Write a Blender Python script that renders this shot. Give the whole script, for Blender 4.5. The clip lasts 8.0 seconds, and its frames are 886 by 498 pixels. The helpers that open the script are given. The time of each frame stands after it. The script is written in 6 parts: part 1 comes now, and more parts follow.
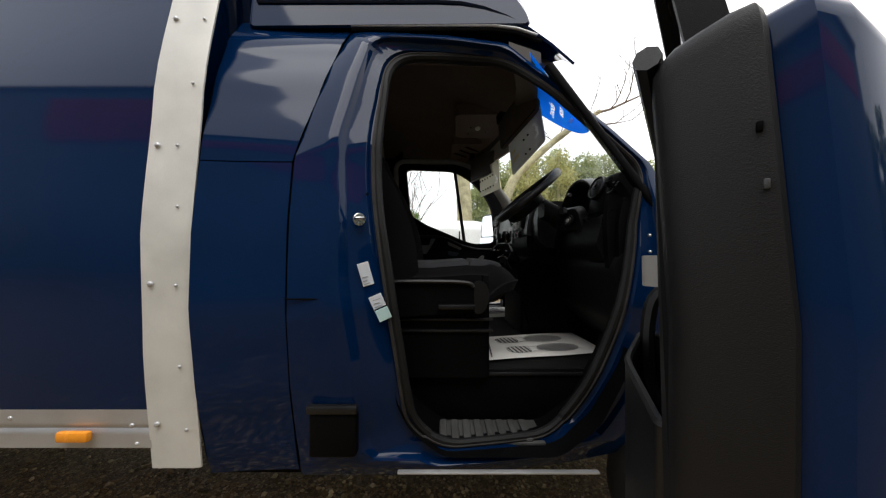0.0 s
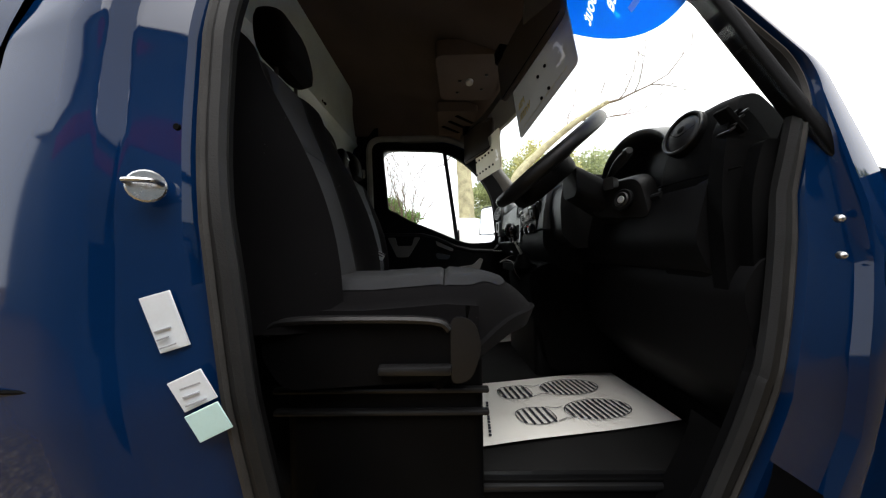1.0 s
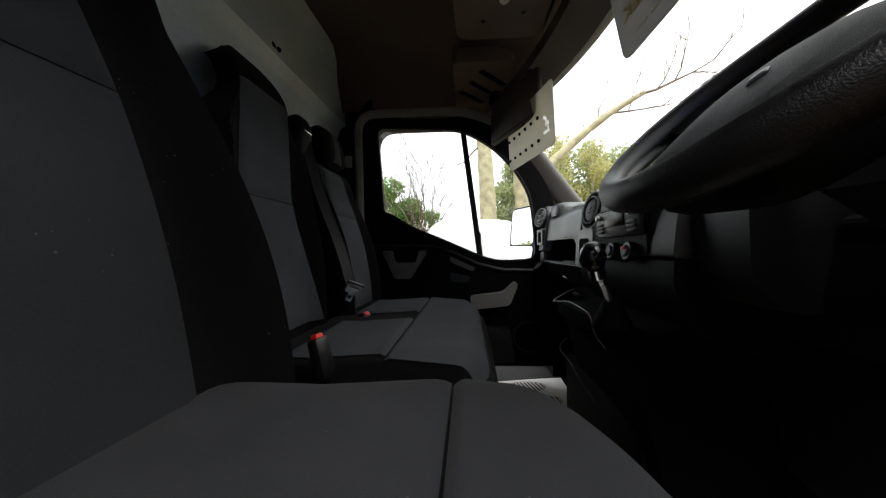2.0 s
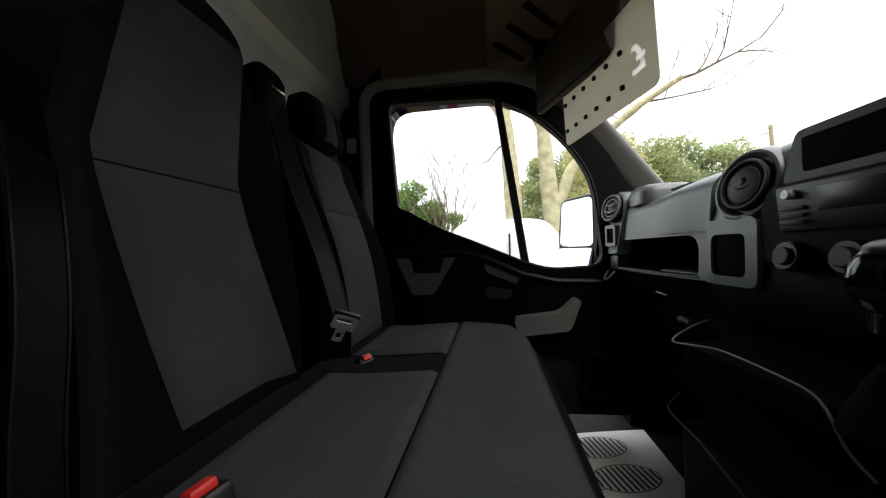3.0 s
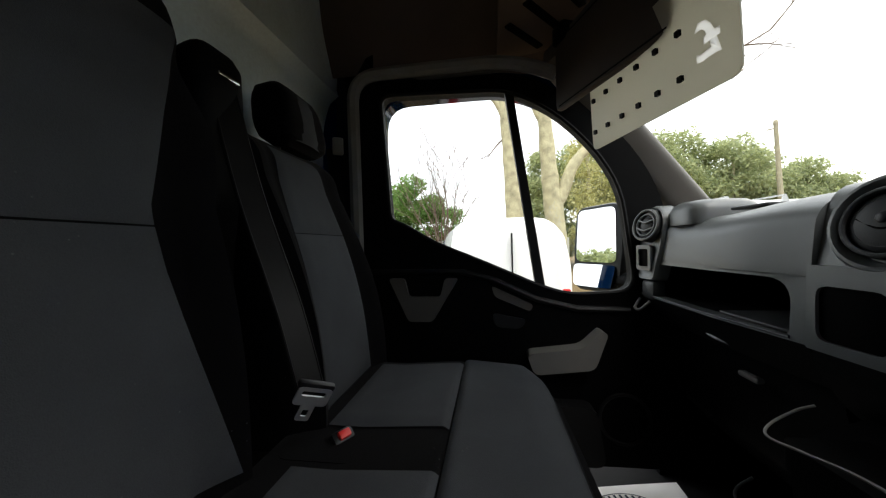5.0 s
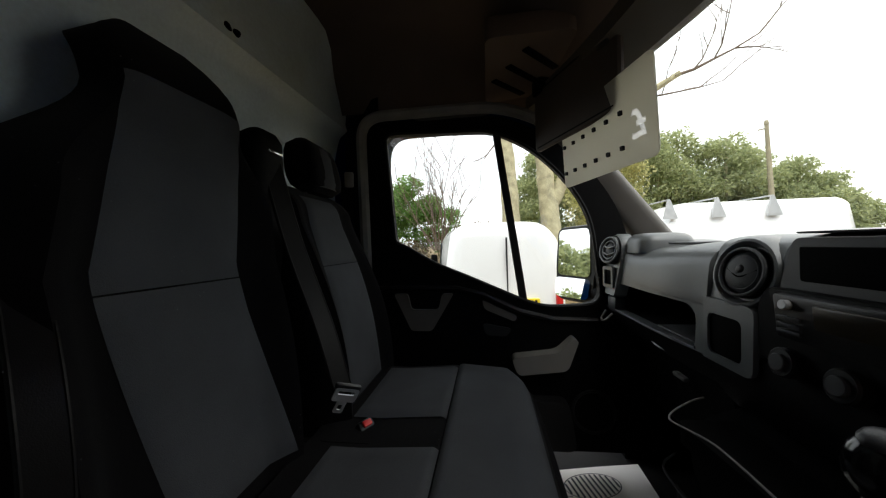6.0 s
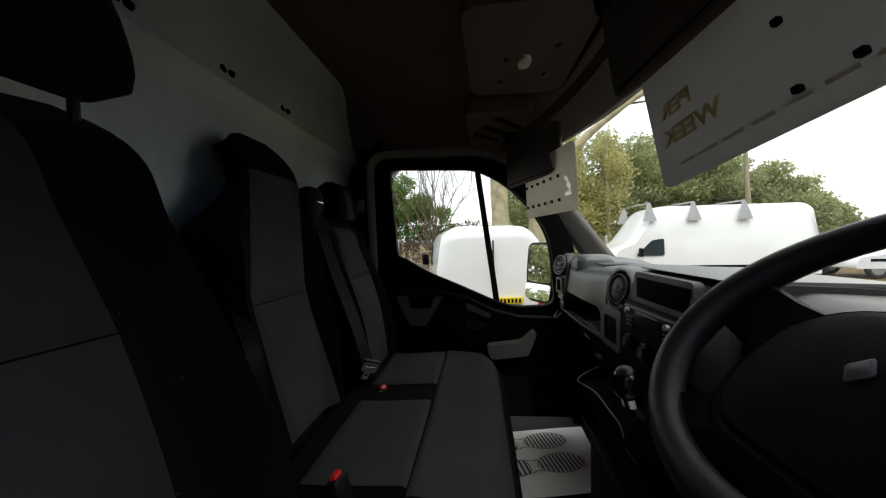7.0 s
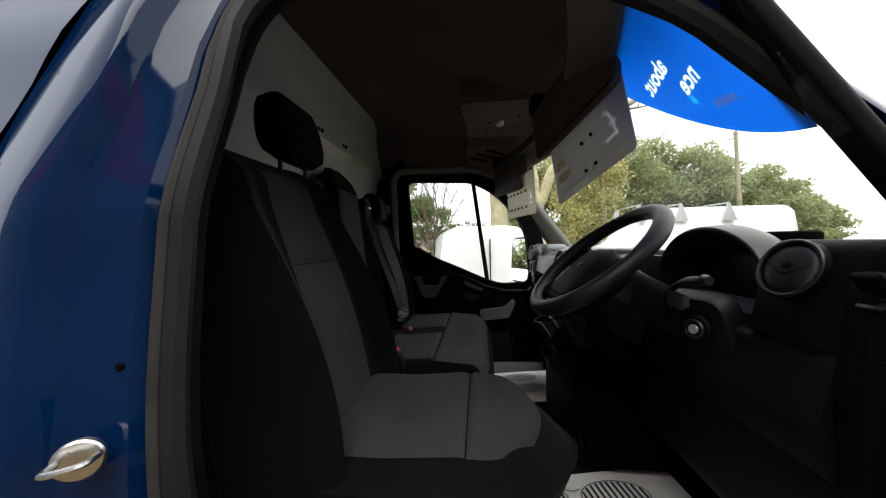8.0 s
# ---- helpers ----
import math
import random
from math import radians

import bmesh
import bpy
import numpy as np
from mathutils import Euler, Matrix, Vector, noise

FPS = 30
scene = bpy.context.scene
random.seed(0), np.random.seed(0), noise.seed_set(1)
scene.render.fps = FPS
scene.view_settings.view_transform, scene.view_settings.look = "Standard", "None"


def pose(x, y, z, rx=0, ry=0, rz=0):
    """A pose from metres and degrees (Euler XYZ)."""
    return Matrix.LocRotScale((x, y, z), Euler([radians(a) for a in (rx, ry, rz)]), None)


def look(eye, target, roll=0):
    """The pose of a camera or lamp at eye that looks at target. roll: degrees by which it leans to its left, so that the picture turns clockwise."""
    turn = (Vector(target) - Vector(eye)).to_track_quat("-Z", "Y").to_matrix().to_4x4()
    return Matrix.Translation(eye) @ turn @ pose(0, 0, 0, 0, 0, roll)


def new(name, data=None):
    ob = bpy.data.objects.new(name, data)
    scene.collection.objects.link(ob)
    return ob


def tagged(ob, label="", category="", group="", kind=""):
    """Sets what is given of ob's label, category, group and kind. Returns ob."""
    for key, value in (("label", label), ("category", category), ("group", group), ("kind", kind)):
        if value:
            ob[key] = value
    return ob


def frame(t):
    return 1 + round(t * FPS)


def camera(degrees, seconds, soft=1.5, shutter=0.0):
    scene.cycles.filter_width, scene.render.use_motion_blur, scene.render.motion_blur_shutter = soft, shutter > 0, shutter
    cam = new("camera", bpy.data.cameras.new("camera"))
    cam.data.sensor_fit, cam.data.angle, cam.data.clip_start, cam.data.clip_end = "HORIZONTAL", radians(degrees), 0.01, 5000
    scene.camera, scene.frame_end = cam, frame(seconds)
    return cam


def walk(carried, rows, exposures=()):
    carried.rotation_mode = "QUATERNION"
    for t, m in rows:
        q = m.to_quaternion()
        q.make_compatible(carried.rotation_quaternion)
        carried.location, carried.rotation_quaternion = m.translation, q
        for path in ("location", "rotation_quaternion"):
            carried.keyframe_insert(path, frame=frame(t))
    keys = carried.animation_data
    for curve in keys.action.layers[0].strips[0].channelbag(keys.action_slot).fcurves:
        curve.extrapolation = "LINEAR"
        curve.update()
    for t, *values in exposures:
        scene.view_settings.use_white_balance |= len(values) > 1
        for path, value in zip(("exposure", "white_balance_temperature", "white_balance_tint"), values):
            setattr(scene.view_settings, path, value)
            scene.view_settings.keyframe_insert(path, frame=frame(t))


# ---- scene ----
# ---------------------------------------------------------------- camera
# x points to the van's nose, y from the driver's side to the passenger's side, z up.
cam = camera(108.9, 8.0, soft=1.25)
PATH = [
    (0.0, 0.000, 0.000, 1.250, 0.00, 0.00, 0.00),
    (0.5, 0.073, 0.319, 1.240, -0.13, 0.43, -0.04),
    (1.0, 0.124, 0.646, 1.259, 0.02, 0.80, 0.79),
    (1.5, 0.146, 1.014, 1.340, -0.15, 0.10, 1.99),
    (3.0, 0.072, 1.690, 1.366, 0.53, 1.62, 8.74),
    (3.5, 0.048, 1.807, 1.395, 0.01, 1.52, 8.92),
    (4.0, 0.035, 1.868, 1.404, -0.26, 1.10, 8.88),
    (4.5, 0.036, 1.893, 1.419, -0.41, 1.12, 8.72),
    (6.0, 0.069, 1.689, 1.533, -0.83, 1.65, 8.10),
    (6.5, 0.089, 1.570, 1.572, -0.93, 1.87, 7.61),
    (7.0, 0.114, 1.354, 1.618, -1.46, 1.21, 6.46),
    (7.5, 0.175, 1.131, 1.609, -1.51, 1.43, 7.43),
    (8.0, 0.146, 0.783, 1.576, -1.33, 1.06, 6.50),
]
walk(cam, [(t, pose(x, y, z, 90 + p, r, w)) for t, x, y, z, p, r, w in PATH], exposures=[(0.0, 0.5), (0.5, 1.1), (1.0, 1.2), (1.5, 1.1), (3.0, 1.15), (3.5, 1.2), (4.5, 1.15), (6.0, 0.8), (6.5, 0.52), (7.0, 0.42), (7.5, 0.58), (8.0, 0.95)])

# ---------------------------------------------------------------- light
world = bpy.data.worlds.new("overcast_sky")
scene.world = world
world.use_nodes = True
wn, wl = world.node_tree.nodes, world.node_tree.links
sky = wn.new("ShaderNodeTexSky")
sky.sky_type, sky.sun_disc = "NISHITA", False
sky.sun_elevation, sky.sun_rotation = radians(38), radians(60)
sky.air_density, sky.dust_density = 1.0, 4.0
haze = wn.new("ShaderNodeMixRGB")
haze.inputs[0].default_value = 0.75
haze.inputs[2].default_value = (11.0, 11.2, 11.6, 1)
wl.new(sky.outputs[0], haze.inputs[1])
wl.new(haze.outputs[0], wn["Background"].inputs[0])
wn["Background"].inputs[1].default_value = 0.12

sun = new("sun", bpy.data.lights.new("sun", "SUN"))
sun.data.energy, sun.data.angle, sun.data.color = 1.5, radians(50), (1.0, 0.96, 0.9)
sun.matrix_world = look((0.5, -7, 13), (0, 0, 0))


# ---------------------------------------------------------------- materials
def material(name, colour, rough=0.5, metal=0.0, vary=0.12, size=6.0, grain=250.0, bump=0.0, coat=0.0, rough_vary=0.08, spec=0.5):
    """A surface with broad stains, fine grain and a little relief, in metres of the object's own space."""
    m = bpy.data.materials.new(name)
    m.use_nodes = True
    n, l = m.node_tree.nodes, m.node_tree.links
    b = n["Principled BSDF"]
    co = n.new("ShaderNodeTexCoord")
    broad, fine = n.new("ShaderNodeTexNoise"), n.new("ShaderNodeTexNoise")
    broad.inputs["Scale"].default_value, broad.inputs["Detail"].default_value = size, 5
    fine.inputs["Scale"].default_value, fine.inputs["Detail"].default_value = grain, 2
    l.new(co.outputs["Object"], broad.inputs["Vector"])
    l.new(co.outputs["Object"], fine.inputs["Vector"])
    both = n.new("ShaderNodeMath")
    both.operation = "MULTIPLY_ADD"
    both.inputs[1].default_value = 0.35
    l.new(fine.outputs["Fac"], both.inputs[0])
    l.new(broad.outputs["Fac"], both.inputs[2])
    ramp = n.new("ShaderNodeMapRange")
    ramp.inputs["From Min"].default_value, ramp.inputs["From Max"].default_value = 0.4, 0.95
    ramp.inputs["To Min"].default_value, ramp.inputs["To Max"].default_value = 1 - vary, 1 + vary
    l.new(both.outputs[0], ramp.inputs["Value"])
    tint = n.new("ShaderNodeVectorMath")
    tint.operation = "SCALE"
    tint.inputs[0].default_value = colour[:3]
    l.new(ramp.outputs[0], tint.inputs["Scale"])
    l.new(tint.outputs[0], b.inputs["Base Color"])
    gloss = n.new("ShaderNodeMapRange")
    gloss.inputs["To Min"].default_value, gloss.inputs["To Max"].default_value = max(0.02, rough - rough_vary), min(1, rough + rough_vary)
    l.new(broad.outputs["Fac"], gloss.inputs["Value"])
    l.new(gloss.outputs[0], b.inputs["Roughness"])
    b.inputs["Metallic"].default_value = metal
    b.inputs["Coat Weight"].default_value = coat
    b.inputs["Coat Roughness"].default_value = 0.04
    b.inputs["Specular IOR Level"].default_value = spec
    if bump:
        bp = n.new("ShaderNodeBump")
        bp.inputs["Strength"].default_value, bp.inputs["Distance"].default_value = bump, 0.002
        l.new(fine.outputs["Fac"], bp.inputs["Height"])
        l.new(bp.outputs[0], b.inputs["Normal"])
    return m


def glass_material(name, tint=(0.97, 0.99, 0.98), rough=0.0):
    """A thin pane: clear for light that goes through, with a weak reflection."""
    m = bpy.data.materials.new(name)
    m.use_nodes = True
    n, l = m.node_tree.nodes, m.node_tree.links
    n.remove(n["Principled BSDF"])
    clear, shine, mix, lw = n.new("ShaderNodeBsdfTransparent"), n.new("ShaderNodeBsdfGlossy"), n.new("ShaderNodeMixShader"), n.new("ShaderNodeLayerWeight")
    clear.inputs[0].default_value = (*tint, 1)
    shine.inputs["Roughness"].default_value = rough
    lw.inputs["Blend"].default_value = 0.5
    edge, amount = n.new("ShaderNodeMath"), n.new("ShaderNodeMath")
    edge.operation, edge.inputs[1].default_value = "POWER", 5
    amount.operation, amount.inputs[1].default_value, amount.inputs[2].default_value = "MULTIPLY_ADD", 0.5, 0.025
    l.new(lw.outputs["Facing"], edge.inputs[0])
    l.new(edge.outputs[0], amount.inputs[0])
    l.new(amount.outputs[0], mix.inputs[0])
    l.new(clear.outputs[0], mix.inputs[1])
    l.new(shine.outputs[0], mix.inputs[2])
    l.new(mix.outputs[0], n["Material Output"].inputs[0])
    return m


PAINT = material("blue_paint", (0.0010, 0.0132, 0.052), 0.06, 0.0, 0.15, 2.0, 900, 0, coat=0.14, rough_vary=0.02, spec=0.18)
PAINT_IN = material("blue_paint_inner", (0.002, 0.024, 0.072), 0.3, 0.0, 0.2, 5.0, 500, 0, coat=0.4, spec=0.2)
TRIM_WHITE = material("white_aluminium", (0.62, 0.61, 0.56), 0.45, 0.1, 0.12, 7, 300, 0.05)
ALU = material("aluminium_rail", (0.5, 0.5, 0.5), 0.4, 0.6, 0.15, 6, 200, 0.1)
STEEL = material("bright_steel", (0.58, 0.58, 0.57), 0.28, 1.0, 0.2, 30, 300, 0.05)
CHROME = material("chrome", (0.8, 0.8, 0.82), 0.12, 1.0, 0.05, 20, 300)
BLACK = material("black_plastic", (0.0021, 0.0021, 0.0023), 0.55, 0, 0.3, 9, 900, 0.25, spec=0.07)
BLACK_SOFT = material("black_satin_plastic", (0.007, 0.007, 0.0075), 0.36, 0, 0.25, 9, 900, 0.15, spec=0.4)
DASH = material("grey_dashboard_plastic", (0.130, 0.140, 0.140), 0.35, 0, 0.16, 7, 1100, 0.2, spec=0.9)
DASH_MID = material("charcoal_vent_plastic", (0.05, 0.052, 0.054), 0.45, 0, 0.2, 9, 900, 0.2, spec=0.35)
# Black parts, and lower dash faces whose shade is put into this near-black.
DASH_LOW = material("black_and_shaded_dashboard_plastic", (0.0040, 0.0040, 0.0043), 0.55, 0, 0.25, 7, 1100, 0.3, spec=0.09)
BEIGE = material("grey_beige_plastic", (0.155, 0.15, 0.137), 0.5, 0, 0.15, 8, 900, 0.2)
PULL = material("pale_door_pull_plastic", (0.27, 0.262, 0.243), 0.5, 0, 0.12, 8, 900, 0.2)
PILLAR = material("grey_pillar_trim", (0.085, 0.078, 0.070), 0.55, 0, 0.15, 8, 900, 0.2, spec=0.35)
RUBBER = material("rubber_seal", (0.010, 0.010, 0.010), 0.6, 0, 0.3, 12, 400, 0.3, spec=0.2)
# Lighter copy of the seal rubber; the lip's catch of light is in the colour.
RUBBER_LIT = material("lit_rubber_seal", (0.030, 0.0285, 0.027), 0.6, 0, 0.4, 12, 400, 0.3, spec=0.2)
SEAL_GREY = material("grey_door_rubber", (0.21, 0.20, 0.185), 0.6, 0, 0.25, 10, 400, 0.2)
# Black display; the amber tint is a reflection put into its colour.
DISPLAY = material("amber_reflection_display", (0.018, 0.012, 0.003), 0.3, 0, 0.1, 20, 300)
HEADLINER = material("taupe_headliner", (0.112, 0.088, 0.077), 0.9, 0, 0.2, 3.5, 700, 0.3, spec=0.1)
VISOR = material("taupe_visor_vinyl", (0.080, 0.066, 0.058), 0.6, 0, 0.15, 6, 600, 0.2, spec=0.25)
BULKHEAD = material("pale_grey_bulkhead", (0.56, 0.66, 0.67), 0.36, 0, 0.22, 3, 120, 0.10)
FLOOR = material("rubber_floor", (0.007, 0.007, 0.007), 0.75, 0, 0.35, 6, 500, 0.4, spec=0.15)
PAPER = material("paper_mat", (0.85, 0.83, 0.77), 0.85, 0, 0.05, 5, 300, 0.1)
INK = material("blue_black_ink", (0.015, 0.018, 0.03), 0.8, 0, 0.2, 20, 300)
CARD = material("white_card", (0.46, 0.46, 0.45), 0.5, 0, 0.06, 6, 300)
# Greyer, less translucent version of CARD_INK for the driver's card.
PALE_INK = material("greyer_white_lettering", (0.60, 0.60, 0.58), 0.5, 0, 0.04, 10, 200)
CARD_THIN = material("cream_card", (0.55, 0.54, 0.47), 0.5, 0, 0.06, 6, 300)
CARD_INK = material("pale_lettering", (0.82, 0.82, 0.80), 0.5, 0, 0.04, 10, 200)
YELLOW = material("faded_yellow_lettering", (0.66, 0.55, 0.26), 0.6, 0, 0.1, 10, 200)
FADED = material("faded_yellow_band", (0.64, 0.62, 0.52), 0.6, 0, 0.1, 10, 200)
PRINT_GREY = material("grey_small_print", (0.28, 0.29, 0.31), 0.6, 0, 0.1, 20, 300)
RED = material("red_plastic", (0.75, 0.03, 0.025), 0.4, 0, 0.1, 10, 200)
AMBER = material("amber_lens", (0.85, 0.30, 0.02), 0.25, 0, 0.1, 30, 200)
STICKER = material("white_sticker", (0.62, 0.66, 0.70), 0.5, 0, 0.06, 20, 300)
STICKER_GREEN = material("mint_sticker", (0.48, 0.68, 0.66), 0.5, 0, 0.06, 20, 300)
BANNER = material("blue_film", (0.0, 0.22, 0.80), 0.5, 0, 0.05, 4, 200)
BANNER_INK = material("white_film_lettering", (0.85, 0.88, 0.92), 0.5, 0, 0.04, 10, 200)
GLASS = glass_material("window_glass")
MIRROR = material("mirror_glass", (0.92, 0.93, 0.93), 0.01, 1.0, 0.01, 5, 100, rough_vary=0.0)


def see_through(m, share, colour):
    """Lets light from behind glow through a thin sheet."""
    n, l = m.node_tree.nodes, m.node_tree.links
    b = n["Principled BSDF"]
    tr, mix = n.new("ShaderNodeBsdfTranslucent"), n.new("ShaderNodeMixShader")
    tr.inputs[0].default_value = (*colour, 1)
    mix.inputs[0].default_value = share
    l.new(b.outputs[0], mix.inputs[1])
    l.new(tr.outputs[0], mix.inputs[2])
    l.new(mix.outputs[0], n["Material Output"].inputs[0])


see_through(CARD, 0.25, (0.80, 0.80, 0.78))
see_through(CARD_THIN, 0.42, (0.86, 0.84, 0.74))
see_through(CARD_INK, 0.55, (0.9, 0.9, 0.88))
see_through(PALE_INK, 0.20, (0.85, 0.85, 0.83))
see_through(BANNER_INK, 0.8, (0.97, 0.98, 1.0))
see_through(BANNER, 0.66, (0.01, 0.42, 0.95))
# Near-black; in gaps, pockets and holes it paints in the shade of their depth.
VOID = material("black_plastic_and_recess_shade", (0.002, 0.002, 0.002), 0.8, 0, 0.2, 9, 300, spec=0.05)


def fabric(name, colour, vary=0.15):
    """Woven seat cloth: a fine weave with soft wear."""
    m = material(name, colour, 0.95, 0, vary, 5, 500, 0.0, rough_vary=0.03, spec=0.04)
    n, l = m.node_tree.nodes, m.node_tree.links
    co = n.new("ShaderNodeTexCoord")
    weave = n.new("ShaderNodeTexVoronoi")
    weave.inputs["Scale"].default_value = 800
    bp = n.new("ShaderNodeBump")
    bp.inputs["Strength"].default_value, bp.inputs["Distance"].default_value = 0.3, 0.0012
    l.new(co.outputs["Object"], weave.inputs["Vector"])
    l.new(weave.outputs["Distance"], bp.inputs["Height"])
    l.new(bp.outputs[0], n["Principled BSDF"].inputs["Normal"])
    # pale lint caught in the weave
    lint, few, mask, mix = n.new("ShaderNodeTexVoronoi"), n.new("ShaderNodeTexNoise"), n.new("ShaderNodeMath"), n.new("ShaderNodeMixRGB")
    lint.inputs["Scale"].default_value, few.inputs["Scale"].default_value = 75, 7
    edge = n.new("ShaderNodeMapRange")
    edge.inputs["From Min"].default_value, edge.inputs["From Max"].default_value = 0.10, 0.04
    patch = n.new("ShaderNodeMapRange")
    patch.inputs["From Min"].default_value, patch.inputs["From Max"].default_value = 0.56, 0.66
    l.new(co.outputs["Object"], lint.inputs["Vector"])
    l.new(co.outputs["Object"], few.inputs["Vector"])
    l.new(lint.outputs["Distance"], edge.inputs["Value"])
    l.new(few.outputs["Fac"], patch.inputs["Value"])
    mask.operation = "MULTIPLY"
    l.new(edge.outputs[0], mask.inputs[0])
    l.new(patch.outputs[0], mask.inputs[1])
    l.new(mask.outputs[0], mix.inputs[0])
    base = n["Principled BSDF"].inputs["Base Color"]
    l.new(base.links[0].from_socket, mix.inputs[1])
    mix.inputs[2].default_value = (0.10, 0.10, 0.10, 1)
    l.new(mix.outputs[0], base)
    n["Principled BSDF"].inputs["Sheen Weight"].default_value = 0.03
    n["Principled BSDF"].inputs["Sheen Roughness"].default_value = 0.5
    return m


CLOTH_BLACK = fabric("black_seat_cloth", (0.0038, 0.0036, 0.0040), 0.3)
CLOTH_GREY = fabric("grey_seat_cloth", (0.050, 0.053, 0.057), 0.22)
# The grey cloth at half tone: the driver's seat's shade is in the colour.
CLOTH_SHADED = fabric("shaded_grey_seat_cloth", (0.025, 0.026, 0.028), 0.25)
WEBBING = material("seat_belt_webbing", (0.0055, 0.005, 0.005), 0.5, 0, 0.2, 20, 900, 0.12, spec=0.14)
DOOR_TRIM = material("charcoal_door_trim", (0.0085, 0.008, 0.0078), 0.5, 0, 0.25, 7, 900, 0.25, spec=0.25)
GLOSS_BLACK = material("glossy_black_plastic", (0.004, 0.004, 0.0042), 0.14, 0, 0.2, 20, 300, spec=0.5)


# ---------------------------------------------------------------- mesh helpers
def part(name, bm, mat, parent=None, label="", smooth=True):
    """Links a bmesh as one mesh object, under a thing or a part."""
    bmesh.ops.recalc_face_normals(bm, faces=bm.faces)
    me = bpy.data.meshes.new(name)
    bm.to_mesh(me)
    bm.free()
    me.materials.append(mat)
    if smooth:
        me.shade_smooth()
        me.set_sharp_from_angle(angle=radians(38))
    ob = new(name, me)
    if parent:
        ob.parent = parent
    if label:
        tagged(ob, label)
    return ob


def thing(name, label, category, at=(0, 0, 0), group="", kind=""):
    ob = new(name)
    ob.location = at
    ob.empty_display_size = 0.05
    return tagged(ob, label, category, group, kind)


def loft(loops, closed=True, caps=True):
    """Skin through loops of equal length."""
    bm = bmesh.new()
    rows = [[bm.verts.new(p) for p in lp] for lp in loops]
    n = len(rows[0])
    for a, b in zip(rows, rows[1:]):
        for i in range(n if closed else n - 1):
            j = (i + 1) % n
            bm.faces.new((a[i], a[j], b[j], b[i]))
    if caps and closed:
        bm.faces.new(rows[0])
        bm.faces.new(rows[-1][::-1])
    return bm


def box(x0, x1, y0, y1, z0, z1, r=0.004, seg=2, bm=None):
    """A box with rounded edges."""
    b = bmesh.new()
    bmesh.ops.create_cube(b, size=1)
    for v in b.verts:
        v.co = Vector(((x0 + x1) / 2 + v.co.x * (x1 - x0), (y0 + y1) / 2 + v.co.y * (y1 - y0), (z0 + z1) / 2 + v.co.z * (z1 - z0)))
    r = min(r, 0.45 * min(abs(x1 - x0), abs(y1 - y0), abs(z1 - z0)))
    if r > 0:
        bmesh.ops.bevel(b, geom=b.edges[:], offset=r, segments=seg, profile=0.5, affect="EDGES")
    return join(bm, b)


def join(bm, other):
    """Adds other's faces to bm and returns it."""
    if bm is None:
        return other
    table = {v: bm.verts.new(v.co) for v in other.verts}
    for f in other.faces:
        bm.faces.new([table[v] for v in f.verts])
    other.free()
    return bm


def moved(bm, m):
    bmesh.ops.transform(bm, matrix=m, verts=bm.verts)
    return bm


def rounded(points, r, seg=4):
    """A closed 2D outline with its corners rounded; r: one radius or one for each corner."""
    n, out = len(points), []
    rs = r if isinstance(r, (list, tuple)) else [r] * n
    for i in range(n):
        p, a, b = Vector(points[i]), Vector(points[i - 1]), Vector(points[(i + 1) % n])
        da, db = (a - p), (b - p)
        k = min(rs[i], 0.48 * da.length, 0.48 * db.length)
        s, e = p + da.normalized() * k, p + db.normalized() * k
        for j in range(seg + 1):
            t = j / seg
            q = s * (1 - t) ** 2 + p * 2 * t * (1 - t) + e * t * t
            out.append((q.x, q.y))
    return out


def plate(outline, to3d, thick, edge=0.0):
    """A plate: 2D outline, to3d(u, v, w) maps it; w runs from 0 to thick. edge: a small chamfer."""
    c = Vector((sum(p[0] for p in outline) / len(outline), sum(p[1] for p in outline) / len(outline)))

    def ring(k, w):
        pts = []
        for u, v in outline:
            d = Vector((u, v)) - c
            ln = d.length
            d = d * ((ln - k) / ln) if ln > 0 else d
            pts.append(to3d(c.x + d.x, c.y + d.y, w))
        return pts
    if edge:
        s = 1 if thick > 0 else -1
        return loft([ring(edge, 0), ring(0, s * edge), ring(0, thick - s * edge), ring(edge, thick)])
    return loft([ring(0, 0), ring(0, thick)])


def ring_plate(outer, inner, to3d, thick):
    """A frame between two outlines of equal length."""
    loops = [[to3d(u, v, 0) for u, v in outer], [to3d(u, v, thick) for u, v in outer], [to3d(u, v, thick) for u, v in inner], [to3d(u, v, 0) for u, v in inner]]
    return loft(loops + [loops[0]], caps=False)


def tube(points, radius, sides=10, closed=False, flat=1.0):
    """A tube along a path; radius: one value or one for each point; flat squeezes it across."""
    pts = [Vector(p) for p in points]
    n = len(pts)
    rs = radius if isinstance(radius, (list, tuple)) else [radius] * n
    loops, up = [], Vector((0, 0, 1))
    for i, p in enumerate(pts):
        if closed:
            d = pts[(i + 1) % n] - pts[i - 1]
        else:
            d = pts[min(i + 1, n - 1)] - pts[max(i - 1, 0)]
        d.normalize()
        side = d.cross(up)
        if side.length < 0.05:
            side = d.cross(Vector((1, 0, 0)))
        side.normalize()
        top = side.cross(d)
        up = top
        loops.append([p + (side * math.cos(2 * math.pi * k / sides) + top * math.sin(2 * math.pi * k / sides) * flat) * rs[i] for k in range(sides)])
    if closed:
        return loft(loops + [loops[0]], caps=False) if False else _closed_loft(loops)
    return loft(loops)


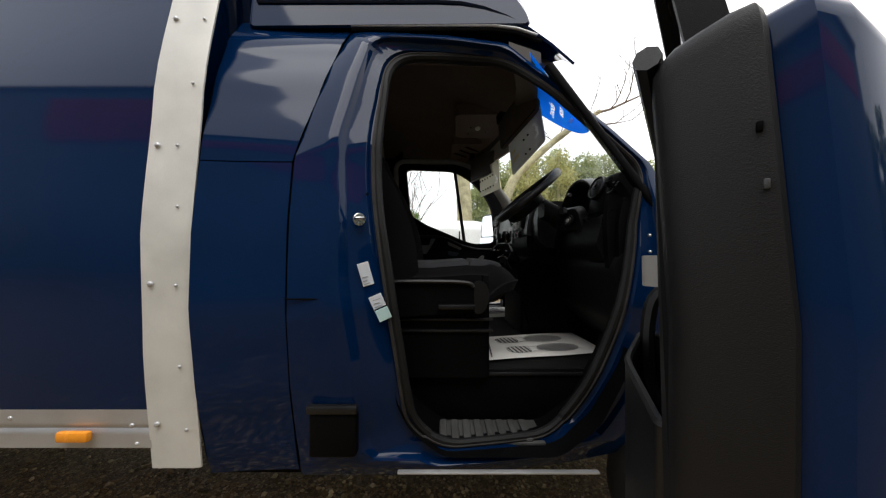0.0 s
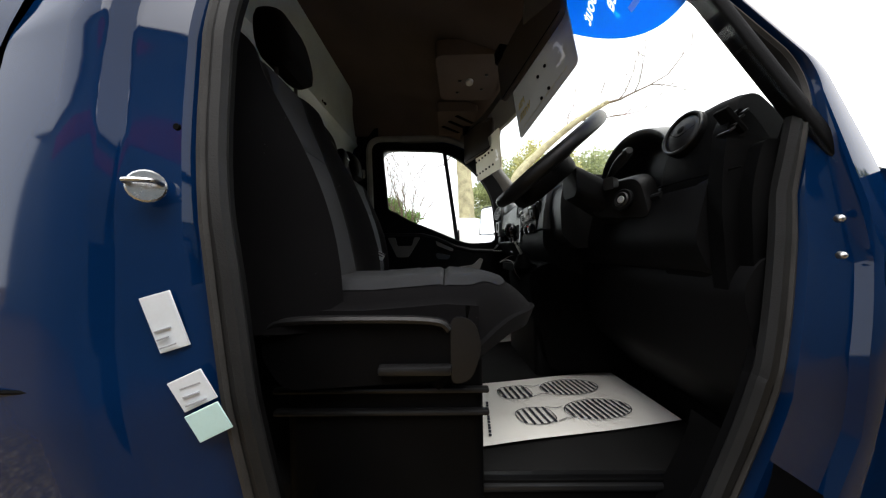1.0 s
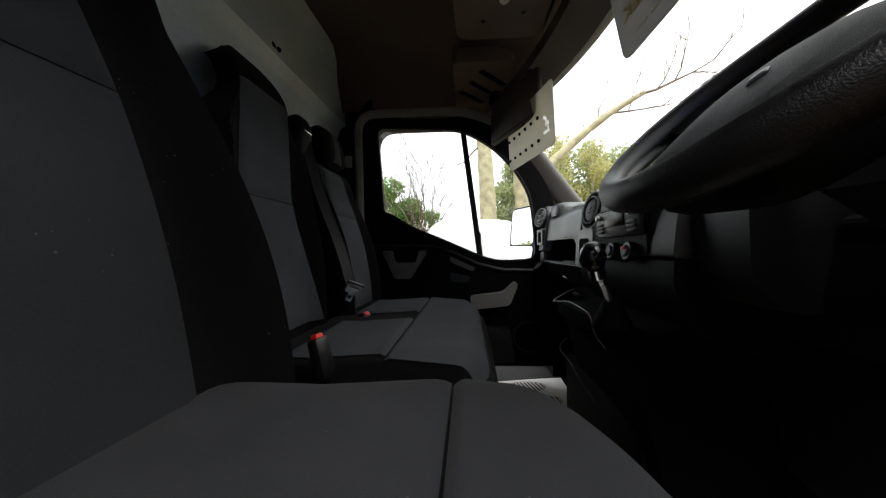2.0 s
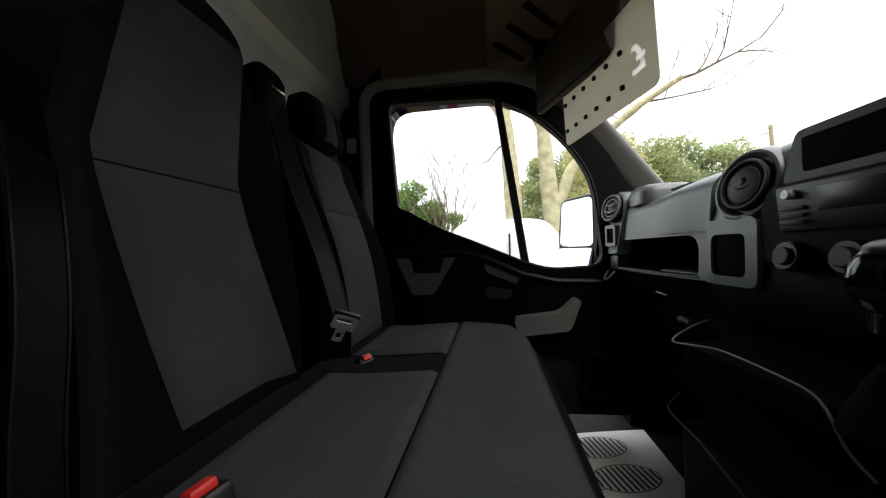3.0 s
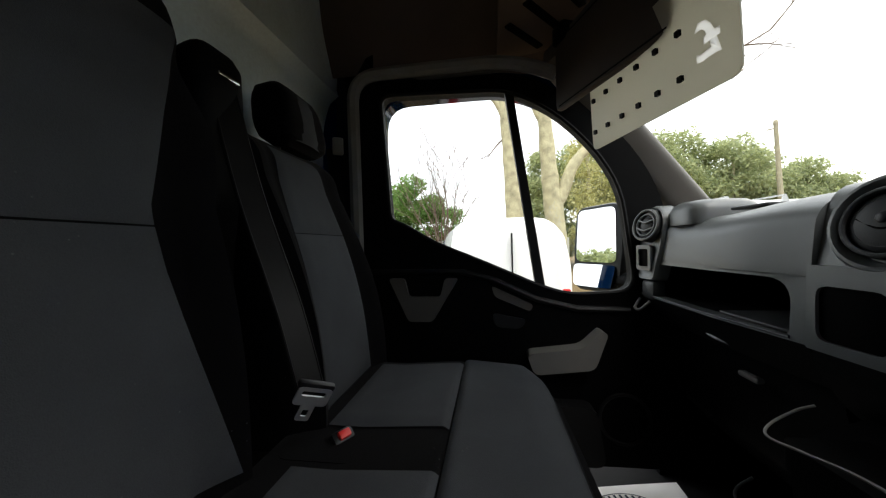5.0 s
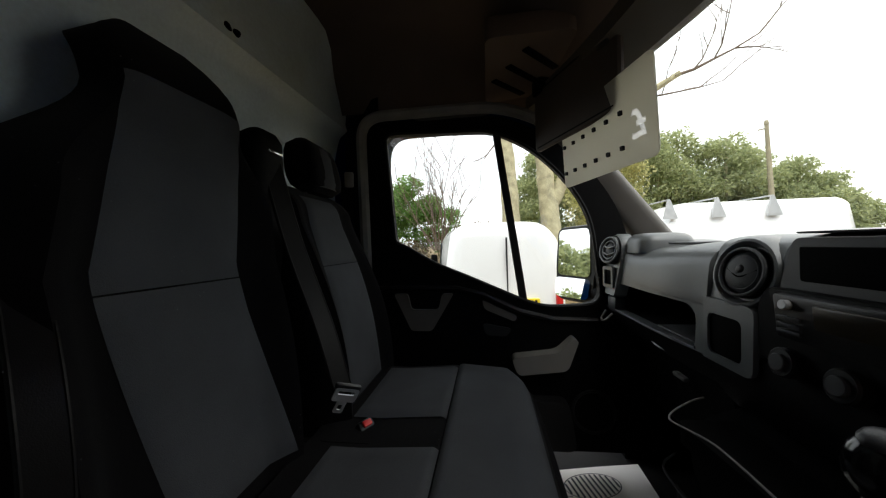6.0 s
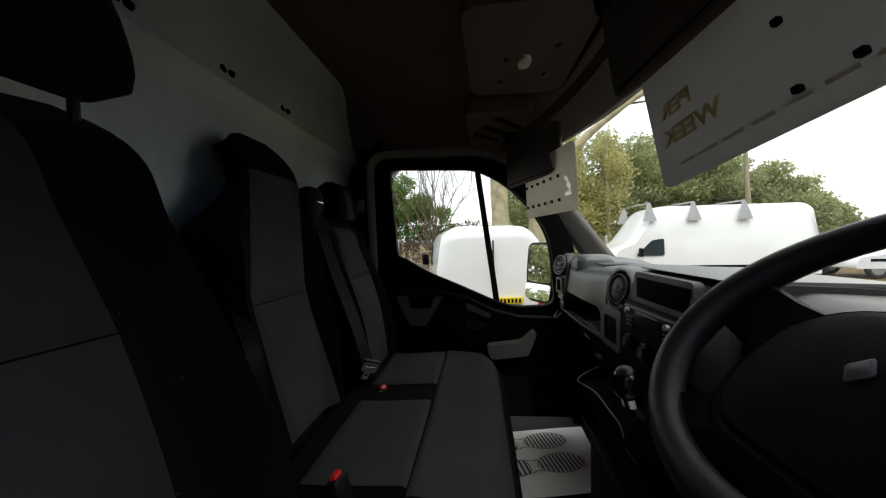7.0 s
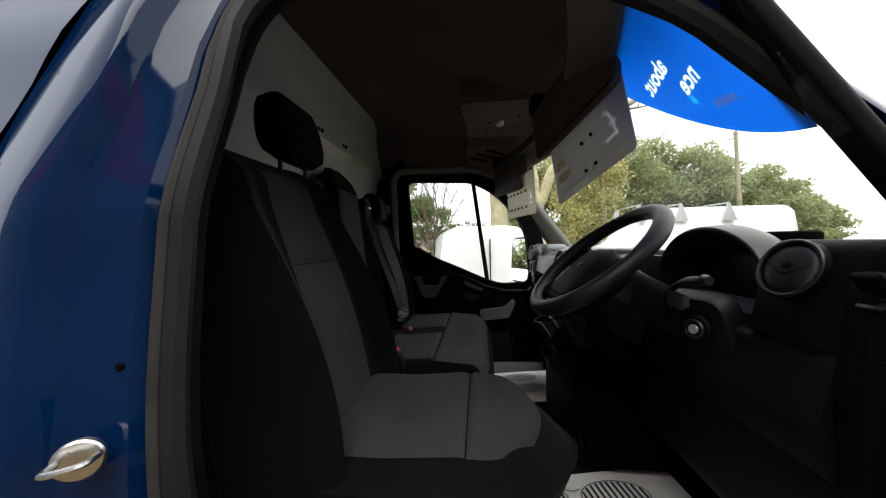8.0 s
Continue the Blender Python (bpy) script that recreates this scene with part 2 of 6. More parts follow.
def _closed_loft(loops):
    bm = bmesh.new()
    rows = [[bm.verts.new(p) for p in lp] for lp in loops]
    n, m = len(rows), len(rows[0])
    for i in range(n):
        a, b = rows[i], rows[(i + 1) % n]
        for k in range(m):
            j = (k + 1) % m
            bm.faces.new((a[k], a[j], b[j], b[k]))
    return bm


def curve_pts(points, n=24):
    """A smooth run of points through the given ones."""
    p = [Vector(q) for q in points]
    p = [p[0] * 2 - p[1]] + p + [p[-1] * 2 - p[-2]]
    out, k = [], len(p) - 3
    for i in range(n + 1):
        s = min(i / n * k, k - 1e-6)
        j, t = int(s), s - int(s)
        a, b, c, d = p[j:j + 4]
        out.append(0.5 * (2 * b + (c - a) * t + (2 * a - 5 * b + 4 * c - d) * t * t + (3 * b - a - 3 * c + d) * t ** 3))
    return out


def disc(centre, axis, r, depth, sides=24, r2=None, bm=None):
    """A short cylinder or cone from centre along axis."""
    a = Vector(axis).normalized()
    u = a.orthogonal().normalized()
    v = a.cross(u)
    c = Vector(centre)
    r2 = r if r2 is None else r2
    e = min(0.12 * r, 0.25 * depth)
    loops = []
    for w, q in ((0, r), (depth - e, r2), (depth, r2 - e)):
        loops.append([c + a * w + (u * math.cos(2 * math.pi * k / sides) + v * math.sin(2 * math.pi * k / sides)) * q for k in range(sides)])
    return join(bm, loft(loops))


def dome(centre, axis, r, h, bm=None, sides=14, rows=4):
    """A low rounded cap, for bolts and knobs."""
    a = Vector(axis).normalized()
    u = a.orthogonal().normalized()
    v = a.cross(u)
    c = Vector(centre)
    loops = []
    for i in range(rows + 1):
        t = i / rows * math.pi / 2 * 0.96
        loops.append([c + a * h * math.sin(t) + (u * math.cos(2 * math.pi * k / sides) + v * math.sin(2 * math.pi * k / sides)) * r * math.cos(t) for k in range(sides)])
    return join(bm, loft(loops))


def grid_sheet(f, nu, nv):
    """A sheet f(s, t) with s and t from 0 to 1."""
    bm = bmesh.new()
    rows = [[bm.verts.new(f(i / nu, j / nv)) for i in range(nu + 1)] for j in range(nv + 1)]
    for a, b in zip(rows, rows[1:]):
        for i in range(nu):
            bm.faces.new((a[i], a[i + 1], b[i + 1], b[i]))
    return bm


def thicken(bm, t):
    """Gives a sheet its thickness."""
    bmesh.ops.recalc_face_normals(bm, faces=bm.faces)
    bmesh.ops.solidify(bm, geom=bm.faces[:], thickness=t)
    return bm


def writing(name, text, size, m, mat, parent=None, depth=0.0006, label="", bold=0.0):
    """Raised lettering in the built-in font, as a mesh."""
    cu = bpy.data.curves.new(name, "FONT")
    cu.body, cu.size, cu.extrude, cu.align_x, cu.align_y = text, size, depth, "CENTER", "CENTER"
    cu.resolution_u = 3
    cu.offset = bold
    tmp = bpy.data.objects.new(name, cu)
    scene.collection.objects.link(tmp)
    me = bpy.data.meshes.new_from_object(tmp.evaluated_get(bpy.context.evaluated_depsgraph_get()))
    bpy.data.objects.remove(tmp)
    me.transform(m)
    me.materials.clear()
    me.materials.append(mat)
    ob = new(name, me)
    if parent:
        ob.parent = parent
    if label:
        tagged(ob, label)
    return ob


def inlay(ob, text, size, m, mat, parent, bold=0.0):
    """Cuts lettering out of a thin sheet and sets a single pale film into the cut."""
    def letters(extrude):
        cu = bpy.data.curves.new("letters", "FONT")
        cu.body, cu.size, cu.extrude, cu.align_x, cu.align_y = text, size, extrude, "CENTER", "CENTER"
        cu.resolution_u, cu.offset = 3, bold
        tmp = bpy.data.objects.new("letters", cu)
        scene.collection.objects.link(tmp)
        me = bpy.data.meshes.new_from_object(tmp.evaluated_get(bpy.context.evaluated_depsgraph_get()))
        bpy.data.objects.remove(tmp)
        me.transform(m)
        me.materials.clear()
        return me
    cutter, blank = bpy.data.objects.new("cutter", letters(0.02)), bpy.data.objects.new("blank", ob.data)
    for q in (cutter, blank):
        scene.collection.objects.link(q)
    cut = blank.modifiers.new("cut", "BOOLEAN")
    cut.object, cut.solver, cut.operation, cut.use_self, cut.use_hole_tolerant = cutter, "EXACT", "DIFFERENCE", True, True
    ob.data = bpy.data.meshes.new_from_object(blank.evaluated_get(bpy.context.evaluated_depsgraph_get()))
    for face_ in ob.data.polygons:
        face_.use_smooth = False
    bpy.data.objects.remove(cutter)
    bpy.data.objects.remove(blank)
    flat = letters(0.0)
    flat.materials.append(mat)
    word = new("lettering", flat)
    word.parent = parent
    return word


# ---------------------------------------------------------------- ground
def gravel_material():
    """Damp golden-brown pebbles of mixed tone, with dark gaps."""
    m = material("gravel", (0.21, 0.135, 0.05), 0.8, 0, 0.5, 1.5, 60, 0, spec=0.25)
    n, l = m.node_tree.nodes, m.node_tree.links
    b = n["Principled BSDF"]
    co, cell, edge = n.new("ShaderNodeTexCoord"), n.new("ShaderNodeTexVoronoi"), n.new("ShaderNodeTexVoronoi")
    edge.feature = "DISTANCE_TO_EDGE"
    tone, gap, bump = n.new("ShaderNodeValToRGB"), n.new("ShaderNodeMapRange"), n.new("ShaderNodeBump")
    for q in (cell, edge):
        q.inputs["Scale"].default_value = 75
        l.new(co.outputs["Object"], q.inputs["Vector"])
    tone.color_ramp.elements[0].color = (0.07, 0.045, 0.018, 1)
    tone.color_ramp.elements[1].color = (0.46, 0.35, 0.18, 1)
    e = tone.color_ramp.elements.new(0.6)
    e.color = (0.26, 0.175, 0.075, 1)
    l.new(cell.outputs["Color"], tone.inputs[0])
    gap.inputs["From Min"].default_value, gap.inputs["From Max"].default_value, gap.inputs["To Min"].default_value = 0.0, 0.10, 0.35
    l.new(edge.outputs["Distance"], gap.inputs["Value"])
    mul = n.new("ShaderNodeMixRGB")
    mul.blend_type, mul.inputs[0].default_value = "MULTIPLY", 1.0
    l.new(tone.outputs[0], mul.inputs[1])
    l.new(gap.outputs[0], mul.inputs[2])
    l.new(mul.outputs[0], b.inputs["Base Color"])
    bump.inputs["Strength"].default_value, bump.inputs["Distance"].default_value = 0.9, 0.01
    l.new(gap.outputs[0], bump.inputs["Height"])
    l.new(bump.outputs[0], b.inputs["Normal"])
    return m


GRAVEL = gravel_material()
ground = part("ground", grid_sheet(lambda s, t: (-300 + 600 * s, -300 + 600 * t, 0), 4, 4), GRAVEL, None)
tagged(ground, "damp brown gravel of the yard", "ground", kind="stuff")


def stones(n, x, spread_x, y, spread_y):
    """Loose stones lying on the gravel beside the van, as one mesh."""
    g = np.random.default_rng(3)
    shape = np.array([(1, 0, 0), (0, 1, 0), (-1, 0, 0), (0, -1, 0), (0, 0, 0.75), (0.5, 0.55, 0.4), (-0.5, 0.5, 0.45), (-0.45, -0.55, 0.4), (0.5, -0.5, 0.45)], float)
    tris = np.array([(0, 5, 8), (5, 4, 8), (0, 1, 5), (1, 6, 5), (5, 6, 4), (1, 2, 6), (2, 7, 6), (6, 7, 4), (2, 3, 7), (3, 8, 7), (7, 8, 4), (3, 0, 8)])
    at = np.stack([g.normal(x, spread_x, n), g.normal(y, spread_y, n), np.zeros(n)], 1)
    size = g.uniform(0.005, 0.016, (n, 1)) * g.uniform(0.7, 1.3, (n, 3))
    a = g.uniform(0, 6.28, n)
    p = shape[None] * size[:, None] * g.uniform(0.8, 1.2, (n, 9, 1))
    c, s = np.cos(a)[:, None], np.sin(a)[:, None]
    p = np.stack([p[..., 0] * c - p[..., 1] * s, p[..., 0] * s + p[..., 1] * c, p[..., 2]], -1) + at[:, None]
    me = bpy.data.meshes.new("gravel_stones")
    me.from_pydata(p.reshape(-1, 3).tolist(), [], (tris[None] + 9 * np.arange(n)[:, None, None]).reshape(-1, 3).tolist())
    m = material("loose_stone", (0.3, 0.2, 0.1), 0.75, 0, 0.2, 30, 200, 0.2, spec=0.3)
    nd, lk = m.node_tree.nodes, m.node_tree.links
    geo, tone = nd.new("ShaderNodeNewGeometry"), nd.new("ShaderNodeValToRGB")
    tone.color_ramp.elements[0].color = (0.10, 0.065, 0.028, 1)
    tone.color_ramp.elements[1].color = (0.62, 0.48, 0.26, 1)
    mid = tone.color_ramp.elements.new(0.55)
    mid.color = (0.33, 0.22, 0.09, 1)
    lk.new(geo.outputs["Random Per Island"], tone.inputs[0])
    lk.new(tone.outputs[0], nd["Principled BSDF"].inputs["Base Color"])
    me.materials.append(m)
    return tagged(new("gravel_stones", me), "loose golden-brown stones on the gravel beside the van", "gravel", kind="stuff")


stones(12000, -0.7, 1.5, 0.75, 0.55)


# ---------------------------------------------------------------- the van's shell
def lerp_table(table, z):
    for (a, p), (b, q) in zip(table, table[1:]):
        if z <= b:
            t = max(0.0, min(1.0, (z - a) / (b - a)))
            t = t * t * (3 - 2 * t) * 0.4 + t * 0.6
            return p + (q - p) * t
    return table[-1][1]


SIDE = [(0.35, 1.17), (0.55, 1.11), (0.8, 1.06), (1.05, 1.035), (1.3, 1.045), (1.6, 1.09), (1.85, 1.155), (2.05, 1.225), (2.18, 1.31), (2.26, 1.42)]


def side_y(z):
    return lerp_table(SIDE, z)


def skin_y(x, z):
    """The driver's flank, which draws in towards the windscreen."""
    return side_y(z) + 0.14 * max(0.0, x / 0.85) ** 1.3


van = thing("box_van", "dark blue box van with pale aluminium trim on gravel", "van")
OPENING = [(-0.215, 2.035), (0.25, 2.025), (0.385, 1.910), (0.765, 1.562), (0.71, 1.15), (0.64, 0.90), (0.53, 0.67), (0.41, 0.53), (0.0, 0.52), (-0.12, 0.61), (-0.175, 1.02), (-0.255, 1.54)]
R_OPEN = [0.12, 0.15, 0.12, 0.06, 0.2, 0.15, 0.1, 0.08, 0.1, 0.1, 0.2, 0.2]
APRON = [(-0.37, 2.16), (0.25, 2.085), (0.405, 1.935), (0.805, 1.575), (1.00, 1.15), (1.00, 0.80), (0.80, 0.45), (0.45, 0.42), (-0.1, 0.42), (-0.518, 0.42), (-0.519, 1.0), (-0.515, 1.56)]


def finer(outline, k=3):
    """More points along a closed outline."""
    n = len(outline)
    return [tuple(outline[i][j] + (outline[(i + 1) % n][j] - outline[i][j]) * q / k for j in (0, 1)) for i in range(n) for q in range(k)]


op, ap = finer(rounded(OPENING, R_OPEN, 6)), finer(rounded(APRON, 0.02, 6))


def mixed(a, b, t):
    return [(p[0] + (q[0] - p[0]) * t, p[1] + (q[1] - p[1]) * t) for p, q in zip(a, b)]


def slim(x, z):
    """The frame is shallower along the windscreen pillar."""
    return 1 - 0.62 * max(0.0, min(1.0, (x - 0.15) / 0.3)) * max(0.0, min(1.0, (z - 1.35) / 0.15))


def flank(outline, w):
    return [(x, skin_y(x, z) + w * slim(x, z), z) for x, z in outline]


# the flank round the door opening: outer skin, shoulder and the step inside the door
loops = [flank(ap, 0.012), flank(mixed(op, ap, 0.62), 0.0), flank(mixed(op, ap, 0.46), 0.0), flank(mixed(op, ap, 0.42), 0.006), flank(mixed(op, ap, 0.385), 0.026), flank(mixed(op, ap, 0.35), 0.032), flank(mixed(op, ap, 0.12), 0.046), flank(mixed(op, ap, 0.08), 0.060), flank(op, 0.064)]
part("side_panel", loft(loops, caps=False), PAINT, van, "glossy dark blue side panel")
loops = [flank(op, 0.062), flank(mixed(op, ap, -0.02), 0.070), flank(mixed(op, ap, -0.02), 0.085)]
part("door_frame", loft(loops, caps=False), PAINT_IN, van)
seal_path = [(x, skin_y(x, z) + 0.066 * slim(x, z), z) for x, z in mixed(op, ap, -0.02)]
loops = [flank(mixed(op, ap, -0.02), 0.085), flank(mixed(op, ap, -0.03), 0.10), flank(mixed(op, ap, 0.06), 0.125)]
part("inner_frame", loft(loops, caps=False), BLACK, van)
part("door_seal", tube(seal_path, 0.016, 8, closed=True), RUBBER, van, "black rubber door seal")
part("seal_lip", tube([(x, y - 0.012, z) for x, y, z in [(x, skin_y(x, z) + 0.066 * slim(x, z), z) for x, z in mixed(op, ap, 0.03)]], 0.007, 6, closed=True), RUBBER_LIT, van, "rubber lip of the door seal, coloured lighter as if lit")

# the panels between the door and the box
def rear_x(z):
    return -0.522 + (0.152 * (z - 1.56) / 0.60 + 0.003 if z > 1.56 else 0.0)


for z0, z1 in ((1.553, 2.30), (0.45, 1.549)):
    part("rear_panel", grid_sheet(lambda s, t: (-0.825 + (rear_x(z0 + (z1 - z0) * t) + 0.825) * s, side_y(z0 + (z1 - z0) * t) + 0.010 - 0.02 * (1 - s) ** 2, z0 + (z1 - z0) * t), 8, 18), PAINT, van, "glossy dark blue filler panel")
part("panel_gap", grid_sheet(lambda s, t: (-0.86 + (rear_x(0.42 + 1.9 * t) + 0.87) * s, side_y(0.42 + 1.9 * t) + 0.026, 0.42 + 1.9 * t), 4, 24), VOID, van)
part("panel_seam", tube([(x, side_y(1.085) + 0.004, 1.085) for x in (-0.52, -0.46, -0.40, -0.355)], 0.003, 6), VOID, van)
part("sill_trim", box(-0.16, 0.55, 1.105, 1.125, 0.461, 0.468, 0.003), ALU, van, "bright strip under the sill")
# Solid black block stands for the shade of a recess below the lip.
part("steps_vent", box(-0.45, -0.29, 1.055, 1.10, 0.55, 0.70, 0.012), BLACK, van, "black block standing for a shaded recess in the flank")
part("vent_lip", box(-0.455, -0.285, 1.045, 1.075, 0.70, 0.728, 0.008), BLACK_SOFT, van)

# striker, stickers
striker = part("door_striker", disc((-0.285, side_y(1.35) + 0.022, 1.35), (0.75, -1, 0), 0.022, 0.008, 20), STEEL, van, "brassy steel door striker")
SY = side_y(1.35) + 0.008
part("striker_loop", tube(curve_pts([(-0.294, SY - 0.002, 1.352), (-0.284, SY - 0.018, 1.353), (-0.262, SY - 0.004, 1.354), (-0.266, SY + 0.016, 1.353)], 10), 0.0035, 8), STEEL, striker)
part("inner_hole", disc((-0.262, side_y(1.45) + 0.030, 1.44), (0, -1, 0), 0.005, 0.004, 10), VOID, van)


def sticker(name, mat_, u, v, w, h, tilt, label):
    m = pose(u, side_y(v) + 0.033, v, 90, 0, 25) @ pose(0, 0, 0, 0, 0, tilt)
    return part(name, moved(box(-w / 2, w / 2, -h / 2, h / 2, -0.001, 0.0015, 0.0006, 1), m @ pose(0, 0, 0, 0, -14, 0)), mat_, van, label)


st = sticker("sticker", STICKER, -0.262, 1.165, 0.038, 0.080, 16, "white tyre pressure sticker with small print")
st2 = sticker("sticker", STICKER, -0.222, 1.073, 0.044, 0.046, 24, "white sticker with small print")
sticker("sticker", STICKER_GREEN, -0.201, 1.030, 0.044, 0.042, 24, "mint green plastic sticker")

for u, w_, n0 in ((-0.264, 0.020, 1.155), (-0.224, 0.026, 1.080)):
    for q in range(3):
        z = n0 - 0.011 * q
        m_ = pose(u + 0.004 * q, side_y(z) + 0.0315, z, 90, 0, 25) @ pose(0, 0, 0, 0, 0, 18)
        part("print_bar", moved(box(-w_ / 2, w_ / 2 - 0.006 * (q % 2), -0.0011, 0.0011, -0.001, 0.0018, 0), m_ @ pose(0, 0, 0, 0, -14, 0)), PRINT_GREY, st if n0 > 1.1 else st2)

# roof of the cab, with the wind deflector over it
def roof_z(x, y):
    side_fall = abs((y - 2.21) / 0.94)
    return 2.42 - 0.22 * side_fall ** 4 - max(0, x - 0.0) ** 2 * 0.9


part("roof", thicken(grid_sheet(lambda s, t: (-0.75 + 1.28 * s, 1.27 + 1.88 * t, roof_z(-0.75 + 1.28 * s, 1.27 + 1.88 * t) + 0.05), 14, 16), 0.01), PAINT, van)
part("roof_gutter", tube([(x, side_y(2.13) - 0.004, 2.150 - max(0, x - 0.2) ** 2 * 1.2) for x in (-0.37, -0.2, 0, 0.2, 0.3, 0.38)], 0.006, 8), ALU, van)
# Black tube drawn in for the shadow line below the gutter.
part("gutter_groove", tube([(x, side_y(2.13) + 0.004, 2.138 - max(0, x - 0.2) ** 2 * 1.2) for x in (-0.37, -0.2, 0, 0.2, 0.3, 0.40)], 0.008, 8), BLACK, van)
defl = rounded([(-0.78, 2.16), (-0.78, 3.02), (-0.55, 3.02), (0.16, 2.46), (0.33, 2.24), (0.36, 2.17)], [0.02, 0.1, 0.2, 0.25, 0.08, 0.03], 6)
part("wind_deflector", loft([[(-0.3 + (x + 0.3) * k, y + 0.16 * max(0, z - 2.2), z0 + (z - 2.17) * (3.02 - z0) / 0.85) for x, z in defl] for y, k, z0 in ((1.268, 0.985, 2.155), (1.28, 1.0, 2.15), (1.45, 1.0, 2.40), (1.6, 1.03, 2.50), (2.4, 1.03, 2.50), (2.72, 1.0, 2.50))]), PAINT, van, "blue roof wind deflector")

# passenger's flank, nose and rear closing walls
far_open = rounded([(-0.38, 2.04), (0.12, 2.04), (0.33, 1.93), (0.70, 1.50), (0.72, 1.1), (0.62, 0.72), (-0.30, 0.70), (-0.40, 1.1)], [0.1, 0.15, 0.2, 0.1, 0.1, 0.1, 0.1, 0.2], 5)
far_out = rounded([(-0.75, 2.4), (0.20, 2.36), (0.40, 2.02), (0.78, 1.50), (1.0, 1.2), (1.1, 0.42), (-0.75, 0.42), (-0.75, 1.1)], 0.02, 5)
part("far_side_panel", loft([[(x, 3.17, z) for x, z in far_out], [(x, 3.17, z) for x, z in far_open], [(x, 3.10, z) for x, z in far_open], [(x, 3.10, z) for x, z in far_out]], caps=False), PAINT, van)
part("bonnet", loft([[(x, y, z) for x, z in ((0.95, 1.40), (1.5, 1.22), (1.75, 1.0), (1.8, 0.45), (0.98, 0.45))] for y in (1.12, 1.3, 2.0, 2.85, 3.1)]), PAINT, van, "blue bonnet")
part("rear_bulkhead_wall", box(-0.80, -0.74, 1.46, 3.0, 0.45, 2.9, 0.01), PAINT, van)

# the box behind the cab
BOX_X0, BOX_X1 = -4.6, -0.93


def flat_y(z):
    return lerp_table([(0.4, 1.10), (0.9, 1.06), (1.3, 1.05), (1.8, 1.10), (2.4, 1.22), (3.1, 1.40)], z)


box_cut = [(flat_y(0.62 + 2.46 * q / 30), 0.62 + 2.46 * q / 30) for q in range(31)] + [(1.50, 3.12), (3.05, 3.12), (3.14, 3.05), (3.14, 0.62)]
part("box_body", loft([[(x, y, z) for y, z in box_cut] for x in (BOX_X0, -3.0, -2.0, BOX_X1)]), PAINT, van, "glossy dark blue box body")
part("box_front", box(BOX_X1 - 0.02, -0.81, 1.45, 3.05, 0.55, 3.02, 0.02), PAINT, van)
part("corner_trim", thicken(grid_sheet(lambda s, t: (-0.995 + 0.165 * s, flat_y(0.5 + 2.6 * t) - 0.010 + 0.03 * max(0, s - 0.85), 0.5 + 2.6 * t), 6, 26), -0.008), TRIM_WHITE, van, "pale aluminium corner trim with bolts")
part("side_rail", thicken(grid_sheet(lambda s, t: (BOX_X0 + (BOX_X1 - 0.06 - BOX_X0) * s, flat_y(0.58) - 0.012 + (0.006 if 0.45 < t < 0.55 else 0), 0.575 + 0.13 * t), 4, 12), -0.02), ALU, van, "aluminium side rail")
for x, z in ((-0.962, 1.60), (-0.962, 1.135), (-0.962, 2.08), (-0.962, 0.66)):
    part("bolt", dome((x, flat_y(z) - 0.014, z), (0, -1, 0), 0.010, 0.007), ALU, van)
for x, z in ((-0.895, 1.60), (-0.875, 1.39), (-0.878, 1.13), (-0.872, 0.86), (-0.865, 0.64), (-0.86, 1.82), (-0.86, 2.08)):
    part("rivet", dome((x, flat_y(z) - 0.014, z), (0, -1, 0), 0.006, 0.005), ALU, van)
for x, z in ((-1.03, 0.665), (-1.02, 0.60), (-1.43, 0.69), (-1.9, 0.69)):
    part("rivet", dome((x, flat_y(z) - 0.030, z), (0, -1, 0), 0.008, 0.005), ALU, van)
part("marker_lamp", moved(box(-0.055, 0.055, -0.012, 0.012, -0.018, 0.018, 0.010), pose(-1.23, flat_y(0.6) - 0.03, 0.625)), AMBER, van, "amber side marker lamp")


def wheel(x, y):
    w = part("wheel", tube([(x + 0.29 * math.cos(a), y, 0.34 + 0.29 * math.sin(a)) for a in [k * math.pi / 16 for k in range(32)]], 0.09, 10, closed=True), RUBBER, van, "black van wheel")
    part("rim", disc((x, y - 0.08, 0.34), (0, 1, 0), 0.23, 0.1), ALU, w)


for x, y in ((1.05, 1.28), (1.05, 2.8), (-3.2, 1.35), (-3.2, 2.8)):
    wheel(x, y)

# ---------------------------------------------------------------- the cab's inside
floor = part("floor", box(-0.72, 1.05, 1.40, 3.12, 0.60, 0.705, 0.01), FLOOR, None)
tagged(floor, "black rubber cab floor", "floor", kind="structure")
# the step well under the driver's door
wp = rounded([(-0.17, 0.90), (-0.17, 0.70), (-0.12, 0.60), (0.0, 0.505), (0.42, 0.505), (0.56, 0.61), (0.68, 0.84), (0.70, 1.0)], 0.04, 3)[4:-4]
well = part("step_well", loft([[(x, y, z) for x, z in wp] for y in (1.13, 1.24, 1.39)], closed=False, caps=False), BLACK, None)
tagged(well, "black plastic step well below the driver's door", "step", kind="structure")
part("step_back", box(-0.2, 0.75, 1.385, 1.405, 0.5, 0.72, 0.004), BLACK, well)
part("step_edge", box(-0.22, 0.80, 1.375, 1.43, 0.695, 0.713, 0.008), BLACK_SOFT, well)
TREAD = material("worn_step_plastic", (0.05, 0.05, 0.048), 0.55, 0, 0.35, 8, 300, 0.3)
part("tread", box(-0.03, 0.39, 1.195, 1.36, 0.505, 0.518, 0.005), TREAD, well, "worn grey step tread")
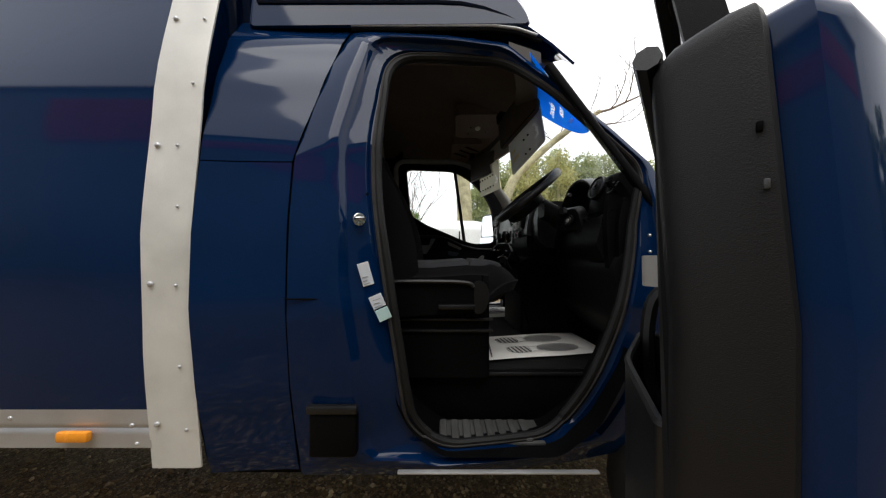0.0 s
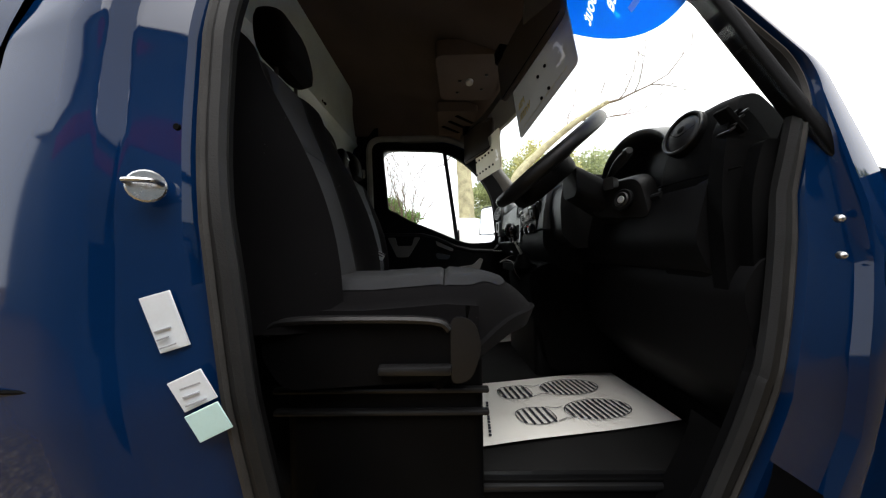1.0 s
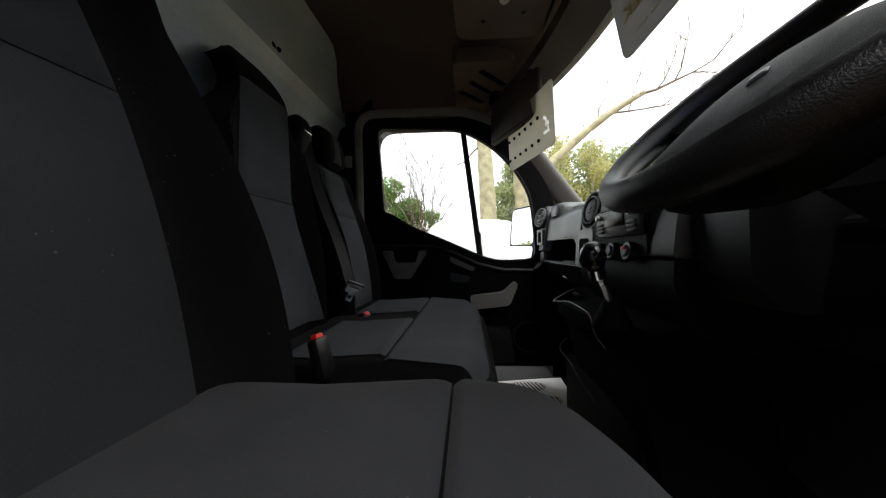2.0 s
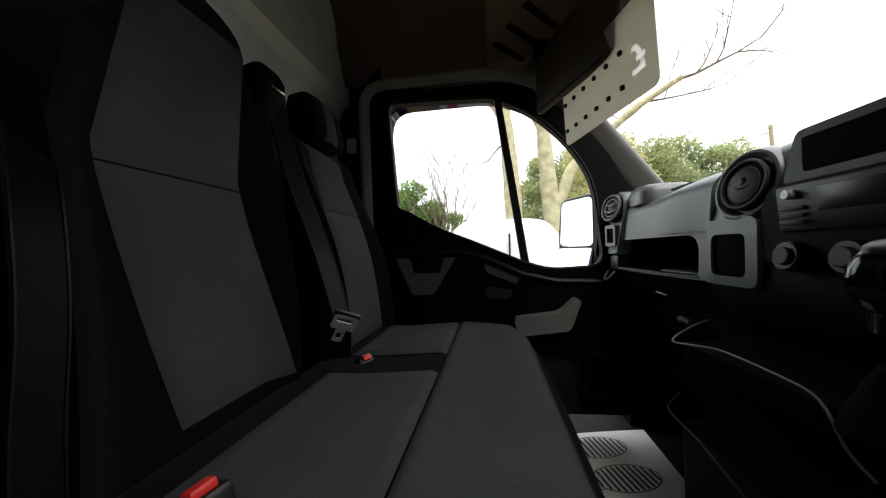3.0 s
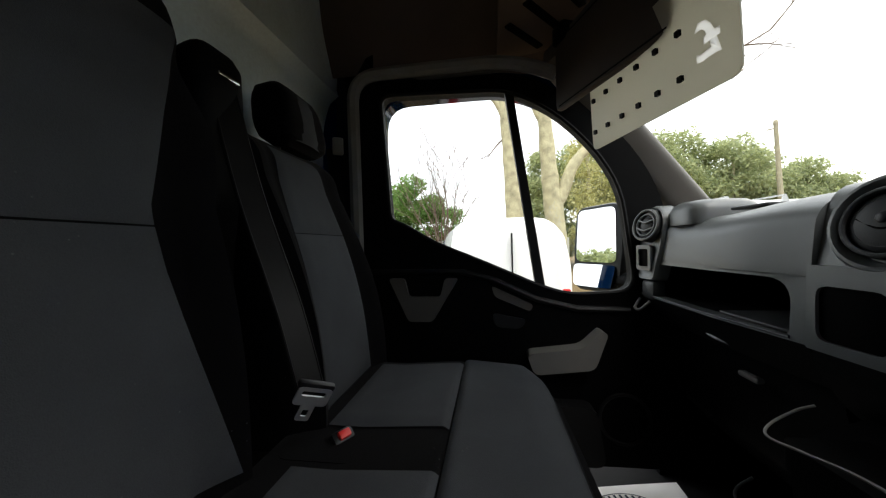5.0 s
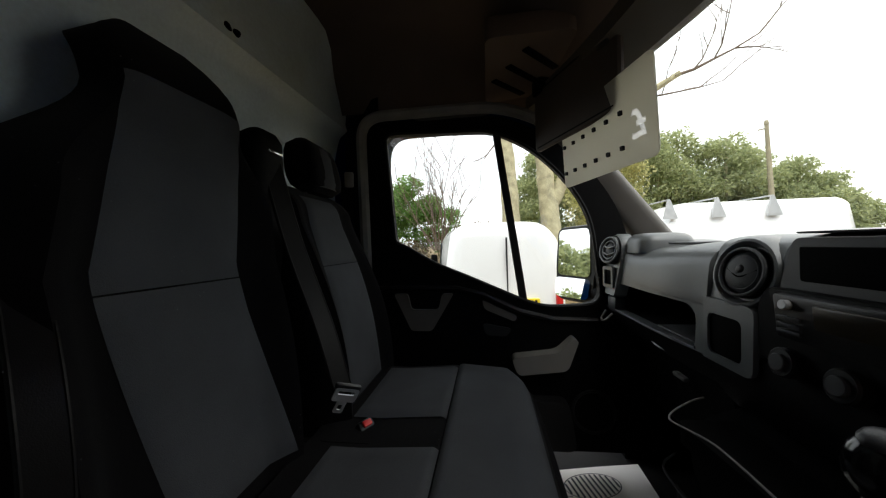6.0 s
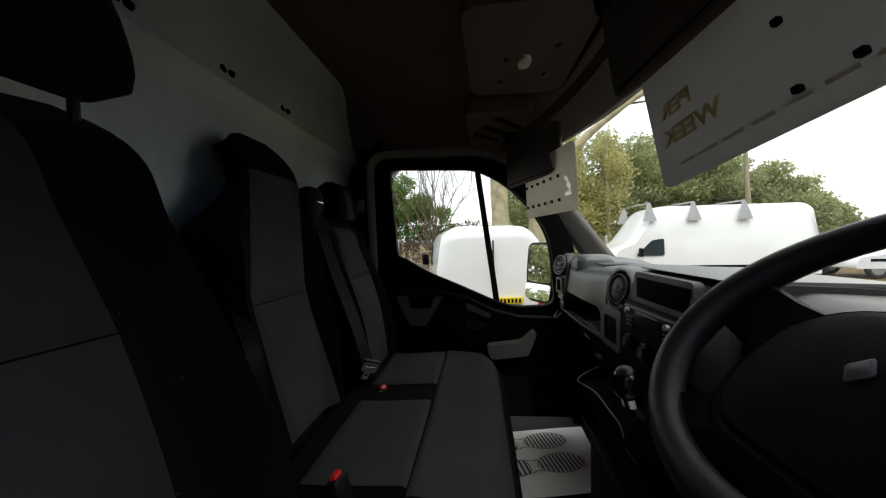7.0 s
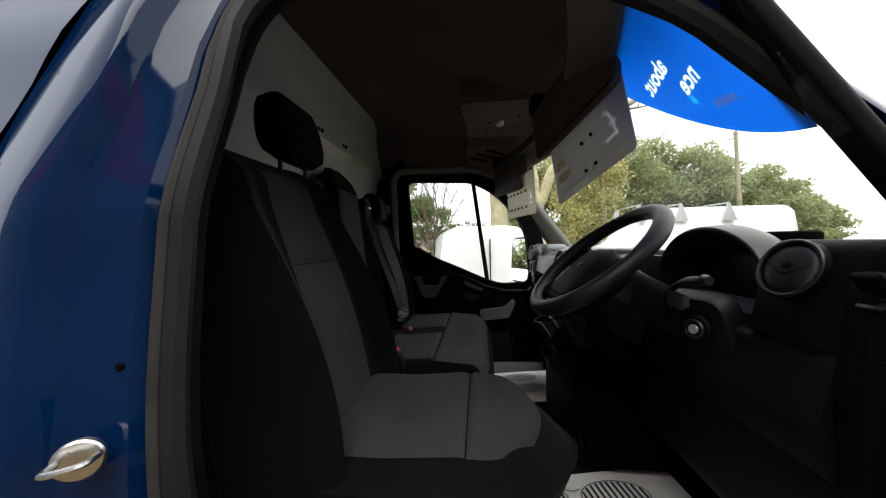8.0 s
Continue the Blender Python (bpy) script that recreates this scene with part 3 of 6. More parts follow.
for k in range(8):
    part("tread_rib", box(-0.015 + 0.047 * k, 0.017 + 0.047 * k, 1.20, 1.345, 0.512, 0.531, 0.009), TREAD, well)


def head_z(x, y):
    e = (y - 2.13) / 0.97 if y > 2.13 else (2.13 - y) / 0.80
    top = 2.40 - 0.16 * max(0.0, min(1.0, (x + 0.35) / 0.5)) - 0.10 * max(0, min(1, (x - 0.1) / 0.3))
    return top - (top - 2.03) * max(0, (e - 0.72) / 0.28) ** 2


ceiling = part("ceiling", thicken(grid_sheet(lambda s, t: (-0.72 + 1.18 * s, 1.335 + 1.725 * t, head_z(-0.72 + 1.18 * s, 1.335 + 1.725 * t)), 20, 26), 0.02), HEADLINER, None)
tagged(ceiling, "taupe fabric headliner of the cab", "headliner", kind="structure")

# pale bulkhead behind the seats
def bulk_x(z):
    return lerp_table([(0.7, -0.60), (1.9, -0.60), (2.03, -0.595), (2.05, -0.56), (2.08, -0.575), (2.25, -0.575), (2.40, -0.54), (2.5, -0.50)], z)


bulk_out = rounded([(1.15, 0.72), (1.14, 1.3), (1.20, 1.7), (1.36, 2.16), (1.52, 2.40), (2.98, 2.40), (3.10, 2.16), (3.0, 1.9), (2.98, 0.72)], [0.02, 0.05, 0.05, 0.05, 0.15, 0.34, 0.10, 0.05, 0.02], 8)


def bulk_edge(z, right):
    ys = []
    n = len(bulk_out)
    for i in range(n):
        (a, za), (b, zb) = bulk_out[i], bulk_out[(i + 1) % n]
        if (za - z) * (zb - z) <= 0 and za != zb:
            ys.append(a + (b - a) * (z - za) / (zb - za))
    return (max(ys) if right else min(ys)) if ys else 2.0


bulkhead = part("wall_bulkhead", thicken(grid_sheet(lambda s, t: (bulk_x(0.725 + 1.67 * t), bulk_edge(0.725 + 1.67 * t, False) * (1 - s) + bulk_edge(0.725 + 1.67 * t, True) * s, 0.725 + 1.67 * t), 24, 60), 0.012), BULKHEAD, None)
tagged(bulkhead, "pale grey painted bulkhead behind the seats", "bulkhead", kind="structure")
for y in (1.63, 1.89, 2.15, 2.41):
    c = part("clip", dome((bulk_x(2.10) + 0.004, y, 2.095), (1, 0, 0), 0.017, 0.012), BLACK, bulkhead, "black plastic trim clip")
    part("clip_head", dome((bulk_x(2.10) + 0.004, y + 0.026, 2.095), (1, 0, 0), 0.012, 0.02), BLACK, c)
for y, z in ((1.8, 2.26), (2.1, 2.27), (2.42, 2.26), (2.7, 2.24), (2.9, 2.12)):
    part("dimple", dome((bulk_x(z) + 0.003, y, z), (1, 0, 0), 0.014, 0.003), BULKHEAD, bulkhead)
part("kick_panel", box(-0.598, -0.580, 1.22, 2.95, 0.722, 1.18, 0.004), BLACK, bulkhead, "black lower lining of the bulkhead")
# dark corner behind the passenger's door
corner = part("corner_trim_panel", grid_sheet(lambda s, t: (-0.62 + 0.24 * s, 3.12 - 0.12 * s, 0.72 + 1.45 * t), 4, 8), BLACK, None)
tagged(corner, "dark trim at the passenger's rear pillar", "pillar trim", kind="structure")
near_corner = part("near_pillar_trim", grid_sheet(lambda s, t: (-0.60 + 0.32 * s, side_y(0.72 + 1.4 * t) + 0.11 - 0.02 * s, 0.72 + 1.4 * t), 4, 8), BLACK, None)
tagged(near_corner, "dark trim at the driver's rear pillar", "pillar trim", kind="structure")


# ---------------------------------------------------------------- windscreen and its pillars
def screen(s, t):
    """s across from the driver's side, t up."""
    y = 1.20 + 1.78 * s
    bulge = 0.20 * (1 - (2 * s - 1) ** 2)
    z0, z1 = 1.40, 2.02
    return (0.80 + bulge - t * 0.47, y, z0 + (z1 - z0) * t)


ws = part("windscreen", thicken(grid_sheet(screen, 20, 10), 0.005), GLASS, None)
ws.visible_shadow = False
tagged(ws, "curved clear windscreen with a blue film strip along its top", "windscreen", kind="structure")
for s in (0.0, 1.0):
    sg = 1 if s == 0 else -1
    lo, hi = Vector(screen(s, -0.25 if s else 0.0)), Vector(screen(s, 1.05 if s else 0.88))
    prof = rounded([(-0.055, 0.03), (0.02, 0.05), (0.055, -0.01), (0.0, -0.05), (-0.06, -0.03)], 0.02, 3) if s else rounded([(0.004, 0.036), (0.03, 0.036), (0.04, 0.02), (0.028, 0.004), (0.004, 0.004)], 0.008, 3)
    loops = []
    for p in (lo, lo.lerp(hi, 0.5), hi):
        loops.append([(p.x + u, p.y + sg * v, p.z + u * 0.55) for u, v in prof])
    pl = part("windscreen_pillar", loft(loops), PILLAR if s else BLACK, None)
    tagged(pl, "grey trimmed windscreen pillar" if s else "black windscreen pillar at the driver's door", "pillar", kind="structure")
# header rail over the windscreen
hd = part("windscreen_header", loft([[(screen(s, 1)[0] + u, screen(s, 1)[1], 2.02 + v) for u, v in ((-0.10, 0.075), (0.03, 0.03), (0.03, -0.012), (-0.005, -0.022), (-0.10, 0.03))] for s in [0.05 + 0.95 * k / 16 for k in range(17)]]), PILLAR, None)
tagged(hd, "grey header rail above the windscreen", "header rail", kind="structure")

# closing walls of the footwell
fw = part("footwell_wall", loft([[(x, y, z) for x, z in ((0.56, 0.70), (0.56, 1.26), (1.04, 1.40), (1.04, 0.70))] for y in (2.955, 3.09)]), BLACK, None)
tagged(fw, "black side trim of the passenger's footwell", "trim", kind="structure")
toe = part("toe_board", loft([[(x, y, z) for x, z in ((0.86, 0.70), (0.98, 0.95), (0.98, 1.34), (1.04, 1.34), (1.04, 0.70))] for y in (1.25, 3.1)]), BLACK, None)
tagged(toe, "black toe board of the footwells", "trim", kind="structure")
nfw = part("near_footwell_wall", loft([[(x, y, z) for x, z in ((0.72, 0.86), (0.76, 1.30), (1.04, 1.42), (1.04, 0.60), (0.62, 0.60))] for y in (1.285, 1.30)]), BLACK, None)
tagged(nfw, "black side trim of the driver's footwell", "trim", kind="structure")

for z in (1.30, 1.24):
    part("check_strap_pin", dome((0.765, skin_y(0.765, z) + 0.006, z), (-0.3, -1, 0), 0.007, 0.010), STEEL, van)


# ---------------------------------------------------------------- seats
def cushion_loop(w, d, r, n=8):
    """Rounded rectangle w (y) by d (x), as (x, y) pairs."""
    return rounded([(-d / 2, -w / 2), (d / 2, -w / 2), (d / 2, w / 2), (-d / 2, w / 2)], r, n)


def backrest(parent, yc, w_low, w_top, z0, z1, x0, x1, insert=0.60, thick=0.13, tall=False, lean=0.0, cloth=None, bulge=0.035):
    """Seat back with bolsters, seam and a lighter cloth panel. x0, x1: its front at the foot and at the top."""
    n_u, n_v = 32, 48

    def width(v):
        if not tall:
            return w_low + (w_top - w_low) * v
        k = max(0.0, min(1.0, (v - 0.64) / 0.20))
        w = w_low * (1 - 0.06 * v) + (w_top - w_low * (1 - 0.06 * v)) * k * k * (3 - 2 * k)
        return w * math.sqrt(1 - 0.42 * max(0.0, (v - 0.80) / 0.20) ** 7)

    def front(u, v):
        z = z0 + (z1 - z0) * v
        w = width(v)
        a = abs(u)
        bolster = bulge * max(0, 1 - abs(a - 0.80) / 0.26) ** 1.2 * (0.75 + 0.5 * math.sin(math.pi * min(1, v * 1.25))) * (1 - (0.85 * max(0.0, min(1.0, (v - 0.62) / 0.16)) if tall else 0))
        edge = 0.075 * max(0, (a - 0.78) / 0.22) ** 2.2 * (1 - (0.5 * max(0.0, min(1.0, (v - 0.6) / 0.2)) if tall else 0))
        top = (0.045 if tall else 0.09) * max(0, (v - 0.86) / 0.14) ** 2.4
        lumbar = 0.022 * math.sin(math.pi * min(1, v / 0.8))
        x = x0 + (x1 - x0) * v + bolster * (1 - 0.55 * v) - edge - top + lumbar
        zz = z - (0.045 * max(0, (a - 0.45) / 0.55) ** 2.2 * v ** 7 if tall else 0.05 * max(0, (a - 0.7) / 0.3) ** 2.5 * v ** 3)
        return Vector((x, yc + lean * max(0.0, min(1.0, (v - 0.50) / 0.35)) + u * w / 2, zz))
    bm_ = bmesh.new()
    rows = []
    for j in range(n_v + 1):
        v = j / n_v
        ring = [front(-1 + 2 * i / n_u, v) for i in range(n_u + 1)]
        back_x = x0 + (x1 - x0) * v - thick * (1 - (0.5 if tall else 0.25) * max(0.0, (v - 0.5) / 0.5) ** 1.3)
        hug = max(0.0, min(1.0, (v - 0.6) / 0.2)) if tall else 0.0
        ring += [Vector((min(p.x - 0.006, back_x + (0.02 + hug * max(0.0, p.x - back_x - 0.02)) * abs(2 * i / n_u - 1) ** 3), p.y, p.z)) for i, p in reversed(list(enumerate(ring)))]
        rows.append([bm_.verts.new(p) for p in ring])
    m = len(rows[0])
    for a, b in zip(rows, rows[1:]):
        for i in range(m):
            k = (i + 1) % m
            bm_.faces.new((a[i], a[k], b[k], b[i]))
    bm_.faces.new(rows[0]), bm_.faces.new(rows[-1])
    body = part("backrest", bm_, CLOTH_BLACK, parent)
    if insert:
        seam = 0.47 if tall else 0.62
        for lo, hi in ((0.05, seam - 0.0015), (seam + 0.0015, 0.87 if tall else 0.93)):
            def sheet(s, t, lo=lo, hi=hi):
                v = lo + (hi - lo) * t
                if tall:
                    low = max(0.0, 1 - v / 0.47)
                    lo_u, hi_u = (q / (width(v) / 2) for q in (-0.108 + 0.075 * low ** 1.5, 0.106 + 0.060 * low ** 1.3))
                else:
                    half = (insert + 0.03 * math.sin(math.pi * v)) * (1 if hi < 0.7 else 1 - 0.12 * t)
                    lo_u, hi_u = -half - 0.06 * max(0.0, 1 - 2 * v), half
                p = front(lo_u + (hi_u - lo_u) * s, v)
                rim = min(1, min(s, 1 - s) * 14) * min(1, min(t, 1 - t) * 14)
                return (p.x + 0.001 + 0.006 * rim, p.y, p.z)
            part("backrest_panel", grid_sheet(sheet, 14, 24), cloth or CLOTH_GREY, body, "grey cloth panel")
    return body


def headrest(parent, yc, x, z0, z1, w, posts=True, d=0.10):
    loops = []
    for k in range(9):
        t = k / 8
        f = (1 - abs(2 * t - 1) ** 3.0) ** 0.5
        ww = w * (0.60 + 0.40 * f) * (1.0 - 0.22 * t)
        dd = d * (0.35 + 0.65 * f)
        loops.append([(x - 0.03 * t + a, yc + b, z0 + (z1 - z0) * t) for a, b in cushion_loop(ww, dd, 0.045)])
    h = part("headrest", loft(loops), CLOTH_BLACK, parent, "black headrest")
    if posts:
        for s in (-0.06, 0.06):
            part("headrest_post", tube([(x - 0.01, yc + s, z0 - 0.08), (x - 0.01, yc + s, z0 + 0.03)], 0.006, 8), BLACK_SOFT, h)
    return h


def seat_cushion(parent, y0, y1, x0, x1, z1, thick, splits, crease, front_cloth, soft=0.0):
    """Cushion with a cross seam at x = crease and one dip between places."""
    def top(s, t):
        x, y = x0 + (x1 - x0) * s, y0 + (y1 - y0) * t
        e = min(1.0, min(t, 1 - t) * (y1 - y0) / (0.05 + 0.05 * soft))
        f = min(1.0, (1 - s) * (x1 - x0) / (0.09 + 0.06 * soft))
        z = z1 - (0.035 + 0.015 * soft) * (1 - e) ** 2.2 - (0.06 + 0.02 * soft) * (1 - f) ** 2.4
        z += 0.012 * max(0, 1 - abs(x - crease) / 0.16)
        z -= 0.008 * e * max(0, 1 - abs(x - crease) / 0.010)
        r, corner = 0.07 + 0.10 * soft, 0.12 + 0.12 * soft
        cx = x
        if x > x1 - r:
            q = (x - (x1 - r)) / r
            lim = r * (1 - (1 - min(t, 1 - t) * (y1 - y0) / corner) ** 2 if min(t, 1 - t) * (y1 - y0) < corner else 1)
            cx = x1 - r + q * lim
        return Vector((cx, y, z))
    nu, nv = 60, 40
    bm_ = bmesh.new()
    rows = [[bm_.verts.new(top(i / nu, j / nv)) for i in range(nu + 1)] for j in range(nv + 1)]
    for a, b in zip(rows, rows[1:]):
        for i in range(nu):
            bm_.faces.new((a[i], a[i + 1], b[i + 1], b[i]))
    rim = [rows[0][i] for i in range(nu + 1)] + [rows[j][nu] for j in range(1, nv + 1)] + [rows[nv][i] for i in range(nu - 1, -1, -1)] + [rows[j][0] for j in range(nv - 1, 0, -1)]
    cx, cy = (x0 + x1) / 2, (y0 + y1) / 2
    prev = rim
    for dz, k in ((0.02, 0.012), (0.45, 0.015), (0.6, 0.0), (0.95, -0.004), (1.0, -0.03)):
        ring = []
        for v in rim:
            d = Vector((v.co.x - cx, v.co.y - cy, 0))
            d = d * (1 + k / max(d.length, 0.01))
            drop = thick * dz
            ring.append(bm_.verts.new((cx + d.x - 0.11 * max(0, dz - 0.25) * (1 if v.co.x > cx + 0.1 else 0), cy + d.y, v.co.z - drop)))
        for i in range(len(rim)):
            j = (i + 1) % len(rim)
            bm_.faces.new((prev[i], prev[j], ring[j], ring[i]))
        prev = ring
    body = part("seat_cushion", bm_, CLOTH_BLACK, parent)
    pads = [(a, b, x0 + 0.05, crease - 0.0015) for a, b in splits] + [(y0 + 0.035, y1 - 0.035, crease + 0.0015, x1 - 0.010 - 0.060 * soft)]
    for a, b, lo, hi in pads:
        if lo < hi:
            def sheet(s, t, a=a, b=b, lo=lo, hi=hi):
                x = lo + (hi - lo) * s
                trim_in = 0.06 * soft * max(0.0, (x - x1 + 0.22) / 0.15) ** 2
                y = a + trim_in + (b - a - 2 * trim_in) * t
                p = top((x - x0) / (x1 - x0), (y - y0) / (y1 - y0))
                rimf = min(1, min(s, 1 - s) * 12) * min(1, min(t, 1 - t) * 12)
                return (p.x + 0.004 * rimf * s, p.y, p.z + 0.003 + 0.005 * rimf)
            part("cushion_panel", grid_sheet(sheet, 40, 30), front_cloth if lo > crease or soft else CLOTH_GREY, body, "grey cloth panel")
    return body


driver_seat = thing("driver_seat", "black and grey cloth driver's seat with headrest", "seat", (0.06, 1.54, 0.705))


def settle(th):
    """Shifts the parts of a thing, built in world places, under its base."""
    for o in th.children:
        o.location = -th.location


backrest(driver_seat, 1.530, 0.50, 0.45, 1.09, 1.80, -0.150, -0.345, insert=0.43, thick=0.19, cloth=CLOTH_SHADED, bulge=0.07)
headrest(driver_seat, 1.630, -0.362, 1.800, 1.982, 0.242)
seat_cushion(driver_seat, 1.315, 1.755, -0.24, 0.352, 1.185, 0.10, [(1.352, 1.718)], 0.115, CLOTH_SHADED, 1.0)
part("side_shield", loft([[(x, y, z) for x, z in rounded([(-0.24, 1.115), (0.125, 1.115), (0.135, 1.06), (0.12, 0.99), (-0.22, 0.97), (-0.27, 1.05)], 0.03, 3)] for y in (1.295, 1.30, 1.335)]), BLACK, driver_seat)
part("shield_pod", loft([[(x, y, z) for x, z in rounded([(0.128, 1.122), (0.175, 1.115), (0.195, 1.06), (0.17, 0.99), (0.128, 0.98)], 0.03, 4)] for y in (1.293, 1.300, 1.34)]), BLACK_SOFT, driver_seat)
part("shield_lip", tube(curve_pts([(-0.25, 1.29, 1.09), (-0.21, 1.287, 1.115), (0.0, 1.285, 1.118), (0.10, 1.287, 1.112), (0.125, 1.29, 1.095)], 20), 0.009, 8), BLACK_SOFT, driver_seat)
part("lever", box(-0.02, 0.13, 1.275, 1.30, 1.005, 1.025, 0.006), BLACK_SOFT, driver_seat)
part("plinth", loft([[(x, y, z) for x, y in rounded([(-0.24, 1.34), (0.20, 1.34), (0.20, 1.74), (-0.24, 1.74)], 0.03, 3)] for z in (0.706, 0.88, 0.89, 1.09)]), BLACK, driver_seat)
part("plinth_rail", box(-0.26, 0.21, 1.325, 1.345, 0.900, 0.912, 0.005), BLACK_SOFT, driver_seat)
part("plinth_rail", box(-0.26, 0.21, 1.325, 1.345, 0.948, 0.960, 0.005), BLACK_SOFT, driver_seat)
part("recliner_pin", dome((-0.205, 1.30, 1.195), (0, -1, 0), 0.008, 0.006), STEEL, driver_seat)
settle(driver_seat)

bench = thing("double_bench_seat", "black and grey cloth double bench seat, lightly stained", "seat", (0.0, 2.33, 0.705))
backrest(bench, 2.095, 0.42, 0.262, 1.10, 1.918, -0.335, -0.47, insert=0.55, tall=True, thick=0.14, lean=0.098, bulge=0.045)
backrest(bench, 2.565, 0.42, 0.36, 1.10, 1.72, -0.285, -0.425, insert=0.53)
hr = headrest(bench, 2.625, -0.455, 1.70, 1.865, 0.23)
part("headrest_panel", grid_sheet(lambda s, t: (-0.455 + 0.053 - 0.03 * (0.15 + 0.7 * t) - 0.014 * (2 * s - 1) ** 2 - 0.008 * (2 * t - 1) ** 4, 2.625 + (s - 0.5) * 0.15, 1.715 + 0.125 * t), 8, 6), CLOTH_GREY, hr, "grey cloth panel")
seat_cushion(bench, 1.895, 2.765, -0.31, 0.19, 1.125, 0.12, [(1.95, 2.29), (2.40, 2.70)], -0.035, CLOTH_GREY)
part("bench_base", loft([[(x, y, z) for x, y in rounded([(-0.28, 1.93), (0.10, 1.93), (0.10, 2.73), (-0.28, 2.73)], 0.03, 3)] for z in (0.706, 1.04)]), BLACK, bench)
part("seat_gap", loft([[(x, y, z) for x, y in rounded([(-0.30, 2.305), (-0.045, 2.31), (-0.045, 2.385), (-0.30, 2.385)], 0.02, 3)] for z in (1.10, 1.126)]), CLOTH_BLACK, bench)
settle(bench)

# seat belts and buckles
def belt(name, path, width, side_dir, label):
    """A flat strap along a path."""
    pts = curve_pts(path, 26)
    sd = Vector(side_dir).normalized()
    bm_ = loft([[p - sd * width / 2 + Vector((0.002, 0, 0)), p + sd * width / 2 + Vector((0.002, 0, 0)), p + sd * width / 2 - Vector((0.002, 0, 0)), p - sd * width / 2 - Vector((0.002, 0, 0))] for p in pts])
    b = part(name, bm_, WEBBING, None)
    for side in (-1, 1):
        part("woven_edge", tube([p + sd * side * width * 0.46 + Vector((0.0016, 0, 0)) for p in pts], 0.0014, 5), WEBBING, b)
    return tagged(b, label, "seat belt")


pb = belt("seat_belt", [(-0.43, 2.365, 1.75), (-0.37, 2.355, 1.55), (-0.29, 2.335, 1.36), (-0.245, 2.325, 1.22)], 0.048, (0.35, 1, 0.2), "dark grey seat belt hanging beside the bench backrest")
TG = pose(-0.240, 2.313, 1.222, 20, 22, 45) @ Matrix.Diagonal((0.82, 0.82, 0.82, 1))
tongue = part("belt_tongue", moved(ring_plate(rounded([(-0.032, -0.012), (0.032, -0.012), (0.032, 0.026), (-0.032, 0.026)], 0.008, 3), rounded([(-0.023, 0.008), (0.023, 0.008), (0.023, 0.018), (-0.023, 0.018)], 0.004, 3), lambda u, v, w: (u, -0.006 - w, v), 0.004), TG), ALU, pb, "bright steel belt tongue")
part("tongue_grip", moved(box(-0.035, 0.035, -0.009, 0.006, 0.020, 0.034, 0.005), TG), BLACK_SOFT, tongue)
part("tongue_blade", moved(ring_plate(rounded([(-0.013, -0.046), (0.013, -0.046), (0.013, -0.010), (-0.013, -0.010)], 0.005, 3), rounded([(-0.006, -0.036), (0.006, -0.036), (0.006, -0.022), (-0.006, -0.022)], 0.002, 3), lambda u, v, w: (u, -0.006 - w, v), 0.003), TG), ALU, tongue)


def buckle(x, y, z, rx, rz, label):
    b = thing("belt_buckle", label, "belt buckle", (x, y, z))
    m = pose(0, 0, 0, rx, 0, rz)
    part("housing", moved(box(-0.02, 0.02, -0.012, 0.012, -0.08, 0.0, 0.006), m), BLACK_SOFT, b)
    part("button", moved(box(-0.011, 0.011, -0.007, 0.007, -0.004, 0.007, 0.003), m), RED, b, "red release button")
    return b


buckle(-0.213, 2.366, 1.133, 40, 60, "black belt buckle with red button between the bench places")
buckle(-0.160, 1.908, 1.182, -15, 80, "black belt buckle with red button beside the bench")
tower = part("belt_tower", loft([[(-0.475 + dx * k, 2.365 + dy * k, z + 0.25 * dx) for dx, dy in rounded([(-0.06, -0.06), (0.06, -0.06), (0.06, 0.05), (-0.06, 0.05)], 0.03, 4)] for z, k in ((1.2, 0.9), (1.70, 1.0), (1.77, 0.97), (1.79, 0.8))]), BLACK, None)
tagged(tower, "black plastic belt guide on the bench backrest", "belt guide")
part("guide_slot", box(-0.425, -0.408, 2.34, 2.385, 1.752, 1.759, 0.002), CHROME, tower)
belt("seat_belt", [(-0.47, 1.965, 1.66), (-0.425, 1.948, 1.60), (-0.360, 1.925, 1.49), (-0.318, 1.908, 1.41), (-0.303, 1.902, 1.32), (-0.295, 1.893, 1.22), (-0.285, 1.888, 1.13)], 0.032, (0.5, 1, 0.25), "dark grey seat belt hanging between the driver's seat and the bench")
drv_belt = belt("seat_belt", [(-0.40, 1.245, 1.86), (-0.36, 1.25, 1.5), (-0.30, 1.26, 1.0)], 0.048, (1, 0.2, 0), "dark grey seat belt at the driver's pillar")
pas_belt = belt("seat_belt", [(-0.50, 2.90, 1.80), (-0.46, 2.88, 1.5), (-0.40, 2.84, 1.15)], 0.048, (1, -0.3, 0), "dark seat belt at the passenger's pillar")
part("belt_loop", moved(box(-0.03, 0.03, -0.008, 0.008, -0.016, 0.016, 0.005), pose(-0.402, 1.243, 1.872, 0, 0, 10)), BLACK_SOFT, drv_belt, "black belt guide loop")
part("anchor", moved(box(-0.018, 0.018, -0.008, 0.008, -0.03, 0.03, 0.006), pose(-0.47, 2.885, 1.80, 0, 0, 25)), BEIGE, pas_belt, "grey belt anchor cover")

# ---------------------------------------------------------------- dashboard
dash = thing("dashboard", "grey and black plastic van dashboard with radio and vents", "dashboard", (0.7, 2.1, 0.9))


def roll(profile_at, ys):
    return loft([[(x, y, z) for x, z in profile_at(y)] for y in ys])


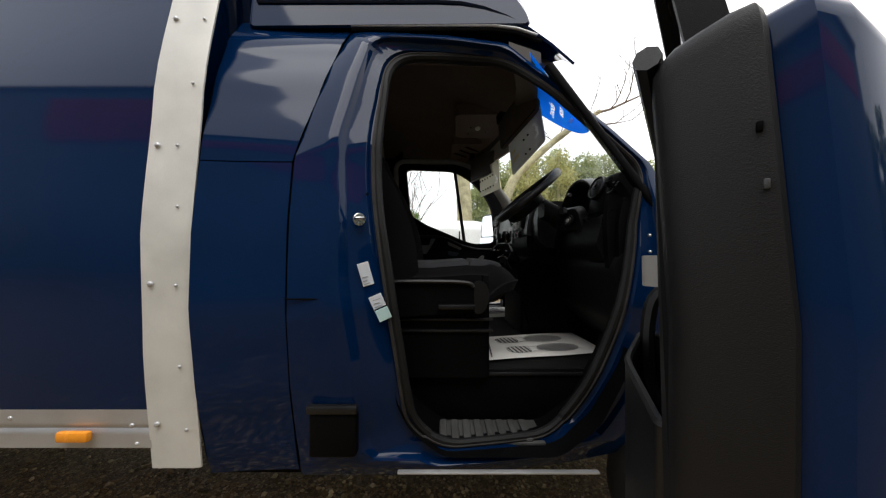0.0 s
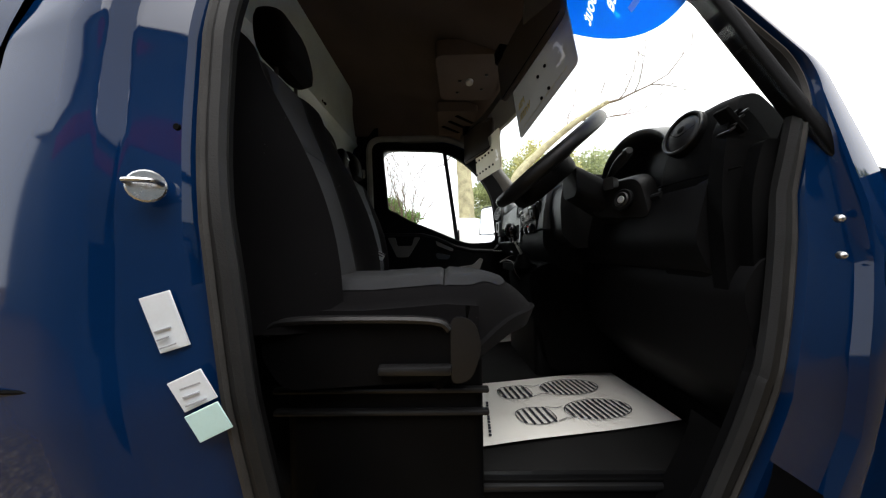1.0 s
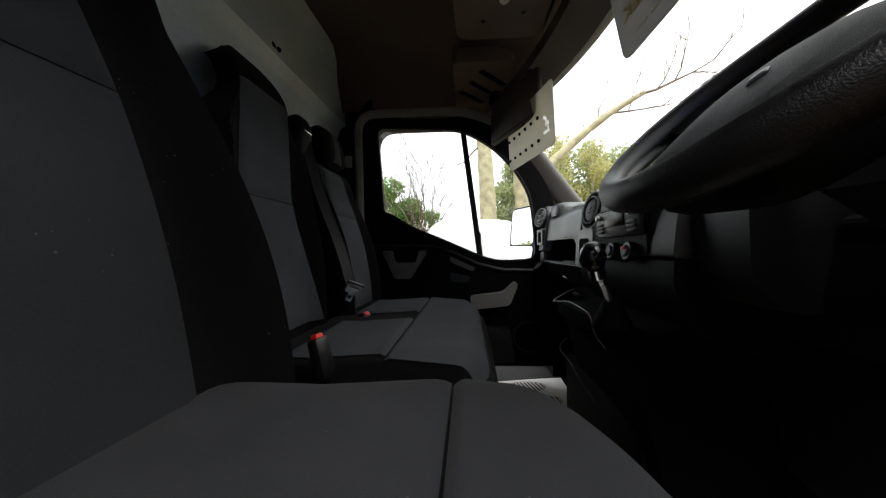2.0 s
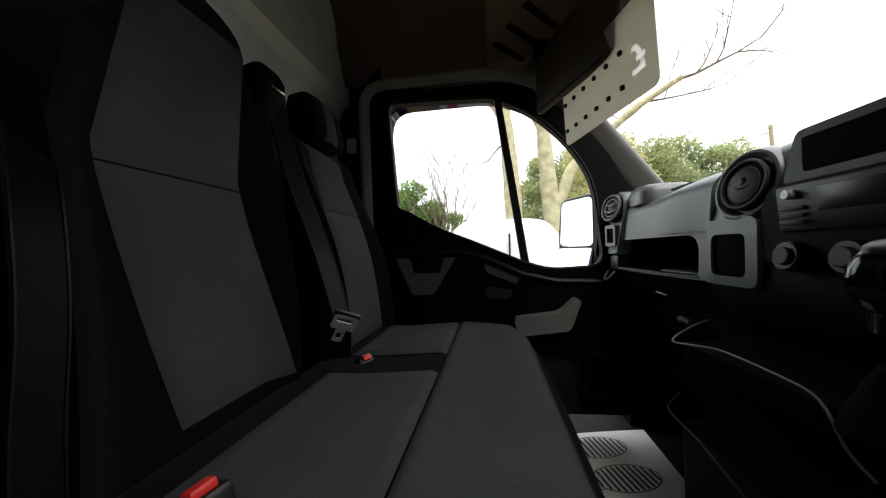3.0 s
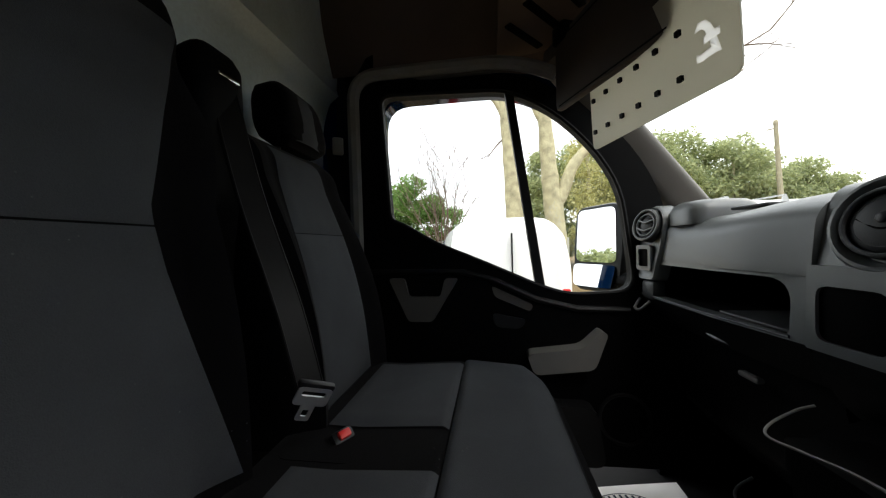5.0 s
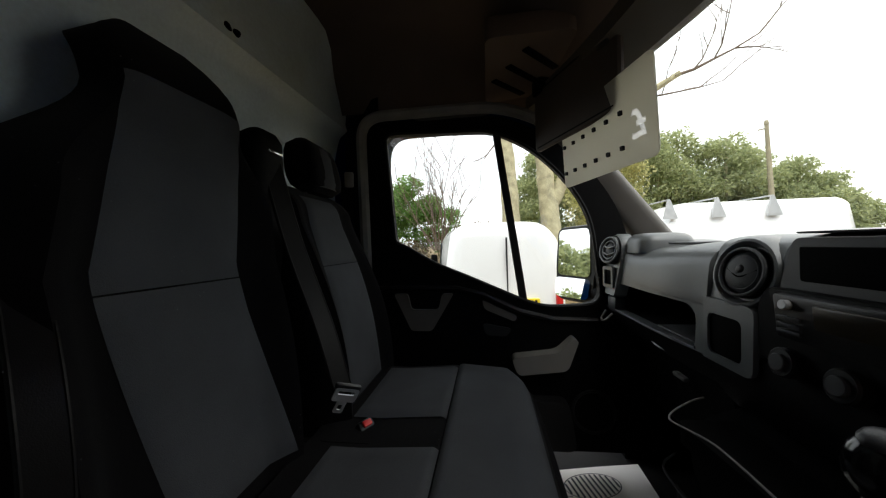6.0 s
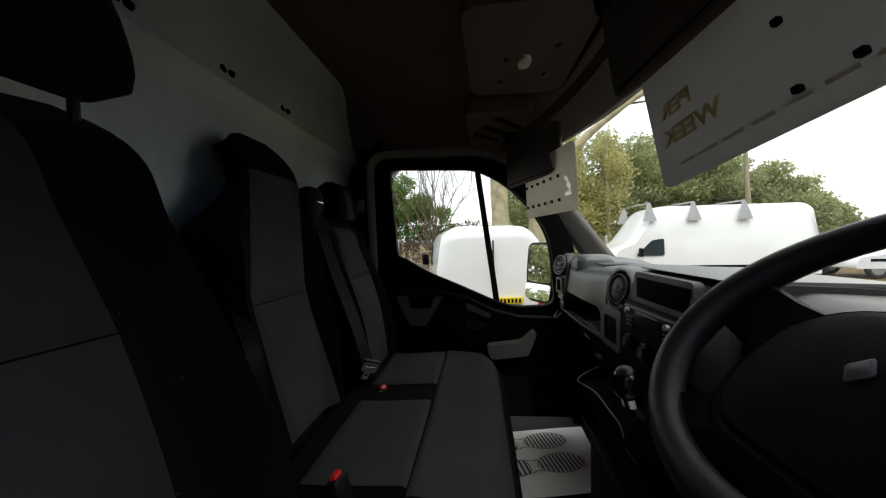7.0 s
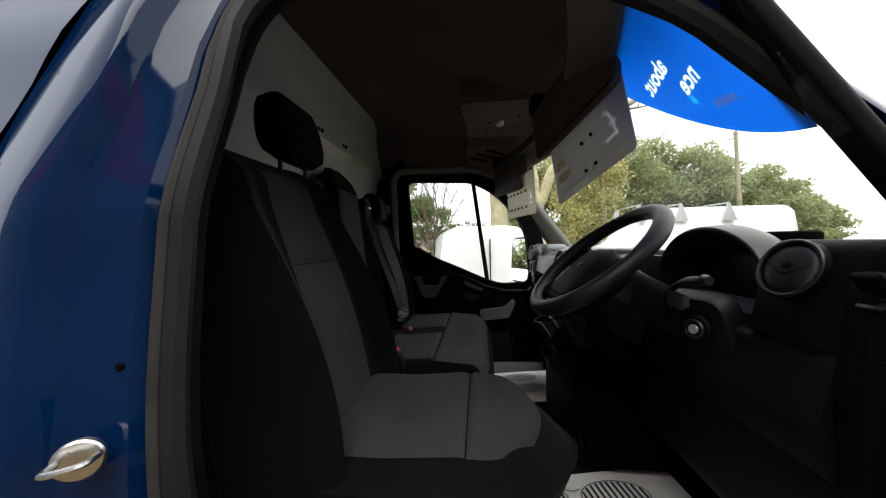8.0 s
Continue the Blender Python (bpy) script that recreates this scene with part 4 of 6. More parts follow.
def step_in(y):
    """0 along the passenger's side, 1 where the face meets the centre stack."""
    k = max(0.0, min(1.0, (2.56 - y) / 0.16))
    return k * k * (3 - 2 * k)


def face_x(z, y):
    return 0.497 - 0.06 * (1.44 - z) + 0.014 * step_in(y)


def top_profile(y):
    """Upper dash roll: rises towards the middle, rounds over into the face."""
    k = max(0.0, min(1.0, (2.66 - y) / 0.24))
    k = k * k * (3 - 2 * k)
    zt = 1.512 + 0.016 * k
    q = max(0.0, min(1.0, (y - 2.72) / 0.08))
    zt += 0.018 * q * q * (3 - 2 * q)
    f = face_x(1.43, y)
    return rounded([(0.98, 1.36), (1.0, 1.42), (0.80, zt - 0.005), (0.62, zt), (f + 0.045, zt - 0.008), (f + 0.006, zt - 0.035), (f, 1.43), (face_x(1.393, y), 1.393), (0.60, 1.390), (0.80, 1.36)], [0.02, 0.03, 0.05, 0.06, 0.05, 0.04, 0.02, 0.002, 0.02, 0.02], 5)


ysd = [2.945, 2.93, 2.90] + [2.88 - 0.03 * k for k in range(16)] + [2.405]
part("top_pad", roll(top_profile, ysd), DASH, dash, "grey moulded dashboard top")
part("pad_hump", loft([[(x, y, z) for x, y in rounded([(0.505 + i, 2.665 + i), (0.66 - i, 2.665 + i), (0.66 - i, 2.805 - i), (0.505 + i, 2.805 - i)], 0.05, 5)] for i, z in ((0.0, 1.490), (0.0, 1.524), (0.006, 1.538), (0.016, 1.546), (0.034, 1.549))]), DASH, dash)
part("pad_slot", box(0.56, 0.68, 2.545, 2.640, 1.515, 1.5215, 0.003), DASH_MID, dash)
part("pad_seam", tube(curve_pts([(0.512, 2.79, 1.462), (0.503, 2.765, 1.446), (0.502, 2.65, 1.447), (0.506, 2.58, 1.453), (0.52, 2.53, 1.472)], 20), 0.0015, 5), DASH_MID, dash)

# the face below the pad, with the open shelf in it
face_out = finer(rounded([(2.405, 1.292), (2.935, 1.292), (2.935, 1.394), (2.405, 1.394)], [0.002, 0.002, 0.002, 0.002], 6))
face_in = finer(rounded([(2.432, 1.298), (2.90, 1.298), (2.90, 1.388), (2.432, 1.388)], [0.012, 0.012, 0.07, 0.07], 6))
part("shelf_surround", ring_plate(face_out, face_in, lambda u, v, w: (face_x(v, u) + w, u, v), 0.03), DASH, dash, "grey face round the open shelf")
part("shelf_lining", loft([[(face_x(z, y) + d, y, z) for y, z in face_in] for d in (0.028, 0.12, 0.24)], caps=False), DASH_LOW, dash)
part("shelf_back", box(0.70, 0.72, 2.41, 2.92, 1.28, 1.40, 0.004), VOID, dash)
part("shelf_mat", box(0.51, 0.70, 2.44, 2.60, 1.299, 1.305, 0.003), DASH_MID, dash)
part("shelf_lip", tube(curve_pts([(face_x(1.3, y) - 0.001, y, 1.297) for y in (2.905, 2.80, 2.6, 2.43)], 16), 0.0028, 8), DASH_MID, dash)
part("face_foot", loft([[(face_x(1.29, y) + d, y, z) for d, z in ((0.0, 1.292), (0.11, 1.292), (0.12, 1.20), (0.05, 1.22))] for y in (2.405, 2.5, 2.6, 2.935)]), DASH_LOW, dash)
# side vent with switch plate, at the passenger's door
part("side_vent", loft([[(0.484 + 0.03 * w + 0.10 * (z - 1.4), 2.84 + (y - 2.84) * k, 1.44 + (z - 1.44) * k) for y, z in rounded([(2.806, 1.342), (2.890, 1.340), (2.902, 1.46), (2.892, 1.536), (2.838, 1.556), (2.780, 1.530), (2.776, 1.460)], [0.012, 0.012, 0.04, 0.05, 0.05, 0.05, 0.05], 5)] for w, k in ((0.1, 0.92), (0, 0.96), (0.3, 1.0), (1.3, 1.0))]), DASH, dash)
N_P = Vector((-0.93, -0.30, 0.2)).normalized()


def round_vent(c, n, r, parent, dish=0.0, rings=None, base=None, shut=False):
    rings, base = rings or DASH_MID, base or BLACK_SOFT
    c, n = Vector(c), Vector(n).normalized()
    u = n.orthogonal().normalized()
    w = n.cross(u)

    def circle(q, h, sides=28):
        return [c + n * h + (u * math.cos(a) + w * math.sin(a)) * q for a in [k * 2 * math.pi / sides for k in range(sides)]]
    v = part("round_vent", loft([circle(r * 1.06, -0.03), circle(r * 1.06, 0.0), circle(r * 1.0, 0.006), circle(r * 0.93, 0.006), circle(r * 0.88, 0.0)]), base, parent, "round charcoal air vent")
    if dish:
        part("vent_dish", loft([circle(dish * 1.30, -0.034), circle(dish * 1.24, -0.016), circle(dish * 1.16, -0.003), circle(dish * 1.08, 0.004), circle(dish * 1.0, 0.005), circle(dish * 0.94, 0.001), circle(r * 1.14, -0.008), circle(r * 1.06, -0.014), circle(r * 1.04, -0.03)], caps=False), DASH, v)
    part("vent_ring", tube(circle(r * 0.97, 0.006), r * 0.075, 8, closed=True), rings, v)
    part("vent_ring", tube(circle(r * 0.70, 0.004), r * 0.06, 6, closed=True), rings, v)
    part("vent_knob", dome(c - n * 0.001, n, r * 0.55, r * 0.14), base, v)
    up = (Vector((0, 0, 1)) - n * n.z).normalized()
    sd = up.cross(n)
    if shut:
        flap = part("vent_flap", dome(c + n * 0.001, n, r * 0.90, r * 0.20), rings, v)
        part("flap_groove", tube(curve_pts([c + n * r * 0.13 - sd * r * 0.66 + up * r * 0.12, c + n * r * 0.205 - up * r * 0.20, c + n * r * 0.13 + sd * r * 0.66 + up * r * 0.12], 14), r * 0.035, 6), VOID, flap)
        part("flap_grip", dome(c + n * r * 0.19 + up * r * 0.12, n, r * 0.20, r * 0.07), base, flap)
    for k in () if shut else (-0.30, 0.22):
        part("vent_slat", tube(curve_pts([c + n * r * 0.10 + up * r * (k + 0.10) - sd * r * 0.62, c + n * r * 0.16 + up * r * (k - 0.08), c + n * r * 0.10 + up * r * (k + 0.10) + sd * r * 0.62], 10), r * 0.06, 6), rings, v)
    return v


round_vent((0.480, 2.836, 1.497), N_P, 0.044, dash, 0.0, DASH, DASH_MID)
PL = pose(0.479, 2.848, 1.405, 0, 0, 10)
part("switch_plate", moved(ring_plate(rounded([(-0.030, -0.036), (0.030, -0.036), (0.030, 0.036), (-0.030, 0.036)], 0.008, 3), rounded([(-0.020, -0.025), (0.020, -0.025), (0.020, 0.025), (-0.020, 0.025)], 0.005, 3), lambda a, b, w: (0.004 - w, a, b), 0.010), PL), DASH, dash)
part("switch", moved(box(-0.001, 0.004, -0.022, 0.022, -0.027, 0.027, 0.002), PL), VOID, dash)
part("side_foot", box(0.482, 0.52, 2.815, 2.885, 1.285, 1.340, 0.012), DASH_MID, dash)
# centre stack
CHARCOAL = material("charcoal_panel_plastic", (0.040, 0.041, 0.043), 0.42, 0, 0.2, 9, 900, 0.2, spec=0.45)
cs = rounded([(0.98, 1.30), (0.98, 1.43), (0.80, 1.525), (0.60, 1.535), (0.535, 1.525), (0.512, 1.40), (0.506, 1.335), (0.60, 1.325)], [0.02, 0.03, 0.03, 0.03, 0.03, 0.02, 0.006, 0.02], 4)
part("centre_console_panel", loft([[(x, y, z) for x, z in cs] for y in (2.258, 2.27, 2.33, 2.39, 2.403)]), DASH, dash, "grey vent panel of the centre stack")
part("radio_panel", loft([[(x, y, z) for x, z in cs] for y in (1.92, 1.94, 2.1, 2.25, 2.2575)]), CHARCOAL, dash, "charcoal radio panel of the centre stack")
part("console_lid", loft([[(x, y, z) for x, z in ((0.548, 1.534), (0.80, 1.528), (0.98, 1.434), (0.985, 1.440), (0.80, 1.533), (0.60, 1.5395), (0.545, 1.537))] for y in (1.93, 2.257)]), DASH, dash)
cl = rounded([(0.95, 1.32), (0.60, 1.326), (0.508, 1.330), (0.506, 1.27), (0.56, 1.18), (0.85, 1.1)], [0.02, 0.02, 0.006, 0.03, 0.05, 0.02], 4)
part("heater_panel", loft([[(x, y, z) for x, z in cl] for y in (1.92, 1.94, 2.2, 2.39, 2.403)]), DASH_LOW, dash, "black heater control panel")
part("radio_bezel", moved(box(-0.004, 0.01, -0.135, 0.135, -0.039, 0.039, 0.008), pose(0.509, 2.120, 1.414, 0, -5, 0)), DASH_LOW, dash)
round_vent((0.5165, 2.318, 1.468), (-0.965, -0.12, 0.20), 0.043, dash, 0.056, shut=True)
part("tray_frame", ring_plate(rounded([(1.985, 1.452), (2.245, 1.452), (2.228, 1.528), (2.005, 1.528)], 0.012, 4), rounded([(2.010, 1.465), (2.215, 1.465), (2.205, 1.512), (2.020, 1.512)], 0.008, 4), lambda u, v, w: (0.512 + 0.08 * (v - 1.45) + w, u, v), 0.02), CHARCOAL, dash)
# Flat black fill behind the tray frame, painted shade instead of depth.
part("tray_recess", box(0.5135, 0.53, 2.010, 2.215, 1.463, 1.515, 0.002), VOID, dash)
radio = part("radio", moved(box(-0.012, 0.02, -0.112, 0.112, -0.033, 0.033, 0.005), pose(0.505, 2.120, 1.414, 0, -5, 0)), BLACK_SOFT, dash, "black car radio with chrome knobs")
for y in (2.205, 2.035):
    part("radio_knob", disc((0.494, y, 1.432), (-1, 0, 0.1), 0.007, 0.012, 16), ALU, radio)
part("radio_display", moved(box(-0.003, 0.002, -0.048, 0.048, -0.016, 0.016, 0.002), pose(0.4915, 2.120, 1.422, 0, -5, 0)), DISPLAY, radio, "black radio display tinted with an amber reflection")
for y in (2.205, 2.039):
    for k in range(3):
        part("radio_button", moved(box(-0.004, 0.003, -0.018, 0.018, -0.003, 0.003, 0.001), pose(0.4935, y, 1.413 - 0.010 * k, 0, -5, 0)), DASH_MID, radio)
for y, mt in ((2.215, DASH), (2.135, DASH), (2.055, RED)):
    kn = part("heater_knob", disc((0.505, y, 1.344), (-1, 0, 0.15), 0.022, 0.018, 20), BLACK_SOFT, dash, "black heater knob")
    part("knob_cap", disc((0.488, y, 1.346), (-1, 0, 0.15), 0.013, 0.006, 18), DASH_MID, kn)
    if mt is RED:
        part("knob_mark", moved(box(-0.002, 0.002, -0.008, 0.008, -0.003, 0.003, 0.001), pose(0.481, y, 1.353)), RED, kn)
part("pocket_frame", ring_plate(rounded([(2.278, 1.290), (2.403, 1.290), (2.403, 1.412), (2.278, 1.412)], [0.02, 0.004, 0.004, 0.02], 4), rounded([(2.302, 1.306), (2.388, 1.306), (2.388, 1.384), (2.302, 1.384)], 0.016, 4), lambda u, v, w: (0.4985 + w + 0.06 * max(0.0, v - 1.36), u, v), 0.03), DASH, dash, "grey face round the open pocket")
# Shallow black box: the pocket's inner shade as colour.
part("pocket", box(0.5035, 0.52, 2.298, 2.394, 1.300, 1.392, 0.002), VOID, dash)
part("radio_fascia", loft([[(x, y, z) for y, z in rounded([(2.00, 1.337), (2.272, 1.337), (2.272, 1.425), (2.255, 1.452), (2.00, 1.452)], [0.004, 0.006, 0.012, 0.012, 0.004], 4)] for x in (0.5035, 0.5060)]), DASH_LOW, dash, "black fascia round the radio")
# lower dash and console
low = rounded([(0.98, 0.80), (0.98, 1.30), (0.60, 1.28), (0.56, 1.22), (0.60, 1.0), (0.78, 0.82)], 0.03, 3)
# Near-black colour carries the shade under the dashboard.
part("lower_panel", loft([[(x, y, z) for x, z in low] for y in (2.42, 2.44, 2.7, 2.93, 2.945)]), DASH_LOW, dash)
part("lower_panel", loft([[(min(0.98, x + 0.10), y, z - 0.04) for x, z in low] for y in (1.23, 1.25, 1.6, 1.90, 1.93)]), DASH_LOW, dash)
# Console and tray share the recess black, footwell shade put into their colour.
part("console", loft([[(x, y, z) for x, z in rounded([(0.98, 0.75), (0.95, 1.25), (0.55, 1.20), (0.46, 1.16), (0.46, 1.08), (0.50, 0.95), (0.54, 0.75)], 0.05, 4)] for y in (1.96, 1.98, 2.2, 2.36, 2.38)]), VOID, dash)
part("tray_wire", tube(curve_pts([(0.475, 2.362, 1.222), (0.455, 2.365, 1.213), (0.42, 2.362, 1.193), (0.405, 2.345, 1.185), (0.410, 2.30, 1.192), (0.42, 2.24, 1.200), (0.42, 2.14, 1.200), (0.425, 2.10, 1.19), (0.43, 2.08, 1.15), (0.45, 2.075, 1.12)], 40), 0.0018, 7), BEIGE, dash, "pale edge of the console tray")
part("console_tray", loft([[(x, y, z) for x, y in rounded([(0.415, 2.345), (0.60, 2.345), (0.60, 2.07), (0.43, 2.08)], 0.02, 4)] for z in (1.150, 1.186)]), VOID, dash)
part("kick_edge", tube(curve_pts([(0.49, 2.49, 1.03), (0.47, 2.50, 1.0), (0.465, 2.48, 0.985), (0.47, 2.40, 0.975), (0.47, 2.30, 0.955), (0.50, 2.22, 0.90)], 24), 0.0026, 7), DASH_MID, dash)
part("console_kick", loft([[(x, y, z) for x, y in rounded([(0.48, 2.49), (0.95, 2.49), (0.95, 2.02), (0.50, 2.02)], 0.03, 4)] for z in (0.706, 0.95, 0.97)]), DASH_LOW, dash)
part("footwell_handle", moved(box(-0.008, 0.008, -0.026, 0.026, -0.006, 0.006, 0.005), pose(0.552, 2.578, 1.175, 0, 0, 0)), BEIGE, dash)
part("footwell_handle", tube(curve_pts([(0.535, 2.60, 1.232), (0.525, 2.635, 1.236), (0.53, 2.68, 1.240)], 8), 0.0035, 6), DASH, dash)
part("hook", tube(curve_pts([(0.475, 2.815, 1.285), (0.455, 2.823, 1.262), (0.452, 2.845, 1.258), (0.458, 2.865, 1.262), (0.475, 2.872, 1.285)], 14), 0.004, 7), BEIGE, dash)

# driver's side: instrument hood, column, vent and end block
def hood_profile(y):
    k = 1 - ((y - 1.615) / 0.180) ** 2
    h = 1.495 + 0.115 * max(0.0, k) ** 0.55
    return rounded([(0.86, 1.36), (0.86, 1.42), (0.80, h - 0.055), (0.745, h - 0.004), (0.675, h - 0.010), (0.69, h - 0.033), (0.765, h - 0.06), (0.765, 1.42), (0.64, 1.39), (0.70, 1.33)], 0.02, 3)


part("instrument_hood", roll(hood_profile, [1.437 + 0.356 * k / 20 for k in range(21)]), BLACK_SOFT, dash, "black arched instrument hood")
part("cowl_pad", roll(lambda y: rounded([(1.02, 1.34), (1.02, 1.395), (0.90, 1.425), (0.80, 1.435), (0.72, 1.43), (0.72, 1.36)], [0.01, 0.02, 0.03, 0.02, 0.02, 0.01], 3), [1.275, 1.29, 1.35, 1.6, 1.9, 1.918]), DASH, dash, "grey dashboard top ahead of the dials")
face = part("instrument_face", box(0.772, 0.79, 1.45, 1.78, 1.42, 1.585, 0.01), VOID, dash)
for y, r in ((1.69, 0.052), (1.54, 0.052), (1.615, 0.03)):
    part("dial_ring", tube([(0.770, y + r * math.cos(a), 1.50 + r * math.sin(a)) for a in [q * math.pi / 14 for q in range(28)]], 0.002, 5, closed=True), BLACK_SOFT, face)
part("instrument_side", roll(lambda y: rounded([(0.98, 1.34), (0.98, 1.44), (0.80, 1.515), (0.62, 1.525), (0.55, 1.50), (0.535, 1.42), (0.54, 1.30), (0.60, 1.25)], 0.03, 3), [1.80, 1.81, 1.85, 1.91, 1.918]), BLACK_SOFT, dash)
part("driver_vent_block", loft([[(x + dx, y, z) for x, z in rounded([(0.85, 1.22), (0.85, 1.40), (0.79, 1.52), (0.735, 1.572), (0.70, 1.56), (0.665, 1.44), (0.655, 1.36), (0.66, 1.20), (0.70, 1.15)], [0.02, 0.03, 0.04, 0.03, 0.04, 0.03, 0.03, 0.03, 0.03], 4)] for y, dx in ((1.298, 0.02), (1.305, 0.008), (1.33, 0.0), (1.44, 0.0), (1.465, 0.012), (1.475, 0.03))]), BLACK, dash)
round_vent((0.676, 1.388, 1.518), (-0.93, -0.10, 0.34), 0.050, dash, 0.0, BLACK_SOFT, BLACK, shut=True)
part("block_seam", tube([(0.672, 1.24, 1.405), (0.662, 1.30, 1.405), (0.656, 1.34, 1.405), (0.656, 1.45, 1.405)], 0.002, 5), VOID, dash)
# Black box with the pocket's shade painted on, not hollow.
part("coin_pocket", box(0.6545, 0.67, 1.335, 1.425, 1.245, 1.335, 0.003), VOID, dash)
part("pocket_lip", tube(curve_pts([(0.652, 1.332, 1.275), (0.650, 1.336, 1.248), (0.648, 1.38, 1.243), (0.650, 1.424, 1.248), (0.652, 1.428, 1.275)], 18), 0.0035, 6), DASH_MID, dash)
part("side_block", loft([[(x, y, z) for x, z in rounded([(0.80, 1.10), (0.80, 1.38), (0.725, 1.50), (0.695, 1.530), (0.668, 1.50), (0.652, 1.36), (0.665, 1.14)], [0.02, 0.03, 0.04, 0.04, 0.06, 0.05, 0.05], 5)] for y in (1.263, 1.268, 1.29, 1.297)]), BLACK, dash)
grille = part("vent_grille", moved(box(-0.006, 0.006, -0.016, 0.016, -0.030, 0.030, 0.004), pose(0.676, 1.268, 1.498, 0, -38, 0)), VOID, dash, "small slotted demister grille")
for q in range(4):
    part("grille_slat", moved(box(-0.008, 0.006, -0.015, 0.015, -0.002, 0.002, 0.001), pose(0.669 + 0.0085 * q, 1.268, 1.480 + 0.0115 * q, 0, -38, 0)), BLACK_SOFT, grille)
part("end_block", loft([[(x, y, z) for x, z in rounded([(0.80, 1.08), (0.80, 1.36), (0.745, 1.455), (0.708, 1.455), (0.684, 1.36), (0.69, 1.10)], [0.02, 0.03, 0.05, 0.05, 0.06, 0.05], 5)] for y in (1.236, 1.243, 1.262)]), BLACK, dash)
COVER = material("column_cover_plastic", (0.006, 0.006, 0.0063), 0.5, 0, 0.2, 9, 900, 0.2, spec=0.25)
part("column_shroud", loft([[(0.66 - 0.15 * k, 1.645 + a * (1 - 0.15 * k), 1.385 + 0.085 * k + b * (1 - 0.12 * k)) for a, b in rounded([(-0.065, -0.065), (0.065, -0.065), (0.065, 0.045), (-0.065, 0.045)], 0.035, 4)] for k in (0, 0.4, 0.8, 1.0)]), DASH_LOW, dash, "dark steering column shroud")
part("column_cover", moved(loft([[(d, y * q, z * q) for y, z in rounded([(-0.085, -0.055), (0.10, -0.035), (0.125, 0.060), (-0.070, 0.065)], [0.03, 0.02, 0.02, 0.04], 5)] for d, q in ((0.03, 1.05), (-0.004, 1.0), (-0.012, 0.92))]), pose(0.622, 1.545, 1.385, 0, -10, 22)), COVER, dash, "charcoal cover under the column")
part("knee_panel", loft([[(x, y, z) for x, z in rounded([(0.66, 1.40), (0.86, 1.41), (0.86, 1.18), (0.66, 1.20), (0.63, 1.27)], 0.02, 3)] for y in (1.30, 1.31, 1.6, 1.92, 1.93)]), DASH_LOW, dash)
IA = Vector((-0.90, -0.36, 0.18)).normalized()
IC = Vector((0.597, 1.498, 1.382))
ig = part("ignition_lock", disc(IC, IA, 0.030, 0.010, 24), BLACK, dash, "ignition lock with bright barrel")
part("lock_ring", tube([IC + IA * 0.010 + (IA.orthogonal().normalized() * math.cos(a) + IA.cross(IA.orthogonal().normalized()) * math.sin(a)) * 0.017 for a in [q * math.pi / 12 for q in range(24)]], 0.004, 6, closed=True), BLACK_SOFT, ig)
part("lock_barrel", disc(IC + IA * 0.009, IA, 0.010, 0.004, 16), ALU, ig)
for x1, y1, z1 in ((0.575, 1.440, 1.492), (0.60, 1.82, 1.475)):
    s_ = 1 if y1 > 1.63 else -1
    st_ = part("column_stalk", tube(curve_pts([(0.60, 1.645 + 0.05 * s_, 1.45), (0.595, (1.645 + y1) / 2, 1.474), (x1, y1, z1)], 10), [0.008, 0.008, 0.008, 0.009, 0.010, 0.011, 0.013, 0.015, 0.016, 0.015, 0.012], 10, flat=0.7), COVER, dash, "charcoal column stalk")
    part("stalk_tip", tube([(x1, y1, z1), (x1 - 0.004, y1 + 0.016 * s_, z1 + 0.002)], [0.0125, 0.008], 10), BLACK_SOFT, st_)
part("wiper_switch", loft([[(0.585 + 0.012 * q, 1.545 + u * (1 - 0.2 * q), 1.437 + w * (1 - 0.2 * q)) for u, w in rounded([(-0.030, -0.018), (0.022, -0.014), (0.024, 0.016), (-0.026, 0.014)], 0.010, 4)] for q in (1, 0, -0.6)]), DASH_MID, dash, "grey switch pod beside the column")
settle(dash)

# steering wheel
WC, WN = Vector((0.434, 1.630, 1.5225)), Vector((-1.0, -0.045, 1.16)).normalized()
sw = thing("steering_wheel", "black four-spoke steering wheel with a plain badge", "steering wheel", WC)
wu = Vector((0, 1, 0)) - WN * WN.y
wu.normalize()
wv = WN.cross(wu)
if wv.z < 0:
    wv = -wv


def on_wheel(a, r, h=0.0):
    return wu * (r * math.cos(a)) + wv * (r * math.sin(a)) + WN * h


part("rim", tube([on_wheel(k * math.pi / 32, 0.180) for k in range(64)], [0.0190 + 0.0015 * math.cos(3 * k * math.pi / 32) for k in range(64)], 12, closed=True), material("worn_wheel_leather", (0.007, 0.007, 0.0075), 0.42, 0, 0.3, 14, 700, 0.3, spec=0.28), sw)
hub_out = [(u, v - 0.030) for u, v in rounded([(-0.105, 0.030), (-0.06, 0.075), (0.06, 0.075), (0.105, 0.030), (0.100, -0.055), (0.070, -0.115), (-0.070, -0.115), (-0.100, -0.055)], 0.035, 4)]
hub = part("hub", loft([[wu * (u * k) + wv * (v * k) + WN * h for u, v in hub_out] for k, h in ((0.92, -0.065), (1.0, -0.05), (1.0, -0.018), (0.965, -0.006), (0.90, -0.001), (0.86, -0.003), (0.84, 0.001), (0.6, 0.008), (0.3, 0.011))]), BLACK, sw)
